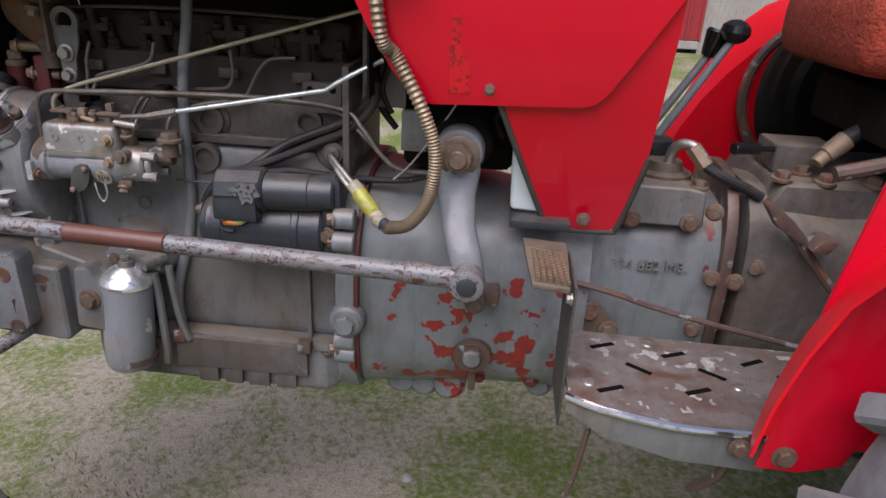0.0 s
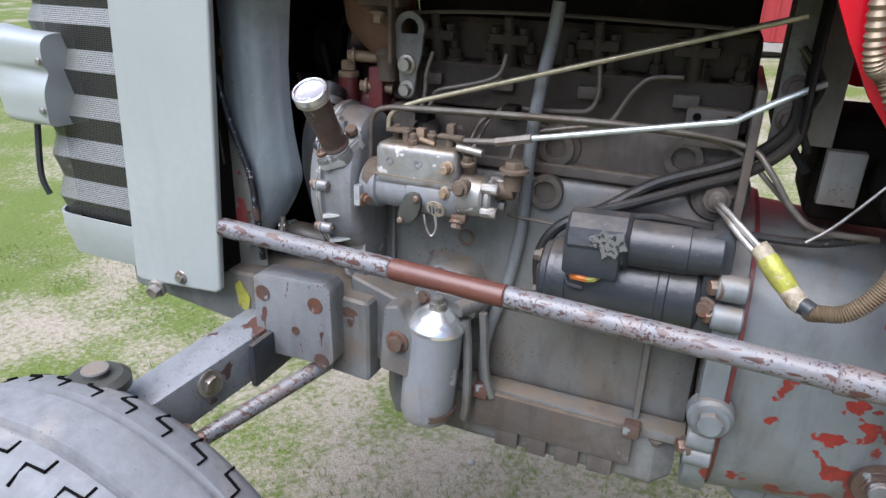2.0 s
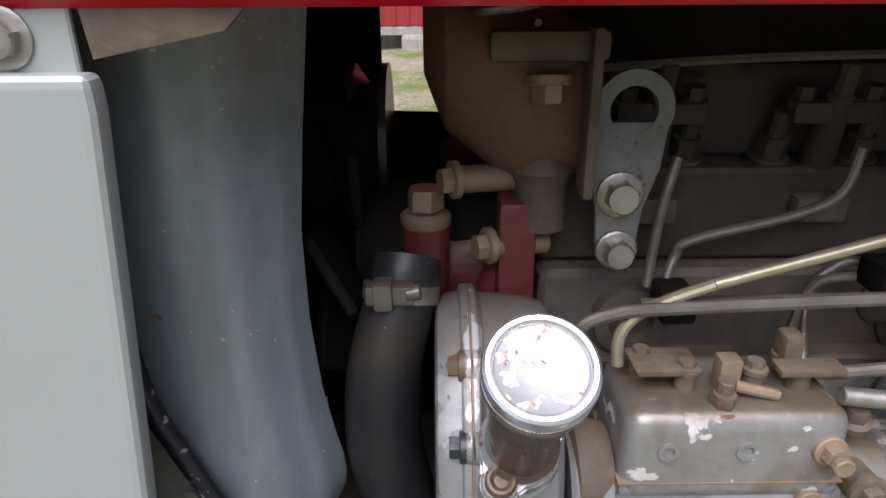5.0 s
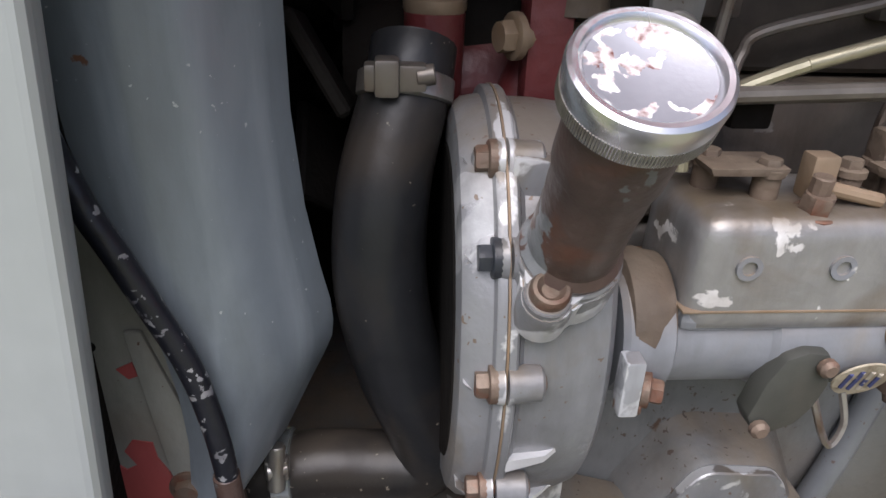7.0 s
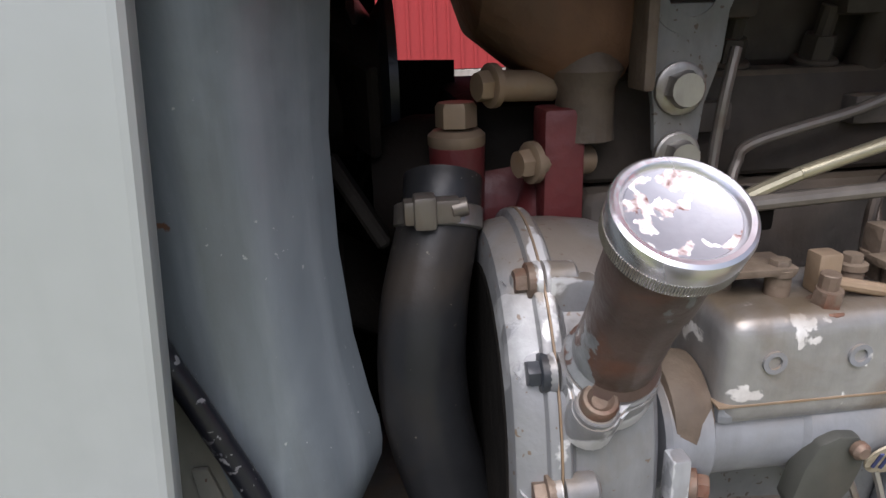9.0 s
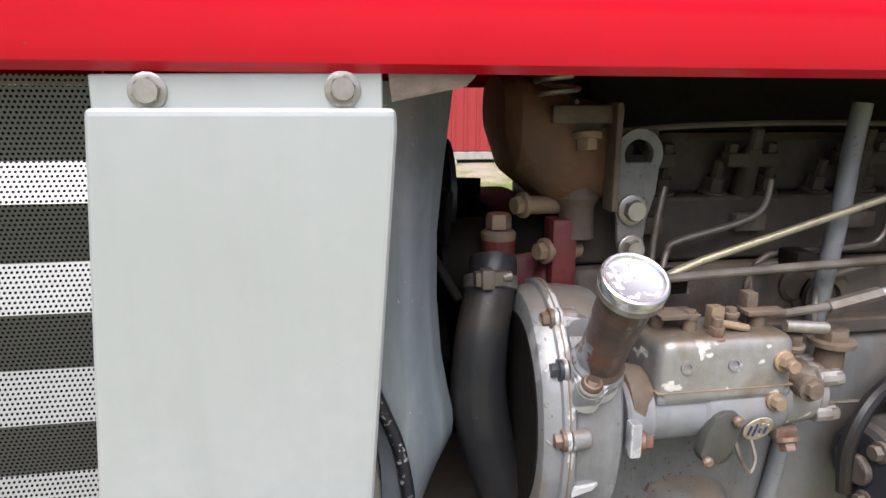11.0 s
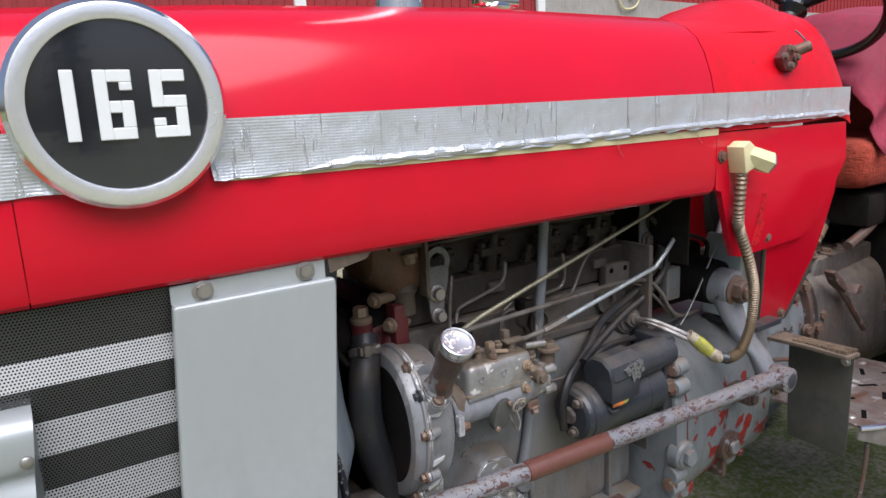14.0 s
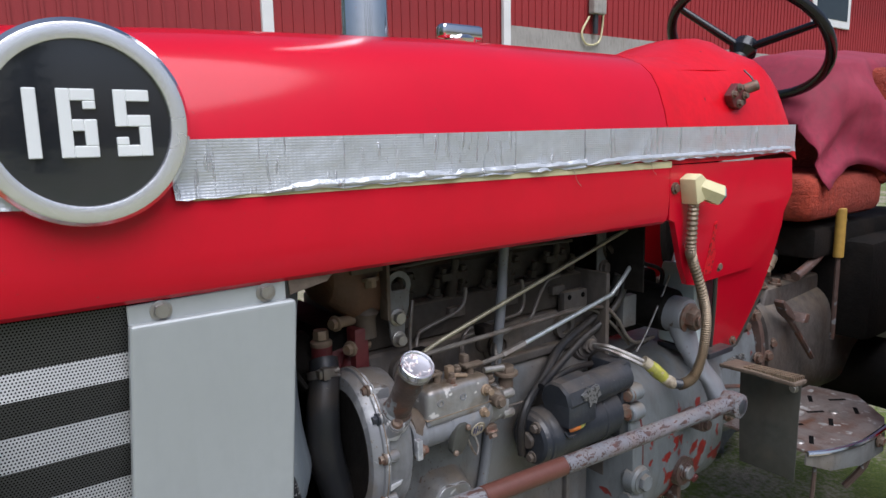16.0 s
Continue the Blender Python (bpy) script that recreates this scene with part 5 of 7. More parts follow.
part("flange_bolt", lathe(ear2 + ax * 0.002, ax, [(0, 0.0095), (0.006, 0.0095), (0.008, 0.0082)], 20), "bolt", timing)
flr = T("oil_filler", lathe(base, ax, [(0, 0.0212), (0.005, 0.0222), (0.009, 0.0195), (0.04, 0.0188), (0.048, 0.0192), (0.06, 0.0192), (0.063, 0.0205), (0.09, 0.0205)], 36), "rusty", "rusted oil filler tube")
part("filler_cap", lathe(base + ax * 0.0915, ax, [(0, 0.022), (0.001, 0.0245), (0.011, 0.0254), (0.0145, 0.0256), (0.0168, 0.025), (0.0178, 0.0236), (0.0176, 0.0218), (0.0164, 0.0205), (0.0148, 0.0198), (0.0125, 0.0196), (0.012, 0.001)], 72), "cap", flr, "shiny chromed oil filler cap with flaking plate")
part("cap_dish", lathe(base + ax * 0.0915, ax, [(0.0123, 0.0195), (0.0152, 0.0199), (0.0146, 0.0175), (0.0134, 0.012), (0.0128, 0.006), (0.0127, 0.0003)], 56), "cap_top", flr, "dull silver dished top with rust flakes")
kn = []
for k in range(150):
    a = 6.28318 * k / 150
    u, w, d = basis(ax)
    p = base + ax * 0.0935 + (u * math.cos(a) + w * math.sin(a)) * 0.0251
    kn.append(rod(p, p + ax * 0.0055, 0.0004, seg=4))
tagged(part("knurling", join(*kn), "steel", flr), kind="stuff")

# ---- injection pump ----
pump = T("injection_pump", lathe((0.178, 0.09, 0.757), (1, 0, 0), [(0, 0.034), (0.003, 0.036), (0.025, 0.036), (0.028, 0.031), (0.076, 0.031), (0.079, 0.0335), (0.15, 0.034), (0.157, 0.031)], 36), "pump_paint", "grey-painted alloy fuel injection pump")
part("mount_flange", lathe((0.18, 0.09, 0.762), (1, 0, 0), [(0, 0.03), (0.003, 0.0345), (0.013, 0.0355), (0.017, 0.034), (0.024, 0.033)], 32), "brown", pump)
part("flange_nut", box(0.176, 0.186, 0.044, 0.056, 0.731, 0.763, 0.002), "alu", pump)
part("flange_bolt", bolt((0.191, 0.052, 0.742), (1, -0.4, 0), 0.0065, 0.008), "bolt", pump)
part("flange_stud", rod((0.178, 0.056, 0.735), (0.19, 0.05, 0.735), 0.006), "bolt", pump)
cov = [(0.204, 0.768), (0.336, 0.768), (0.334, 0.83), (0.206, 0.83)]
cover = part("governor_cover", bevel(prism(cov, 0.057, 0.126), 0.013, 5), "pump", pump, "alloy governor cover with flaked paint")
part("cover_gasket", box(0.2035, 0.3365, 0.0565, 0.1265, 0.7818, 0.7832, 0.0005), "brass", pump)
part("cover_base", box(0.204, 0.336, 0.058, 0.125, 0.77, 0.7818, 0.006), "pump_paint", pump)
for x in (0.23, 0.275):
    part("cover_boss", join(ring_plate(x, 0.806, 0.0062, 0.0036, 0.0555, 0.066, 18), lathe((x, 0.066, 0.806), (0, -1, 0), [(0, 0.006), (0.001, 0.006)], 12)), "pump_paint", cover)
    # The hole's shade is a near-black disc set in the boss.
    part("boss_hole", lathe((x, 0.0592, 0.806), (0, -1, 0), [(0, 0.0036), (0.001, 0.0036)], 14), "oily_shade", cover)
part("cover_stud", join(bolt((0.262, 0.07, 0.826), (0, -0.15, 1), 0.0075, 0.012), rod((0.262, 0.07, 0.836), (0.262, 0.069, 0.846), 0.005, seg=10)), "bolt", cover)
part("cover_bolt", join(bolt((0.322, 0.056, 0.806), (0, -1, 0.1), 0.007, 0.01), rod((0.322, 0.045, 0.806), (0.322, 0.04, 0.806), 0.006, seg=10)), "brass", cover)
for x, y in ((0.222, 0.1), (0.245, 0.085), (0.285, 0.085), (0.31, 0.1)):
    part("lever_post", join(rod((x, y, 0.826), (x, y, 0.845), 0.0065, seg=12), bolt((x, y, 0.843), (0, 0, 1), 0.0055, 0.006)), "brown", cover)
part("lever", prism([(0.215, 0.842), (0.25, 0.842), (0.252, 0.846), (0.213, 0.846)], 0.078, 0.105, 0.001), "brown", cover)
part("stop_lever", join(box(0.296, 0.335, 0.075, 0.09, 0.842, 0.847, 0.002), box(0.304, 0.316, 0.09, 0.105, 0.828, 0.86, 0.003)), "brown", cover)
part("idle_screw", join(rod((0.27, 0.075, 0.838), (0.295, 0.072, 0.833), 0.0035, seg=10), box(0.262, 0.275, 0.078, 0.09, 0.83, 0.852, 0.002)), "brass", cover)
part("throttle_pin", rod((0.33, 0.07, 0.834), (0.37, 0.066, 0.831), 0.0055), "steel", cover)
part("timing_plate", bevel(prism([(0.246, 0.724), (0.25, 0.716), (0.259, 0.713), (0.272, 0.719), (0.279, 0.729), (0.283, 0.742), (0.284, 0.754), (0.279, 0.762), (0.268, 0.763), (0.258, 0.759), (0.251, 0.745)], 0.05, 0.064), 0.0025), "shield", pump, "dark oval inspection plate")
for p in ((0.2775, 0.049, 0.756), (0.252, 0.049, 0.719)):
    part("screw", lathe(p, (0, -1, 0), [(0, 0.005), (0.003, 0.005), (0.005, 0.003)], 12), "bolt", pump)
lab = part("maker_label", lathe((0.305, 0.0572, 0.742), (0, -1, -0.4), [(0, 0.0145), (0.001, 0.0142)], 28), "tan_tape", pump, "worn cream and blue oval label")
ln = Vector((0, -1, -0.4)).normalized()
for k in range(4):
    q_ = Vector((0.2965 + 0.0052 * k, 0.0572, 0.742)) + ln * 0.0011
    hh_ = 0.0098 if k in (1, 2) else 0.0075
    part("label_bar", tube([q_ + Vector((0.001, 0.4, -1)).normalized() * hh_ * -0.8, q_ + Vector((0.001, 0.4, -1)).normalized() * hh_ * 0.8], 0.0013, 6, curved=False), "label", lab)
part("hydraulic_head", join(rod((0.333, 0.09, 0.762), (0.372, 0.09, 0.762), 0.034, 0.03, 28), rod((0.372, 0.09, 0.762), (0.384, 0.09, 0.762), 0.026, seg=24)), "pump", pump)
part("head_boss", join(rod((0.34, 0.1, 0.78), (0.345, 0.08, 0.815), 0.011, seg=16), bolt((0.345, 0.078, 0.812), (0, -0.3, 1), 0.0085, 0.012)), "brown", pump)
part("banjo", join(rod((0.345, 0.07, 0.78), (0.345, 0.045, 0.782), 0.0105, seg=16), bolt((0.345, 0.047, 0.782), (0, -1, 0), 0.0085, 0.008)), "brown", pump)
part("locking_screw", bolt((0.318, 0.057, 0.768), (0, -1, 0), 0.006, 0.01), "brass", pump)
part("drain_bolt", join(bolt((0.338, 0.06, 0.726), (0, -0.6, -1), 0.008, 0.01), box(0.327, 0.35, 0.06, 0.075, 0.725, 0.737, 0.003)), "bolt", pump)
part("wire_loop", tube([(0.285, 0.06, 0.73), (0.292, 0.055, 0.71), (0.3, 0.055, 0.7), (0.306, 0.058, 0.712), (0.302, 0.062, 0.73)], 0.002, 6), "steel", pump)
for k, (y, z) in enumerate(((0.07, 0.78), (0.11, 0.78), (0.07, 0.745), (0.11, 0.745))):
    part("outlet_union", join(rod((0.37, y, z), (0.392, y, z), 0.008, seg=10), bolt((0.384, y, z), (1, 0, 0), 0.0085, 0.01, False)), "steel", pump)
part("elbow_union", join(rod((0.405, 0.1, 0.775), (0.408, 0.1, 0.815), 0.014, 0.012, 16), bolt((0.407, 0.1, 0.803), (0, 0, 1), 0.0155, 0.014), rod((0.38, 0.1, 0.77), (0.41, 0.1, 0.772), 0.013)), "brown", pump)

# ---- fuel pipes, rods, wiring on the engine's side ----
pipes = T("fuel_pipe", tube([(0.178, 0.095, 0.775), (0.176, 0.1, 0.82), (0.18, 0.1, 0.855), (0.2, 0.1, 0.871), (0.26, 0.1, 0.876), (0.47, 0.1, 0.884), (0.6, 0.12, 0.88), (0.7, 0.13, 0.868), (0.735, 0.12, 0.84), (0.765, 0.12, 0.8), (0.8, 0.12, 0.775), (0.87, 0.125, 0.772)], 0.0042, 10), "pipe", "thin bent steel fuel pipe")
part("pipe_nut", bolt((0.178, 0.095, 0.77), (0, 0, 1), 0.0085, 0.02, False), "brown", pipes)
part("pipe_run", tube([(0.225, 0.12, 0.868), (0.45, 0.11, 0.878), (0.62, 0.13, 0.874), (0.69, 0.14, 0.86), (0.74, 0.13, 0.82), (0.79, 0.13, 0.77)], 0.0035, 8), "pipe", pipes)
rodset = T("control_rod", join(tube([(0.208, 0.098, 0.838), (0.208, 0.1, 0.856), (0.216, 0.102, 0.868), (0.235, 0.104, 0.878), (0.262, 0.105, 0.888)], 0.0038, 10), rod((0.262, 0.105, 0.888), (0.735, 0.1, 1.028), 0.0038, seg=12)), "brassy", "long straight brassy control rod")
thr = T("throttle_rod", join(rod((0.434, 0.08, 0.857), (0.68, 0.09, 0.905), 0.0042, seg=12), tube([(0.68, 0.09, 0.905), (0.72, 0.095, 0.93), (0.77, 0.11, 0.955)], 0.0042, 10)), "zinc", "bright steel throttle rod with turnbuckle")
part("rod_end", tube([(0.312, 0.09, 0.836), (0.318, 0.084, 0.843), (0.33, 0.082, 0.841), (0.385, 0.082, 0.846)], 0.0042, 10), "pipe", thr)
part("turnbuckle", rod((0.382, 0.082, 0.845), (0.434, 0.08, 0.857), 0.0066, seg=6), "pipe", thr)
part("ball_joint", rod((0.312, 0.085, 0.82), (0.312, 0.085, 0.842), 0.007), "brown", thr)
T("oil_pipe", join(tube([(0.441, 0.14, 1.03), (0.436, 0.14, 0.985), (0.428, 0.135, 0.93), (0.42, 0.135, 0.86), (0.415, 0.14, 0.78), (0.41, 0.15, 0.69), (0.395, 0.15, 0.6), (0.372, 0.145, 0.52), (0.365, 0.14, 0.46), (0.375, 0.14, 0.38)], 0.0095, 12)), "arm", "grey steel breather pipe with chipped paint")
for i, pts in enumerate(([(0.395, 0.11, 0.8), (0.4, 0.12, 0.835), (0.418, 0.14, 0.85), (0.45, 0.15, 0.858), (0.5, 0.152, 0.868), (0.524, 0.155, 0.876), (0.548, 0.155, 0.918), (0.57, 0.157, 0.939), (0.61, 0.165, 0.942)],
                         [(0.238, 0.15, 0.865), (0.241, 0.155, 0.89), (0.244, 0.155, 0.922), (0.251, 0.16, 0.95)],
                         [(0.25, 0.15, 0.868), (0.256, 0.155, 0.884), (0.266, 0.155, 0.896), (0.331, 0.155, 0.913), (0.358, 0.157, 0.927), (0.366, 0.16, 0.955)],
                         [(0.335, 0.12, 0.82), (0.347, 0.15, 0.858), (0.366, 0.155, 0.877), (0.39, 0.155, 0.88), (0.469, 0.155, 0.884), (0.494, 0.155, 0.89), (0.503, 0.155, 0.912), (0.5, 0.158, 0.95)],
                         [(0.325, 0.125, 0.82), (0.337, 0.14, 0.855), (0.354, 0.15, 0.868), (0.385, 0.15, 0.871)])):
    T("injector_pipe", tube(pts, 0.0034, 10), "pipe", "thin bent injector pipe")
for x, z in ((0.24, 0.858), (0.375, 0.874)):
    T("pipe_clip", box(x, x + 0.022, 0.12, 0.15, z - 0.006, z + 0.014, 0.003), "oily_shade")
for pts, r in (([(0.455, 0.11, 0.63), (0.452, 0.11, 0.68), (0.475, 0.115, 0.725), (0.53, 0.13, 0.755), (0.6, 0.15, 0.8), (0.7, 0.15, 0.845), (0.745, 0.14, 0.89), (0.75, 0.13, 0.93)], 0.0085),
               ([(0.505, 0.11, 0.75), (0.57, 0.13, 0.77), (0.65, 0.14, 0.805), (0.71, 0.135, 0.835), (0.752, 0.125, 0.88), (0.757, 0.12, 0.92)], 0.0075),
               ([(0.52, 0.12, 0.74), (0.6, 0.13, 0.755), (0.7, 0.14, 0.748), (0.8, 0.14, 0.75), (0.86, 0.13, 0.77)], 0.006),
               ([(0.74, 0.15, 0.99), (0.77, 0.15, 0.95), (0.76, 0.16, 0.9), (0.775, 0.17, 0.86)], 0.005),
               ([(0.76, 0.18, 1.03), (0.745, 0.17, 0.98), (0.765, 0.17, 0.94), (0.75, 0.18, 0.88), (0.78, 0.19, 0.83)], 0.006),
               ([(0.93, 0.2, 0.92), (0.97, 0.18, 0.9), (0.955, 0.17, 0.86), (0.97, 0.17, 0.83)], 0.005)):
    T("cable", tube(pts, r, 10), "rubber", "black insulated cable")
T("thin_wire", tube([(0.79, 0.11, 0.76), (0.82, 0.11, 0.79), (0.87, 0.11, 0.86), (0.9, 0.11, 0.91)], 0.002, 6), "steel")
T("thin_wire", tube([(0.39, 0.14, 0.72), (0.45, 0.13, 0.722), (0.5, 0.12, 0.726)], 0.0022, 6), "oily")
sender = T("pressure_sender", join(lathe((0.679, 0.19, 0.789), (0.0, -1, 0.05), [(0, 0.042), (0.025, 0.04), (0.036, 0.034), (0.038, 0.022)], 32), bolt((0.679, 0.152, 0.79), (0, -1, 0), 0.0205, 0.014), lathe((0.679, 0.14, 0.79), (0, -1, 0), [(0, 0.013), (0.006, 0.012), (0.0075, 0.009)], 20)), "oily", "oily round pipe union on the block")

# ---- starter motor ----
starter = T("starter_motor", rod((0.472, 0.1, 0.66), (0.68, 0.1, 0.665), 0.052, seg=40, soft=0.006), "black", "black starter motor with solenoid")
part("end_cap", lathe((0.462, 0.1, 0.66), (1, 0, 0), [(0, 0.04), (0.004, 0.046), (0.026, 0.0535), (0.042, 0.0535), (0.044, 0.0515)], 40), "black", starter)
part("body_band", lathe((0.625, 0.1, 0.664), (1, 0, 0), [(0, 0.052), (0.002, 0.054), (0.012, 0.054), (0.014, 0.052)], 40), "black", starter)
sol = part("solenoid", join(rod((0.505, 0.07, 0.733), (0.7, 0.075, 0.738), 0.03, seg=32), rod((0.58, 0.072, 0.7355), (0.66, 0.074, 0.737), 0.0315, seg=32)), "black", starter)
part("solenoid_cap", join(rod((0.5, 0.07, 0.734), (0.583, 0.072, 0.737), 0.038, 0.038, 10, 0.005), bevel(box(0.5, 0.575, 0.034, 0.08, 0.69, 0.735), 0.006)), "black", starter, "black plastic terminal cover")
part("foil_sticker", prism([(0.533, 0.748), (0.545, 0.752), (0.549, 0.76), (0.56, 0.754), (0.577, 0.759), (0.579, 0.748), (0.584, 0.738), (0.574, 0.735), (0.57, 0.724), (0.562, 0.728), (0.553, 0.721), (0.549, 0.735), (0.537, 0.737)], 0.0312, 0.04), "foil", starter, "torn foil sticker")
part("terminal", tube([(0.515, 0.048, 0.683), (0.525, 0.042, 0.686), (0.535, 0.043, 0.685)], 0.006, 8), "orange", starter)
part("terminal_sleeve", tube([(0.533, 0.043, 0.685), (0.543, 0.042, 0.687), (0.551, 0.045, 0.692)], 0.0055, 8), "yellow", starter)
part("lead", tube([(0.505, 0.05, 0.68), (0.512, 0.046, 0.67), (0.53, 0.046, 0.668)], 0.003, 6), "black", starter)
part("drive_end", bevel(prism([(0.676, 0.61), (0.706, 0.6), (0.71, 0.63), (0.71, 0.76), (0.7, 0.772), (0.68, 0.765)], 0.06, 0.14), 0.006), "black", starter)
for p in ((0.462, 0.08, 0.69), (0.462, 0.09, 0.63), (0.462, 0.12, 0.67)):
    part("through_bolt", bolt(p, (-1, 0, 0), 0.008, 0.01), "oily", starter)
for p in ((0.69, 0.06, 0.668), (0.706, 0.06, 0.7)):
    part("bolt", bolt(p, (-0.4, -1, 0), 0.011, 0.012), "bolt", starter)
part("end_bush", rod((0.455, 0.1, 0.66), (0.463, 0.1, 0.66), 0.016), "oily", starter)

# ---- sump and filter ----
sump = T("sump", join(bevel(loft([rrect(0.17, YC + 0.06, 0.345, 0.13, 0.045, 6), rrect(0.2, YC + 0.06, 0.345, 0.165, 0.055, 8), rrect(0.66, YC + 0.06, 0.345, 0.165, 0.055, 8), rrect(0.69, YC + 0.06, 0.35, 0.15, 0.045, 6)]), 0.001), box(0.16, 0.7, 0.13, 0.44, 0.392, 0.41, 0.004)), "grey", "grey iron sump with oily dirt")
notch = []
for a, b in ((0.4, 0.44), (0.455, 0.49), (0.505, 0.545), (0.56, 0.6)):
    notch.append(box(a, b, 0.122, 0.132, 0.305, 0.34, 0.002))
skid = part("skid_plate", box(0.36, 0.625, 0.12, 0.132, 0.338, 0.405, 0.003), "oily", sump, "notched rusty side plate")
for b in notch:
    part("plate_tooth", b, "oily", sump)
for x in (0.37, 0.62):
    part("plate_ear", box(x - 0.012, x + 0.014, 0.112, 0.134, 0.395, 0.42, 0.004), "rusty", sump)
for x in (0.22, 0.3, 0.66):
    part("bolt", bolt((x, 0.14, 0.388), (0, 0, -1), 0.009, 0.01), "oily", sump)
part("seam_rib", box(0.618, 0.628, 0.147, 0.16, 0.41, 0.56, 0.003), "grey", sump)
filt = T("oil_filter", lathe((0.3, 0.085, 0.545), (-0.07, -0.02, -1), [(0, 0.03), (0.004, 0.042), (0.015, 0.0455), (0.14, 0.0455), (0.172, 0.045), (0.185, 0.04), (0.19, 0.028)], 40), "pump_paint", "grey cylindrical oil filter with silver head")
part("filter_head", lathe((0.302, 0.086, 0.562), (-0.07, -0.02, -1), [(-0.004, 0.018), (0.004, 0.03), (0.016, 0.044), (0.024, 0.0475), (0.03, 0.0465)], 40), "ring_alloy", filt)
part("filter_bolt", join(lathe((0.302, 0.086, 0.56), (0, 0, 1), [(0, 0.016), (0.012, 0.014), (0.014, 0.01)], 20), bolt((0.302, 0.086, 0.572), (0, 0, 1), 0.009, 0.012)), "steel", filt)
part("filter_bracket", join(box(0.29, 0.36, 0.1, 0.2, 0.55, 0.585, 0.008), rod((0.335, 0.085, 0.57), (0.36, 0.12, 0.575), 0.013)), "grey", filt)
part("rust_patch", lathe((0.2925, 0.0835, 0.385), (-0.07, -0.02, -1), [(0, 0.0457), (0.012, 0.0457)], 28), "rusty", filt)
T("drain_pipe", tube([(0.37, 0.11, 0.56), (0.375, 0.11, 0.5), (0.38, 0.115, 0.44), (0.39, 0.12, 0.4)], 0.007, 8), "grey")
T("drain_pipe", tube([(0.345, 0.1, 0.55), (0.35, 0.1, 0.5), (0.352, 0.1, 0.42), (0.35, 0.105, 0.38), (0.345, 0.11, 0.35)], 0.0075, 8), "grey")

# ---- front support, axle, front wheel ----
supp = T("front_support", bevel(loft([[(x, y, z) for y, z in ((0.04, z0), (0.04, z1), (0.44, z1), (0.44, z0))] for x, z0, z1 in ((-0.3, 0.5, 0.56), (-0.05, 0.47, 0.575), (0.05, 0.43, 0.58), (0.2, 0.42, 0.57))]), 0.012, 3), "grey", "grey cast front axle support")
part("mount_pad", bevel(prism([(0.004, 0.455), (0.006, 0.592), (0.018, 0.602), (0.142, 0.606), (0.152, 0.596), (0.154, 0.47), (0.145, 0.458)], 0.005, 0.05), 0.004), "pad", supp, "square drilled mounting pad")
for x, z in ((0.024, 0.568), (0.124, 0.567), (0.021, 0.464), (0.131, 0.466), (0.084, 0.512)):
    r = 0.011 if x != 0.084 else 0.006
    part("pad_hole", join(ring_plate(x, z, r * 1.25, r * 0.8, 0.0035, 0.007, 20), lathe((x, 0.0046, z), (0, -1, 0), [(0, r * 0.8), (0.0003, r * 0.8)], 16)), "rusty", supp)
part("support_arm", bevel(prism([(0.15, 0.46), (0.24, 0.44), (0.27, 0.47), (0.262, 0.56), (0.23, 0.575), (0.15, 0.6)], 0.07, 0.16), 0.01, 3), "grey", supp)
part("support_lug", bevel(prism([(0.215, 0.452), (0.275, 0.445), (0.28, 0.52), (0.25, 0.575), (0.225, 0.57)], 0.045, 0.09), 0.008, 3), "grey", supp)
part("bolt", bolt((0.25, 0.045, 0.512), r=0.014, h=0.014), "bolt", supp)
part("yellow_mark", prism([(-0.06, 0.55), (-0.05, 0.56), (-0.03, 0.53), (-0.036, 0.5), (-0.055, 0.51)], 0.037, 0.0395), "yellow", supp)
axle = T("front_axle", bevel(loft([[(x + dx, y, z + dz) for dx, dz in ((-0.038, -0.04), (0.038, -0.04), (0.038, 0.04), (-0.038, 0.04))] for x, y, z in ((-0.065, 0.68, 0.425), (0.0, 0.42, 0.47), (0.0, 0.05, 0.47), (-0.065, -0.2, 0.425))]), 0.006, 2), "axle", "grey box-section front axle with flaked paint")
part("axle_bolt", bolt((-0.0, -0.11, 0.455), (1, -0.25, 0.1), 0.016, 0.014), "steel", axle)
part("axle_side", box(0.028, 0.04, -0.05, 0.1, 0.42, 0.5, 0.01), "black", axle)
king = T("kingpin", join(rod((-0.09, -0.24, 0.36), (-0.085, -0.235, 0.505), 0.035, 0.034, 24), lathe((-0.085, -0.235, 0.503), (0, 0, 1), [(0, 0.045), (0.012, 0.045), (0.02, 0.035), (0.02, 0.018), (0.028, 0.016)], 28), rod((-0.085, -0.235, 0.42), (0.0, -0.19, 0.4), 0.02, 0.016)), "shield", "dark oily steering kingpin")
part("kingpin_cap", lathe((-0.085, -0.235, 0.5305), (0, 0, 1), [(0, 0.019), (0.003, 0.018)], 24), "grey", king)
tie = T("tie_rod", rod((0.005, -0.16, 0.38), (0.16, 0.12, 0.46), 0.014, 0.014, 16), "link", "grey tie rod with red paint flakes")
part("rod_end", join(lathe((-0.0, -0.175, 0.36), (0, 0, 1), [(0, 0.02), (0.03, 0.022), (0.045, 0.014), (0.055, 0.012)], 20), rod((-0.0, -0.175, 0.38), (0.015, -0.15, 0.385), 0.014)), "bolt", tie)

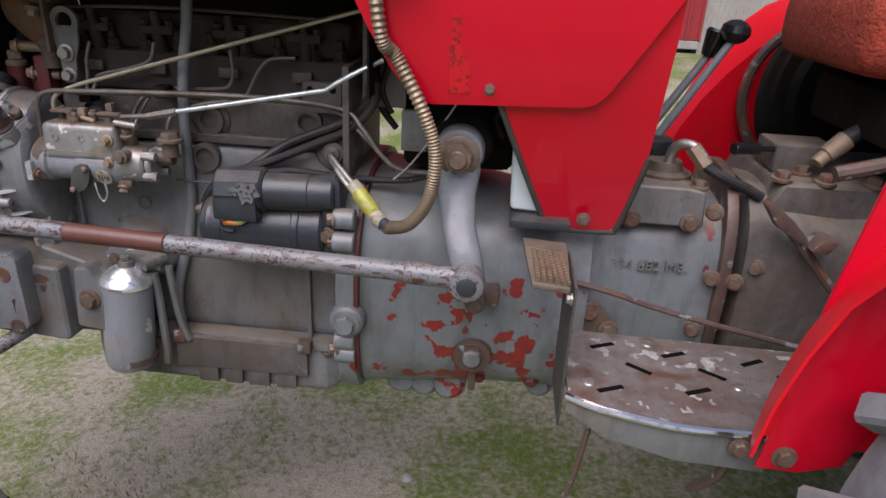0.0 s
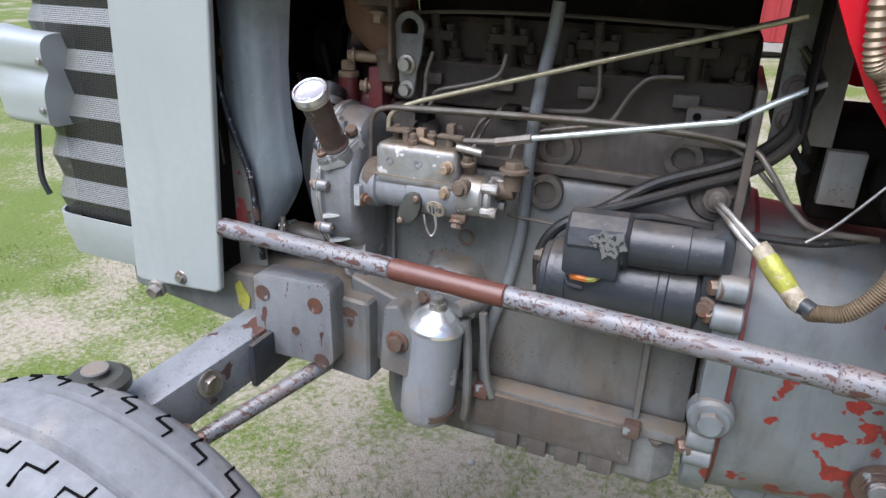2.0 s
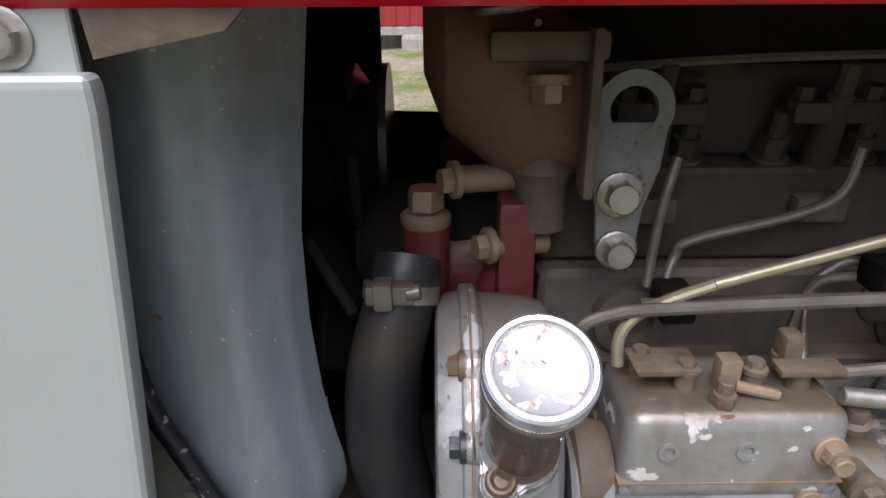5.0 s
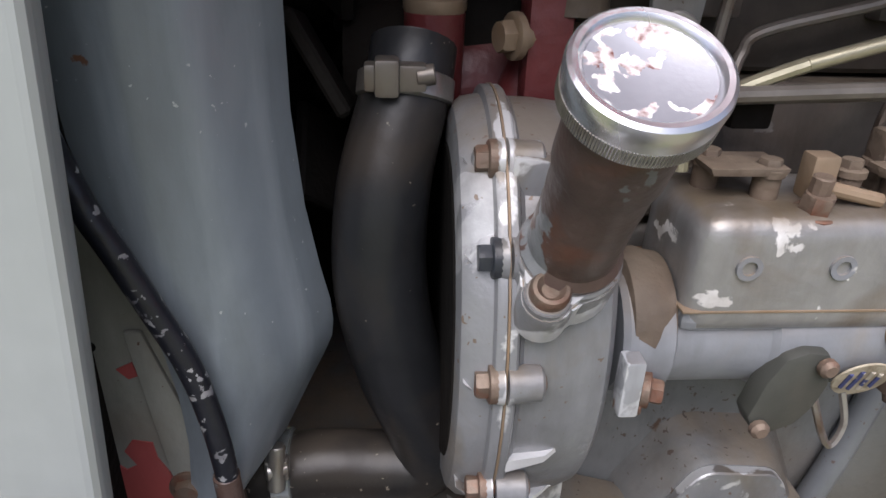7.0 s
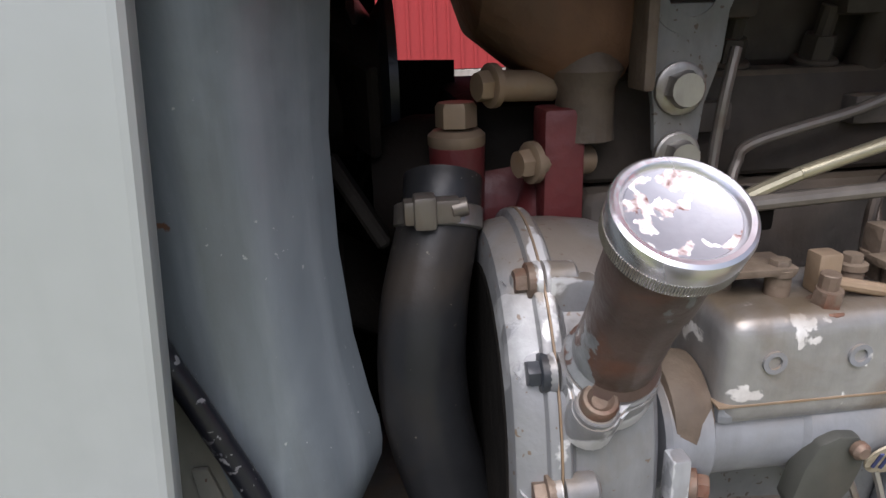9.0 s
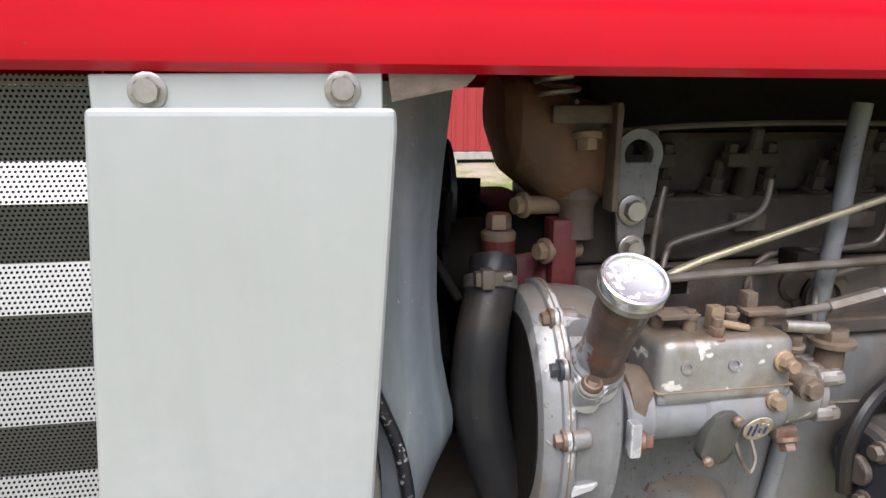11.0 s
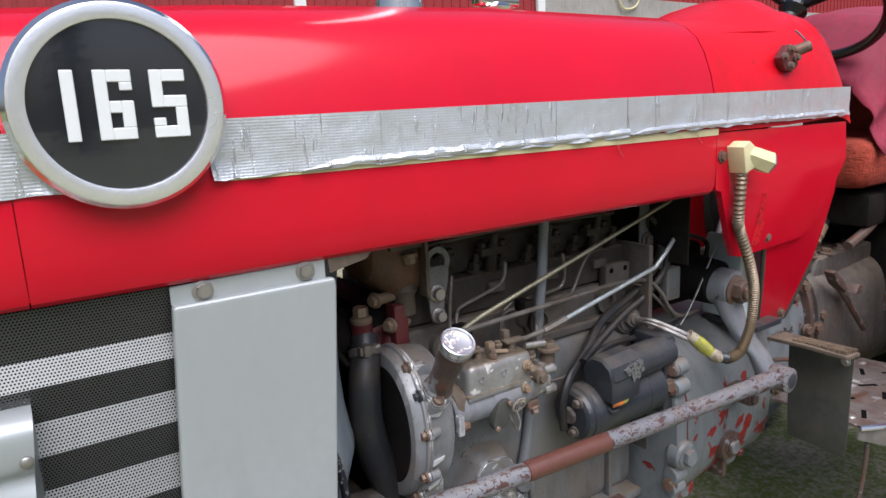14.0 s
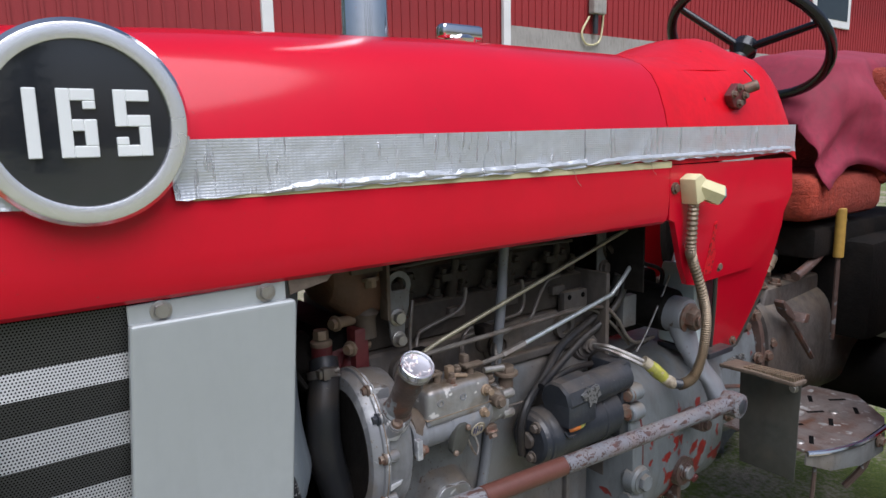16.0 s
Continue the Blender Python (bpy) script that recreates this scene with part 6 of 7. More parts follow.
TYRE_R, TYRE_C, TYRE_W = 0.385, Vector((-0.07, -0.33, 0.145)), 0.1
prof = [(-0.105, 0.2), (-0.115, 0.27), (-0.112, 0.33), (-0.098, 0.362), (-0.08, 0.376), (-0.045, 0.384), (-0.04, 0.374), (-0.034, 0.374), (-0.03, 0.385), (0.0, 0.387), (0.03, 0.385), (0.034, 0.374), (0.04, 0.374), (0.045, 0.384), (0.08, 0.376), (0.098, 0.362), (0.112, 0.33), (0.115, 0.27), (0.105, 0.2)]
wheel = T("front_wheel", join(lathe(TYRE_C, (0, 1, 0), [(-0.08, 0.02), (-0.09, 0.19), (-0.105, 0.205), (-0.1, 0.21), (0.1, 0.21), (0.105, 0.205), (0.09, 0.19), (0.02, 0.17), (0.01, 0.02)], 48)), "panel", "front wheel with cracked grey tractor tyre")
tyre = part("tyre", lathe(TYRE_C, (0, 1, 0), prof, 96), "tyre", wheel)
grooves = []
for k in range(40):
    a0 = radians(9 * k)
    pts = []
    for y, da in ((0.095, 0.0), (0.07, 0.0), (0.068, 0.07), (0.05, 0.07)):
        r = 0.3815 if y < 0.06 else (0.3795 if y < 0.08 else 0.365)
        a = a0 + da
        pts.append((TYRE_C.x + (r + 0.0005) * math.sin(a), TYRE_C.y + y, TYRE_C.z + (r + 0.0005) * math.cos(a)))
    grooves.append(tube(pts, 0.0024, 5, 2, curved=False))
    pts2 = [(p[0], 2 * TYRE_C.y - p[1], p[2]) for p in pts]
    grooves.append(tube(pts2, 0.0024, 5, 2, curved=False))
tagged(part("tread_groove", join(*grooves), "dark", tyre), kind="stuff")

# ---- steering drag link and drop arm ----
A0, A1 = Vector((-0.05, 0.01, 0.668)), Vector((0.9, -0.028, 0.652))
def on(t):
    return A0 + (A1 - A0) * t
dl = T("drag_link", rod(on(0), on(0.33), 0.0158, seg=24), "link", "steering drag link tube with chipped grey paint")
part("tube_section", rod(on(0.33), on(0.515), 0.0161, seg=24), "link_rust", dl, "rust-brown bare section")
part("tube_section", rod(on(0.515), on(1.0), 0.0158, seg=24), "link", dl)
part("link_collar", rod(on(0.93), on(1.01), 0.0185, 0.0175, 24), "link", dl)
part("ball_end", join(lathe((0.932, -0.055, 0.648), (0, 1, 0), [(0, 0.018), (0.004, 0.026), (0.03, 0.0275), (0.05, 0.022), (0.065, 0.018)], 32), rod(on(0.99), (0.93, -0.03, 0.65), 0.018)), "link", dl)
part("ball_cap", lathe((0.932, -0.057, 0.648), (0, 1, 0), [(0, 0.012), (0.002, 0.016), (0.004, 0.016)], 24), "black", dl)
armr = []
for t, x, y, z, hw, hd in ((0, 0.902, 0.085, 0.86, 0.02, 0.02), (1, 0.902, 0.08, 0.83, 0.036, 0.024), (2, 0.903, 0.075, 0.79, 0.034, 0.022), (3, 0.903, 0.06, 0.76, 0.03, 0.018), (4, 0.908, 0.035, 0.72, 0.028, 0.016), (5, 0.92, 0.012, 0.69, 0.027, 0.016), (6, 0.93, 0.0, 0.655, 0.027, 0.018), (7, 0.934, 0.0, 0.62, 0.018, 0.015)):
    armr.append([(x + hw * math.copysign(abs(math.cos(a)) ** 0.8, math.cos(a)), y + hd * math.copysign(abs(math.sin(a)) ** 0.8, math.sin(a)), z) for a in [6.28318 * i / 24 for i in range(24)]])
arm = T("drop_arm", loft(armr), "arm", "grey painted steering drop arm")
part("arm_boss", lathe((0.902, 0.12, 0.826), (0, -1, 0), [(0, 0.04), (0.05, 0.04), (0.058, 0.037), (0.06, 0.03)], 36), "arm", arm)
part("arm_nut", join(bolt((0.902, 0.062, 0.822), r=0.024, h=0.026), rod((0.902, 0.04, 0.822), (0.902, 0.028, 0.822), 0.0145)), "bolt", arm, "big rusty hexagon nut")
T("steering_box", join(rod((0.905, 0.1, 0.83), (0.905, 0.3, 0.84), 0.048, 0.06, 32), box(0.79, 0.99, 0.2, 0.4, 0.76, 0.9, 0.02, 3)), "oily_shade", "oily dark steering box")

# ---- bell housing and gearbox ----
YG = YC + 0.04
bell = T("bell_housing", bevel(loft([rrect(0.74, YG, 0.525, 0.215, 0.22, 2.8, 48), rrect(0.8, YG, 0.525, 0.21, 0.218, 2.6, 48), rrect(0.9, YG, 0.525, 0.195, 0.212, 2.6, 48), rrect(1.0, YG, 0.52, 0.185, 0.2, 2.7, 48), rrect(1.14, YG, 0.52, 0.175, 0.195, 3, 48)]), 0.002), "bell", "grey bell housing with flaked paint baring old red")
part("front_flange", join(bevel(loft([rrect(0.702, YG, 0.53, 0.235, 0.225, 3, 48), rrect(0.735, YG, 0.53, 0.235, 0.225, 3, 48)]), 0.004)), "grey_red", bell)
part("flange_joint", loft([rrect(0.735, YG, 0.54, 0.232, 0.212, 3, 48), rrect(0.741, YG, 0.54, 0.232, 0.212, 3, 48)]), "maroon", bell)
for y, z in ((0.05, 0.7), (0.045, 0.66), (0.042, 0.52), (0.046, 0.47), (0.05, 0.44)):
    part("flange_lug", rod((0.698, y + 0.012, z), (0.735, y + 0.012, z), 0.018, seg=18), "grey_red", bell)
part("plug_boss", join(lathe((0.722, 0.06, 0.515), (0, -1, 0), [(0, 0.032), (0.02, 0.03), (0.026, 0.024)], 24), bolt((0.722, 0.036, 0.515), r=0.018, h=0.014)), "grey_red", bell)
for z in (0.7, 0.66, 0.45):
    part("bolt", bolt((0.7, 0.058, z), (-1, -0.4, 0), 0.011, 0.013), "bolt", bell)
part("clevis_boss", join(lathe((0.945, 0.13, 0.443), (0, -1, 0), [(0, 0.04), (0.03, 0.036), (0.046, 0.034), (0.05, 0.028)], 28), bolt((0.945, 0.082, 0.445), r=0.024, h=0.006, spin=0.1), rod((0.945, 0.08, 0.445), (0.945, 0.07, 0.445), 0.018)), "rusty", bell, "rusty clutch shaft boss")
part("shaft_end", rod((0.945, 0.071, 0.445), (0.945, 0.066, 0.445), 0.016), "grey", bell)
part("ball_stud", join(lathe((0.945, 0.06, 0.575), (0, -1, 0), [(0, 0.018), (0.02, 0.018), (0.026, 0.012)], 20), bolt((0.945, 0.036, 0.575), r=0.012, h=0.01), box(0.93, 0.985, 0.06, 0.1, 0.56, 0.59, 0.006)), "rusty", bell)
part("rib_arm", box(0.94, 0.955, 0.095, 0.14, 0.36, 0.57, 0.005), "rusty", bell)
for x, z, r in ((0.805, 0.325, 0.034), (0.85, 0.318, 0.03), (0.9, 0.322, 0.036), (1.08, 0.338, 0.026)):
    part("foot_lug", rod((x, 0.16, z), (x, 0.4, z), r, seg=24, soft=0.01), "bell", bell)
for x in (0.96, 1.06):
    part("bolt", bolt((x, 0.135, 0.372), (0, -1, -0.4), 0.012, 0.012), "maroon", bell)

gear = T("gearbox", bevel(loft([rrect(1.1, YG, 0.55, 0.15, 0.165, 3.4, 40), rrect(1.25, YG, 0.55, 0.125, 0.16, 3.6, 40), rrect(1.385, YG, 0.56, 0.135, 0.18, 3.4, 40)]), 0.002), "grey_red", "grey gearbox casing")
part("rear_flange", bevel(loft([rrect(1.362, YG, 0.59, 0.15, 0.2, 2.6, 40), rrect(1.382, YG, 0.59, 0.15, 0.2, 2.6, 40)]), 0.003), "rusty", gear)
part("rear_case", bevel(loft([rrect(1.4, YG, 0.58, 0.15, 0.19, 3, 40), rrect(1.55, YG, 0.58, 0.15, 0.17, 3.4, 40), rrect(1.75, YG, 0.58, 0.16, 0.18, 3.6, 40), rrect(2.6, YG, 0.58, 0.18, 0.2, 4, 40)]), 0.002), "oily", gear)
for p in ((1.335, 0.14, 0.735), (1.352, 0.135, 0.616), (1.34, 0.14, 0.51), (1.42, 0.135, 0.643), (1.39, 0.128, 0.615)):
    part("bolt", bolt(p, (-0.4, -1, 0), 0.011, 0.012), "bolt", gear)
part("top_cover", bevel(prism([(1.18, 0.7), (1.325, 0.7), (1.32, 0.765), (1.29, 0.77), (1.19, 0.77)], 0.15, 0.4), 0.008, 3), "grey", gear, "dusty grey gear selector cover")
part("cover_turret", lathe((1.262, 0.24, 0.765), (0, 0, 1), [(0, 0.05), (0.01, 0.05), (0.014, 0.035), (0.03, 0.03)], 28), "brown", gear)
for p in ((1.2, 0.17, 0.77), (1.31, 0.17, 0.768), (1.2, 0.148, 0.71), (1.3, 0.148, 0.71)):
    part("bolt", bolt(p, (0, 0, 1) if p[2] > 0.75 else (0, -1, 0), 0.012, 0.012), "bolt", gear)
tm = text_mesh("894 682 M3.", 0.027, 0.004)
tm.transform(Matrix.Translation((1.245, 0.1505, 0.623)) @ Matrix.Rotation(radians(90), 4, "X") @ Matrix.Rotation(radians(1.5), 4, "Z"))
part("casting_number", tm, "grey", gear, "raised casting number")
part("side_plate", bevel(prism([(1.12, 0.5), (1.15, 0.55), (1.17, 0.545), (1.2, 0.51), (1.2, 0.49), (1.12, 0.485)], 0.125, 0.14), 0.003), "brown", gear)
for p in ((1.15, 0.125, 0.535), (1.186, 0.118, 0.505)):
    part("bolt", bolt(p, r=0.013, h=0.012), "bolt", gear)
T("brake_rod", tube([(1.1, 0.1, 0.605), (1.19, 0.1, 0.585), (1.24, 0.1, 0.57), (1.35, 0.1, 0.545), (1.53, 0.1, 0.51)], 0.0055, 8), "rusty", "rusty brake rod")
lift = T("lift_cover", bevel(prism([(1.42, 0.72), (1.72, 0.7), (1.8, 0.73), (1.8, 0.79), (1.45, 0.785)], 0.17, 0.45), 0.012, 3), "oily", "dusty hydraulic lift cover")
for x, y in ((1.45, 0.19), (1.52, 0.185), (1.6, 0.185), (1.5, 0.24), (1.57, 0.24), (1.66, 0.2)):
    part("bolt", bolt((x, y, 0.788), (0, -0.1, 1), 0.013, 0.014), "bolt", lift)
part("valve_body", bevel(box(1.45, 1.56, 0.24, 0.34, 0.785, 0.835), 0.006), "oily", lift)
part("valve_handle", join(rod((1.37, 0.22, 0.828), (1.42, 0.24, 0.826), 0.011, 0.01, 16), rod((1.42, 0.24, 0.826), (1.45, 0.25, 0.825), 0.005)), "plastic", lift)
hh = T("hydraulic_hose", tube([(1.7, 0.3, 0.95), (1.64, 0.24, 0.92), (1.58, 0.22, 0.88), (1.545, 0.215, 0.855)], 0.015, 12), "rubber", "black hydraulic hose with brass fitting")
part("hose_fitting", join(rod((1.55, 0.215, 0.858), (1.52, 0.21, 0.83), 0.018, 0.016, 12), rod((1.52, 0.21, 0.83), (1.505, 0.205, 0.815), 0.012)), "brass", hh)
elb = T("hose_elbow", tube([(1.265, 0.22, 0.78), (1.266, 0.22, 0.81), (1.275, 0.21, 0.83), (1.295, 0.2, 0.832), (1.315, 0.19, 0.815)], 0.009, 12), "steel", "steel hydraulic elbow")
part("elbow_nut", rod((1.295, 0.2, 0.83), (1.32, 0.187, 0.8), 0.014, 0.014, 6), "brass", elb)
part("elbow_hose", tube([(1.32, 0.188, 0.8), (1.35, 0.18, 0.785), (1.39, 0.18, 0.77), (1.42, 0.18, 0.755)], 0.009, 10), "rubber", elb)
ped = T("brake_pedal", join(tube([(1.44, 0.12, 0.735), (1.5, 0.11, 0.67), (1.585, 0.1, 0.575)], 0.008, 8), bevel(prism([(1.4, 0.765), (1.408, 0.772), (1.45, 0.742), (1.48, 0.712), (1.47, 0.702), (1.425, 0.73)], 0.1, 0.128), 0.004)), "rusty", "worn rusty brake pedal")
part("pedal_pad", bevel(prism([(1.478, 0.7), (1.495, 0.722), (1.52, 0.718), (1.505, 0.695)], 0.08, 0.125), 0.004), "rusty", ped)

# levers
def lever(foot, top, knob):
    lv = T("gear_lever", rod(foot, top, 0.0085, 0.0075, 14), "arm", "grey gear lever with black knob")
    part("knob", knob, "plastic", lv)
    part("gaiter", lathe(foot, (0, 0, 1), [(-0.03, 0.035), (-0.012, 0.04), (0.005, 0.036), (0.012, 0.02)], 28), "rubber", lv)
lever((1.25, 0.3, 0.815), (1.365, 0.322, 1.005), lathe((1.362, 0.322, 0.994), (0.1, 0, 1), [(0, 0.01), (0.006, 0.02), (0.018, 0.0265), (0.03, 0.024), (0.038, 0.014), (0.041, 0.003)], 28))
lever((1.238, 0.34, 0.815), (1.34, 0.36, 0.975), lathe((1.335, 0.36, 0.965), (0.25, 0, 1), [(0, 0.013), (0.01, 0.016), (0.045, 0.022), (0.05, 0.018)], 24))

# ---- foot plate, clutch pedal, fender ----
STEP = [(1.09, 0.075), (1.5, 0.065), (1.52, -0.05), (1.42, -0.15), (1.375, -0.168), (1.25, -0.168), (1.15, -0.145), (1.097, -0.118)]
st = B()
f = st.faces.new([st.verts.new((x, y, 0.522)) for x, y in STEP])
g = bmesh.ops.extrude_face_region(st, geom=[f])
for v in g["geom"]:
    if isinstance(v, bmesh.types.BMVert):
        v.co.z = 0.516
step = T("foot_plate", st, "step", "worn steel foot plate with slots")
part("plate_rim", tube([(1.094, -0.12, 0.518), (1.15, -0.148, 0.518), (1.25, -0.171, 0.518), (1.375, -0.171, 0.518)], 0.006, 8), "chrome", step, "bare shiny worn rim")
part("plate_skirt", join(bevel(loft([[(x, y, z) for z in (0.516, zl)] + [(x, y + 0.004, z) for z in (zl, 0.516)] for x, y, zl in ((1.095, -0.118, 0.49), (1.15, -0.147, 0.47), (1.25, -0.17, 0.46), (1.375, -0.17, 0.455))]), 0.0005)), "grey", step)
for x, y, a in ((1.161, -0.097, 25), (1.213, -0.033, -35), (1.278, 0.02, 25), (1.328, -0.03, -35), (1.404, 0.017, 30), (1.294, -0.082, 25), (1.411, -0.091, 30), (1.163, 0.03, 25), (1.45, -0.03, -35)):
    s_ = box(-0.022, 0.022, -0.005, 0.005, 0.0, 0.0012, 0.0005, 1)
    s_.transform(Matrix.Translation((x, y, 0.5215)) @ Matrix.Rotation(radians(a), 4, "Z"))
    part("slot", s_, "dark", step)
for x, y in ((1.13, -0.085), (1.36, -0.06), (1.241, 0.048)):
    part("rivet", lathe((x, y, 0.5215), (0, 0, 1), [(0, 0.011), (0.003, 0.009), (0.004, 0.004)], 16), "steel", step)
part("bolt", bolt((1.332, -0.175, 0.497), r=0.011, h=0.01), "bolt", step)
part("step_stay", tube([(1.33, -0.16, 0.5), (1.325, -0.15, 0.43), (1.3, -0.12, 0.37)], 0.008, 8), "rusty", step)
part("step_stay", tube([(1.135, -0.12, 0.48), (1.12, -0.12, 0.36), (1.09, -0.1, 0.2)], 0.005, 8), "rusty", step)
cp = T("clutch_pedal", bevel(loft([[(x0, y0, z), (x1, y0, z - 0.004), (x1, y0, z - 0.013), (x0, y0, z - 0.009)] for x0, x1, y0, z in ((1.014, 1.085, 0.05, 0.698), (1.018, 1.083, -0.03, 0.699), (1.026, 1.08, -0.115, 0.694))]), 0.003), "brown", "clutch pedal with cross-hatched tread")
tr = []
for i in range(11):
    for j in range(6):
        t, q = (i + 0.5) / 11, (j + 0.5) / 6
        cx, cy = 1.024 + 0.006 * t + 0.052 * q, 0.0 - 0.11 * t
        tr.append(box(cx - 0.0026, cx + 0.0026, cy - 0.004, cy + 0.004, 0.692, 0.7025 - 0.006 * q))
part("tread", join(*tr), "copper", cp)
part("pedal_shield", bevel(loft([[(1.088, y0, z), (1.092, y0, z), (1.092, y1, z), (1.088, y1, z)] for y0, y1, z in ((-0.1, 0.04, 0.685), (-0.098, 0.038, 0.6), (-0.098, 0.034, 0.5), (-0.097, 0.03, 0.445))]), 0.0015), "shield", cp, "dark grey shield plate under the pedal")
part("bolt", bolt((1.086, -0.085, 0.66), (-1, 0, 0), 0.007, 0.007), "steel", cp)
part("battery_tray", box(0.99, 1.09, 0.06, 0.2, 0.708, 0.722, 0.004), "black", cp)
T("plastic_bottle", bevel(prism([(0.99, 0.725), (1.07, 0.722), (1.07, 0.9), (1.0, 0.92), (0.985, 0.88)], 0.1, 0.2), 0.01, 3), "white_tank", "white plastic fluid bottle behind the cowl")


def fender(side):
    """Red mudguard: flat inner plate with a rolled rim round the tyre."""
    c, R = Vector((1.93, 0, 0.5)), 0.62
    y_in = -0.2
    bm = B()
    rows = []
    for k in range(22):
        a = radians(4 + 150 * k / 21)
        x, z = c.x - R * math.cos(a), c.z + R * math.sin(a)
        wide = float(np.interp(a, (0.0, radians(30), radians(60)), (0.05, 0.06, 0.3)))
        rows.append([bm.verts.new((x + 0.02 * (1 - q), y_in - wide * q, z)) for q in (0, 0.1, 0.5, 0.9, 1.0)])
    for a, b in zip(rows, rows[1:]):
        for i in range(4):
            bm.faces.new((a[i], a[i + 1], b[i + 1], b[i]))
    hub = [bm.verts.new((c.x - 0.12 * math.cos(radians(4 + 150 * k / 21)), y_in, c.z + 0.12 * math.sin(radians(4 + 150 * k / 21)))) for k in range(22)]
    for k in range(21):
        bm.faces.new((rows[k][0], rows[k + 1][0], hub[k + 1], hub[k]))
    bmesh.ops.recalc_face_normals(bm, faces=bm.faces)
    bmesh.ops.solidify(bm, geom=bm.faces[:], thickness=0.004)
    if side:
        bm.transform(Matrix.Translation((0, 2 * YC, 0)) @ Matrix.Diagonal((1, -1, 1, 1)))
    return bm


fn = T("fender", fender(0), "red_dull", "red rear mudguard with rubbed edges")
part("fender_panel", bevel(prism([(1.345, 0.49), (1.352, 0.54), (1.375, 0.74), (1.4, 0.9), (1.43, 1.0), (1.62, 1.0), (1.62, 0.66), (1.52, 0.615), (1.47, 0.55), (1.455, 0.505), (1.4, 0.488)], -0.205, -0.198), 0.002), "red", fn)
part("bolt", bolt((1.378, -0.205, 0.512), r=0.012, h=0.01), "bolt", fn)
T("fender", fender(1), "red_dull", "red rear mudguard with rubbed edges")
def rear_wheel(yc, s):
    c = Vector((2.02, yc, 0.42))
    w = T("rear_wheel", lathe(c, (0, 1, 0), [(-0.02, 0.05), (-0.03, 0.3), (-0.15, 0.36), (0.15, 0.36), (0.03, 0.3), (0.02, 0.05)], 48), "panel", "large rear tractor wheel with worn lugs")
    part("tyre", lathe(c, (0, 1, 0), [(-0.16, 0.35), (-0.17, 0.45), (-0.16, 0.56), (-0.12, 0.6), (0, 0.61), (0.12, 0.6), (0.16, 0.56), (0.17, 0.45), (0.16, 0.35)], 72), "tyre", w)
    for k in range(26):
        for sd in (-1, 1):
            b = box(-0.02, 0.02, 0.0, 0.16, 0.0, 0.04, 0.006, 1)
            b.transform(Matrix.Translation(c) @ Matrix.Rotation(radians(360 / 26 * (k + 0.5 * (sd > 0))), 4, "Y") @ Matrix.Translation((0, 0, 0.595)) @ Matrix.Rotation(radians(35 * sd), 4, "Z") @ Matrix.Diagonal((1, sd, 1, 1)))
            part("lug", b, "tyre", w)
rear_wheel(-0.38, 1)
rear_wheel(2 * YC + 0.38, -1)

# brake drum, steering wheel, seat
drum = T("brake_drum", join(lathe((1.7, 0.62, 0.86), (0.3, -1, 0.1), [(0, 0.2), (0.02, 0.2), (0.024, 0.185), (0.04, 0.185), (0.044, 0.16), (0.07, 0.155), (0.075, 0.1)], 48)), "oily_shade", "dark ribbed round drum beside the seat")
part("drum_rim", tube([(1.7 + 0.19 * math.cos(a), 0.6 - 0.05 * math.cos(a), 0.86 + 0.19 * math.sin(a)) for a in [6.3 * i / 36 for i in range(37)]], 0.012, 8, 2), "rusty", drum)
swm = Matrix.Translation((1.4, YC, 1.45)) @ Matrix.Rotation(radians(40), 4, "Y")
hubm = lathe((0, 0, -0.05), (0, 0, 1), [(0, 0.02), (0.02, 0.035), (0.05, 0.03), (0.055, 0.015)], 24)
hubm.transform(swm)
sw = T("steering_wheel", hubm, "plastic", "black three-spoked steering wheel")
rim = tube([(0.205 * math.cos(6.28318 * i / 48), 0.205 * math.sin(6.28318 * i / 48), 0) for i in range(49)], 0.0135, 12, 1)
rim.transform(swm)
part("rim", rim, "plastic", sw)
for a in (20, 140, 260):
    s_ = rod((0.02 * math.cos(radians(a)), 0.02 * math.sin(radians(a)), -0.02), (0.195 * math.cos(radians(a)), 0.195 * math.sin(radians(a)), 0), 0.011, 0.009)
    s_.transform(swm)
    part("spoke", s_, "plastic", sw)
part("column", rod((1.15, YC, 1.25), (1.405, YC, 1.44), 0.02), "black", sw)
lampm = T("work_lamp", join(lathe((1.62, 0.5, 1.4), (0.3, -0.6, -0.2), [(-0.05, 0.02), (-0.035, 0.045), (0.0, 0.055), (0.02, 0.05)], 28)), "red_dull", "faded red work lamp on the mudguard")
part("lamp_bracket", tube([(1.62, 0.5, 1.38), (1.62, 0.52, 1.32), (1.64, 0.53, 1.2)], 0.008, 8), "rusty", lampm)
part("lamp_screw", bolt((1.6, 0.46, 1.43), (0, -1, 0.3), 0.009, 0.01), "steel", lampm)

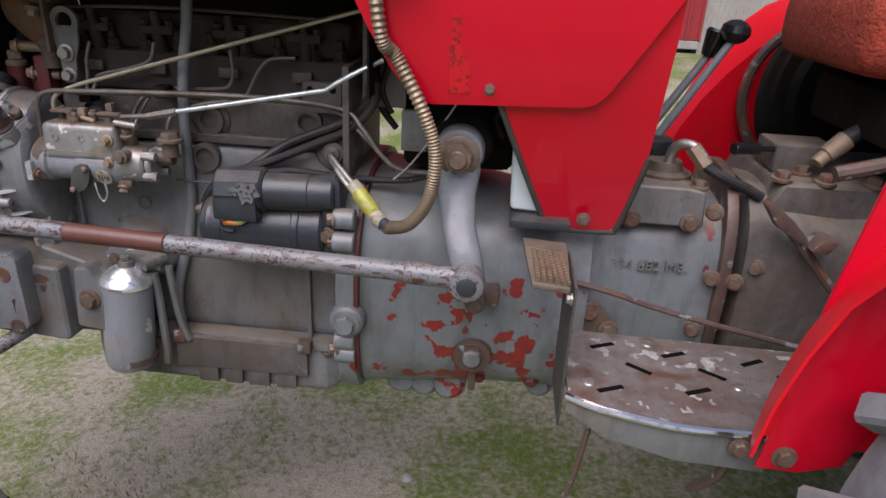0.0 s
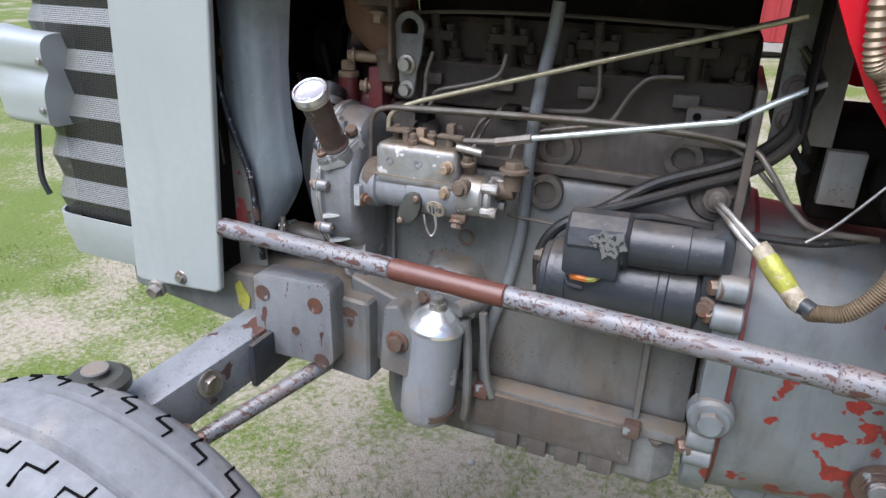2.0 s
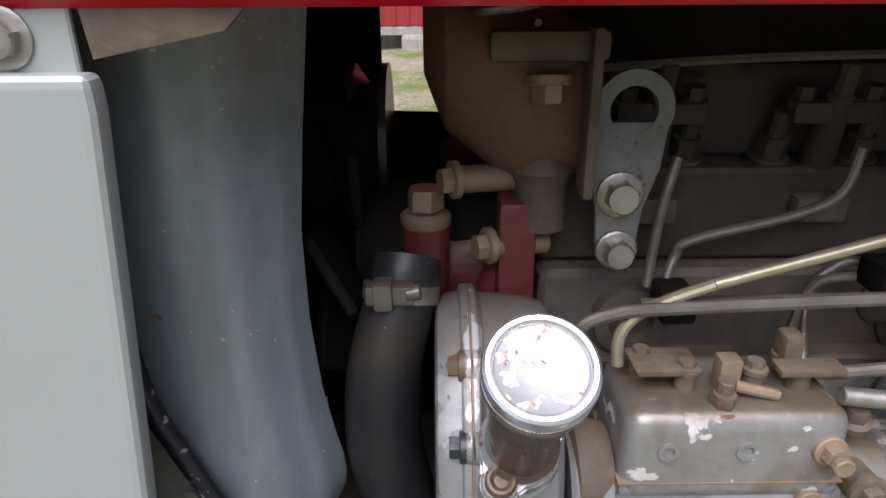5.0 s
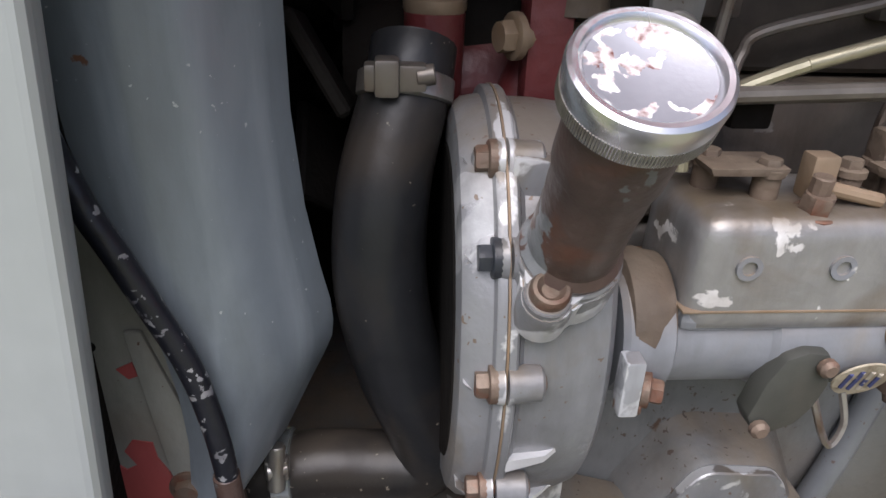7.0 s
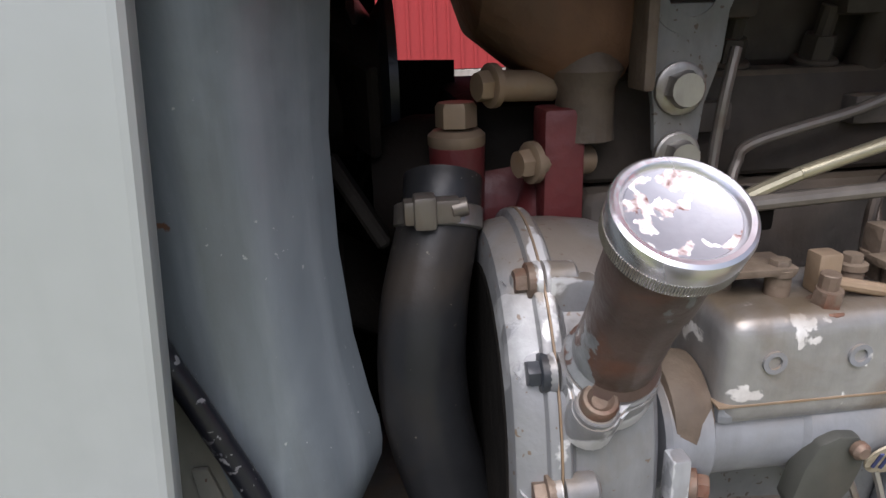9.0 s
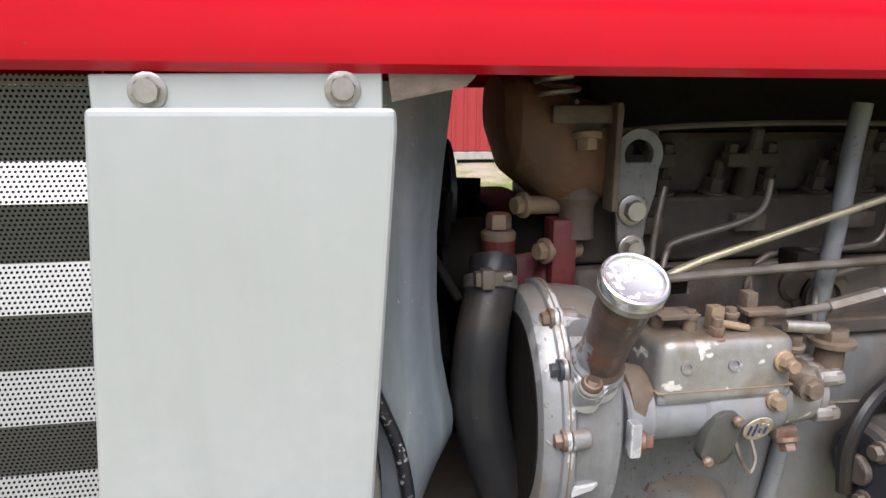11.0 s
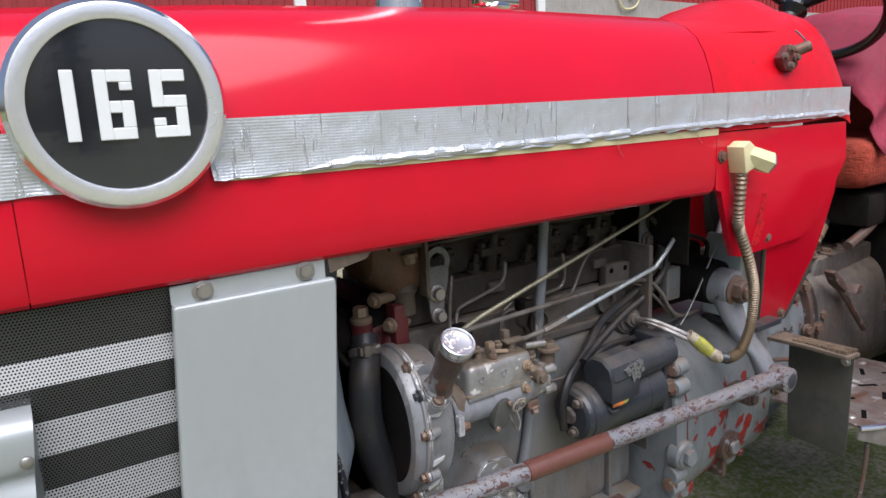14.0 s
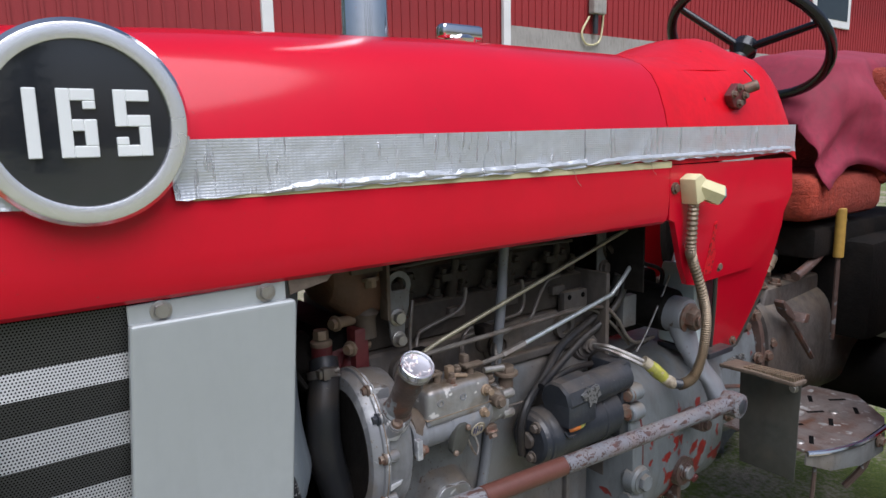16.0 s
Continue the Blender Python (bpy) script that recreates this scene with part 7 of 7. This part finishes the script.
seat = T("seat", bevel(box(1.48, 1.95, 0.08, 0.46, 0.97, 1.1), 0.05, 4), "fur", "tractor seat with orange fleece cover")
part("seat_back", bevel(box(1.88, 2.0, 0.06, 0.48, 1.05, 1.4), 0.05, 4), "fur", seat)
part("seat_post", rod((1.7, YC, 0.78), (1.7, YC, 0.98), 0.03), "oily_shade", seat)
# Axle coloured near-black for the dim space under the seat.
T("rear_axle", rod((1.98, -0.2, 0.45), (1.98, 2 * YC + 0.2, 0.45), 0.11, seg=32), "oily_shade", "dark rear axle housing")
# Added filler boxes; the shade under the seat is put into their colour.
T("seat_filler", join(box(1.56, 2.3, 0.1, 0.42, 0.86, 0.95, 0.02), box(1.75, 2.3, 0.02, 0.5, 0.6, 0.9, 0.03)), "oily_shade", "near-black filler boxes added under the seat to darken it")
T("linkage_bar", tube([(1.5, 0.12, 0.82), (1.62, 0.12, 0.86), (1.8, 0.13, 0.95)], 0.013, 10), "rusty", "rusty linkage bar")
T("lift_handle", join(tube([(1.66, 0.08, 0.62), (1.66, 0.08, 0.95)], 0.007, 8, curved=False)), "rusty", "thin lever with yellow grip")
T("lever_grip", rod((1.66, 0.08, 0.86), (1.66, 0.08, 1.0), 0.014), "wood", "yellow lever grip")

# ---- things on the tractor ----
def seat_cloth():
    bm = B()
    nu, nv = 40, 26
    rows = []
    for i in range(nu + 1):
        u = i / nu
        row = []
        for j in range(nv + 1):
            v = j / nv
            x = 1.52 + 0.75 * u
            fold = 0.02 * math.sin(7 * u + 5 * v) + 0.035 * noise.noise((x * 4, v * 5, 0)) + 0.012 * noise.noise((x * 14, v * 12, 3))
            if v < 0.5:
                q = v / 0.5
                y = 0.06 + 0.08 * q ** 2 + fold
                z = 1.06 + 0.05 * math.sin(6 * u) + (0.35 - 0.05 * math.sin(6 * u)) * q
            else:
                q = (v - 0.5) / 0.5
                y = 0.14 + 0.4 * q + fold * (1 - q)
                z = 1.41 + 0.03 * math.sin(3.14 * q) + 0.5 * fold
            lo_end = max(0.0, 0.18 - u) / 0.18
            z -= 0.2 * lo_end * max(0.0, z - 1.1) / 0.35
            z += 0.04 * u
            row.append(bm.verts.new((x, y, z)))
        rows.append(row)
    for a, b in zip(rows, rows[1:]):
        for j in range(nv):
            bm.faces.new((a[j], a[j + 1], b[j + 1], b[j]))
    bmesh.ops.recalc_face_normals(bm, faces=bm.faces)
    bmesh.ops.solidify(bm, geom=bm.faces[:], thickness=0.004)
    ob = part("seat_cloth", bm, "cloth", smooth=0)
    ob.data.shade_smooth()
    tagged(ob, "burgundy cloth sheet draped over the tractor seat", "cloth")


seat_cloth()


# ---- barn ----
def build_barn():
    barn = thing("barn", "long red board barn with white trim on a concrete footing", "barn", (8.0, 8.5, 0.0))
    Y = 8.0

    def boards(host, x0, x1, z0, z1, y):
        one = join(box(-0.076, 0.076, 0, 0.03, 0, 1), box(0.064, 0.096, -0.02, 0, 0, 1))
        first = None
        for i in range(int((x1 - x0) / 0.16)):
            if first is None:
                first = ob = part("board", one, "barn_red", host, smooth=0)
            else:
                ob = new("board", first.data)
                ob.parent = host
            ob.matrix_basis = Matrix.Translation((x0 + 0.08 + i * 0.16, y, z0)) @ Matrix.Diagonal((1, 1, z1 - z0, 1))

    def P(name, bm, m, label=""):
        return part(name, bm, m, barn, label, smooth=0)

    for x in (3.25, 7.5):
        P("door_trim", box(x, x + 0.16, Y - 0.05, Y + 0.02, 1.0, 5.2, 0.01), "white_paint")
    P("corner_board", box(-2.44, -2.28, Y - 0.05, Y + 0.1, 0.46, 5.2, 0.01), "white_paint")
    P("side_wall", box(-2.38, -2.33, Y + 0.02, Y + 8, 0.46, 5.2), "barn_red")
    wall = P("wall", box(-2.33, 26, Y + 0.06, Y + 0.2, 0.3, 6.2), "barn_red", "red vertical board cladding")
    boards(wall, -2.3, 3.3, 0.4, 5.2, Y)
    P("sill_beam", box(-2.3, 3.3, Y - 0.01, Y + 0.2, 0.29, 0.39, 0.01), "concrete")
    boards(wall, 7.65, 26.0, 3.1, 6.2, Y)
    door = P("barn_door", box(3.4, 7.5, Y + 0.036, Y + 0.055, 1.2, 5.2), "barn_red", "wide red board doors")
    boards(door, 3.4, 7.5, 1.2, 5.2, Y + 0.005)
    P("footing", box(-2.2, 3.3, Y + 0.25, Y + 0.4, -0.3, 0.3), "concrete")
    P("footing", box(7.6, 26, Y - 0.03, Y + 0.035, -0.3, 3.1), "concrete")
    P("footing", box(3.3, 7.6, Y - 0.0, Y + 0.035, -0.3, 1.2), "concrete")
    for x in (-2.4, -1.6, -0.3, 1.2):
        P("corner_stone", bevel(box(x, x + 0.4, Y - 0.06, Y + 0.3, -0.3, 0.3), 0.05), "concrete")
    roof = box(-2.9, 26.5, Y - 0.6, Y + 4.5, 6.2, 6.3)
    P("roof", roof, "roof")
    win = P("window", box(18.3, 20.5, Y - 0.06, Y, 4.0, 5.2, 0.02), "white_paint", "white-framed window")
    part("pane", box(18.5, 20.3, Y - 0.07, Y - 0.055, 4.2, 5.05), "glass", win, smooth=0)
    lampb = P("wall_lamp", bevel(box(9.6, 9.95, Y - 0.2, Y - 0.05, 3.45, 3.85), 0.03), "concrete", "grey outdoor floodlight on the wall")
    part("lamp_arm", rod((9.75, Y - 0.1, 3.45), (9.75, Y - 0.1, 3.1), 0.05), "black", lampb)
    part("lamp_cable", tube([(9.6, Y - 0.08, 3.4), (9.4, Y - 0.08, 3.1), (9.55, Y - 0.08, 2.9), (9.9, Y - 0.08, 3.0), (10.0, Y - 0.08, 3.5)], 0.02, 6), "cream", lampb)
    P("downpipe", rod((-4.6, Y - 0.5, 0.2), (-4.75, Y - 0.5, 6), 0.06), "white_paint")


build_barn()


# ---- trees and grass ----
def leaf_mesh(points, size, rng):
    bm = B()
    for p in points:
        n = Vector((rng.gauss(0, 1), rng.gauss(0, 1), rng.gauss(0, 1))).normalized()
        u = n.orthogonal().normalized()
        w = n.cross(u)
        s = size * rng.uniform(0.6, 1.4)
        bm.faces.new([bm.verts.new(Vector(p) + u * a * s + w * b * s) for a, b in ((-1, 0), (0, -0.5), (1, 0), (0, 0.5))])
    return bm


def tree(x, y, h, conifer, seed):
    rng = random.Random(seed)
    z0 = ground_z(x, y) - 0.1
    t = thing("spruce_tree" if conifer else "birch_tree", "tall dark green spruce at the yard's edge" if conifer else "light green leafy tree at the yard's edge", "tree", (x, y, z0), group="trees behind the yard")
    part("trunk", rod((x, y, z0), (x, y, z0 + h * 0.95), h * 0.02, h * 0.004, 10), "bark", t)
    pts, limbs = [], []
    if conifer:
        for k in range(26):
            f = k / 26
            zz_ = z0 + h * (0.06 + 0.92 * f)
            for m in range(9):
                a = rng.uniform(0, 6.28)
                ln = h * 0.2 * (1 - f) * rng.uniform(0.7, 1.1) + 0.1
                limbs.append(rod((x, y, zz_), (x + ln * math.cos(a), y + ln * math.sin(a), zz_ - 0.25 * ln), 0.02, 0.008, 4))
                for q in range(14):
                    s = rng.uniform(0.15, 1)
                    pts.append((x + ln * s * math.cos(a) + rng.gauss(0, 0.1), y + ln * s * math.sin(a) + rng.gauss(0, 0.1), zz_ - 0.3 * ln * s + rng.gauss(0, 0.1)))
    else:
        for k in range(46):
            a, e = rng.uniform(0, 6.28), rng.uniform(0.2, 1)
            ln = h * rng.uniform(0.12, 0.34)
            zb = z0 + h * rng.uniform(0.15, 0.75)
            tip = Vector((x + ln * math.cos(a), y + ln * math.sin(a), zb + ln * e))
            limbs.append(rod((x, y, zb), tip, 0.05, 0.015, 5))
            for q in range(60):
                pts.append(tip + Vector((rng.gauss(0, 0.4), rng.gauss(0, 0.4), rng.gauss(0, 0.35))))
    part("limb", join(*limbs), "bark", t)
    part("crown", leaf_mesh(pts, 0.13 if conifer else 0.12, rng), "leaf" if conifer else "leaf2", t, smooth=0)


for i, (x, y, h, c) in enumerate(((-9.5, 20, 9, 1), (-13, 22, 10, 1), (-11.0, 25, 11, 0), (-7.5, 24, 10, 0), (-16, 18, 9, 1), (-18, 24, 11, 0), (-14.5, 16, 7, 0), (-6.0, 27, 12, 0), (-21, 19, 10, 1), (-16, -40, 12, 1), (-9, -43, 14, 1), (-5.5, -41, 9, 1), (-2, -44, 13, 1), (4, -42, 11, 1), (-22, -42, 13, 1))):
    tree(x, y, h, c, 10 + i)


def bush_line():
    rng = random.Random(5)
    pts = []
    for k in range(9000):
        x = rng.uniform(-26, -4)
        pts.append((x, 15.5 + rng.gauss(0, 0.7) + 0.1 * x, rng.random() ** 1.6 * 1.7 + 0.1))
    ob = part("hedge", leaf_mesh(pts, 0.12, rng), "leaf2", smooth=0)
    tagged(ob, "low light green bushes along the yard's edge", "bushes", kind="stuff")


bush_line()


def grass():
    rng = random.Random(3)
    bm = B()
    n = 0
    while n < 26000:
        x, y = rng.uniform(-2.6, 2.4), rng.uniform(-0.75, 3.0)
        if noise.noise((x * 1.4, y * 1.4, 3.3)) + 0.5 * noise.noise((x * 6, y * 6, 1)) + (0.25 if x < 0 else 0) < 0.12:
            continue
        n += 1
        z = ground_z(x, y)
        h, a = rng.uniform(0.006, 0.022), rng.uniform(0, 6.28)
        w = 0.0016
        l = h * rng.uniform(0.2, 1.0)
        dx, dy = math.cos(a), math.sin(a)
        bm.faces.new((bm.verts.new((x - w * dy, y + w * dx, z - 0.001)), bm.verts.new((x + w * dy, y - w * dx, z - 0.001)), bm.verts.new((x + l * dx, y + l * dy, z + h))))
    ob = part("grass", bm, "grass", smooth=0)
    tagged(ob, "short sparse green grass blades on the sand", "grass", kind="stuff")


grass()


def stones():
    rng = random.Random(8)
    for k in range(14):
        x, y = rng.uniform(-1.2, 1.8), rng.uniform(-0.1, 1.6)
        r = rng.uniform(0.006, 0.02)
        bm = B()
        bmesh.ops.create_icosphere(bm, subdivisions=2, radius=r)
        for v in bm.verts:
            v.co *= 1 + 0.25 * noise.noise(v.co * 60 + Vector((k, 0, 0)))
            v.co.z *= 0.5
            v.co += Vector((x, y, ground_z(x, y) + r * 0.3))
        ob = part("stone", bm, "concrete")
        tagged(ob, "small pale stone lying on the sand", "stone", group="stones on the yard")


stones()
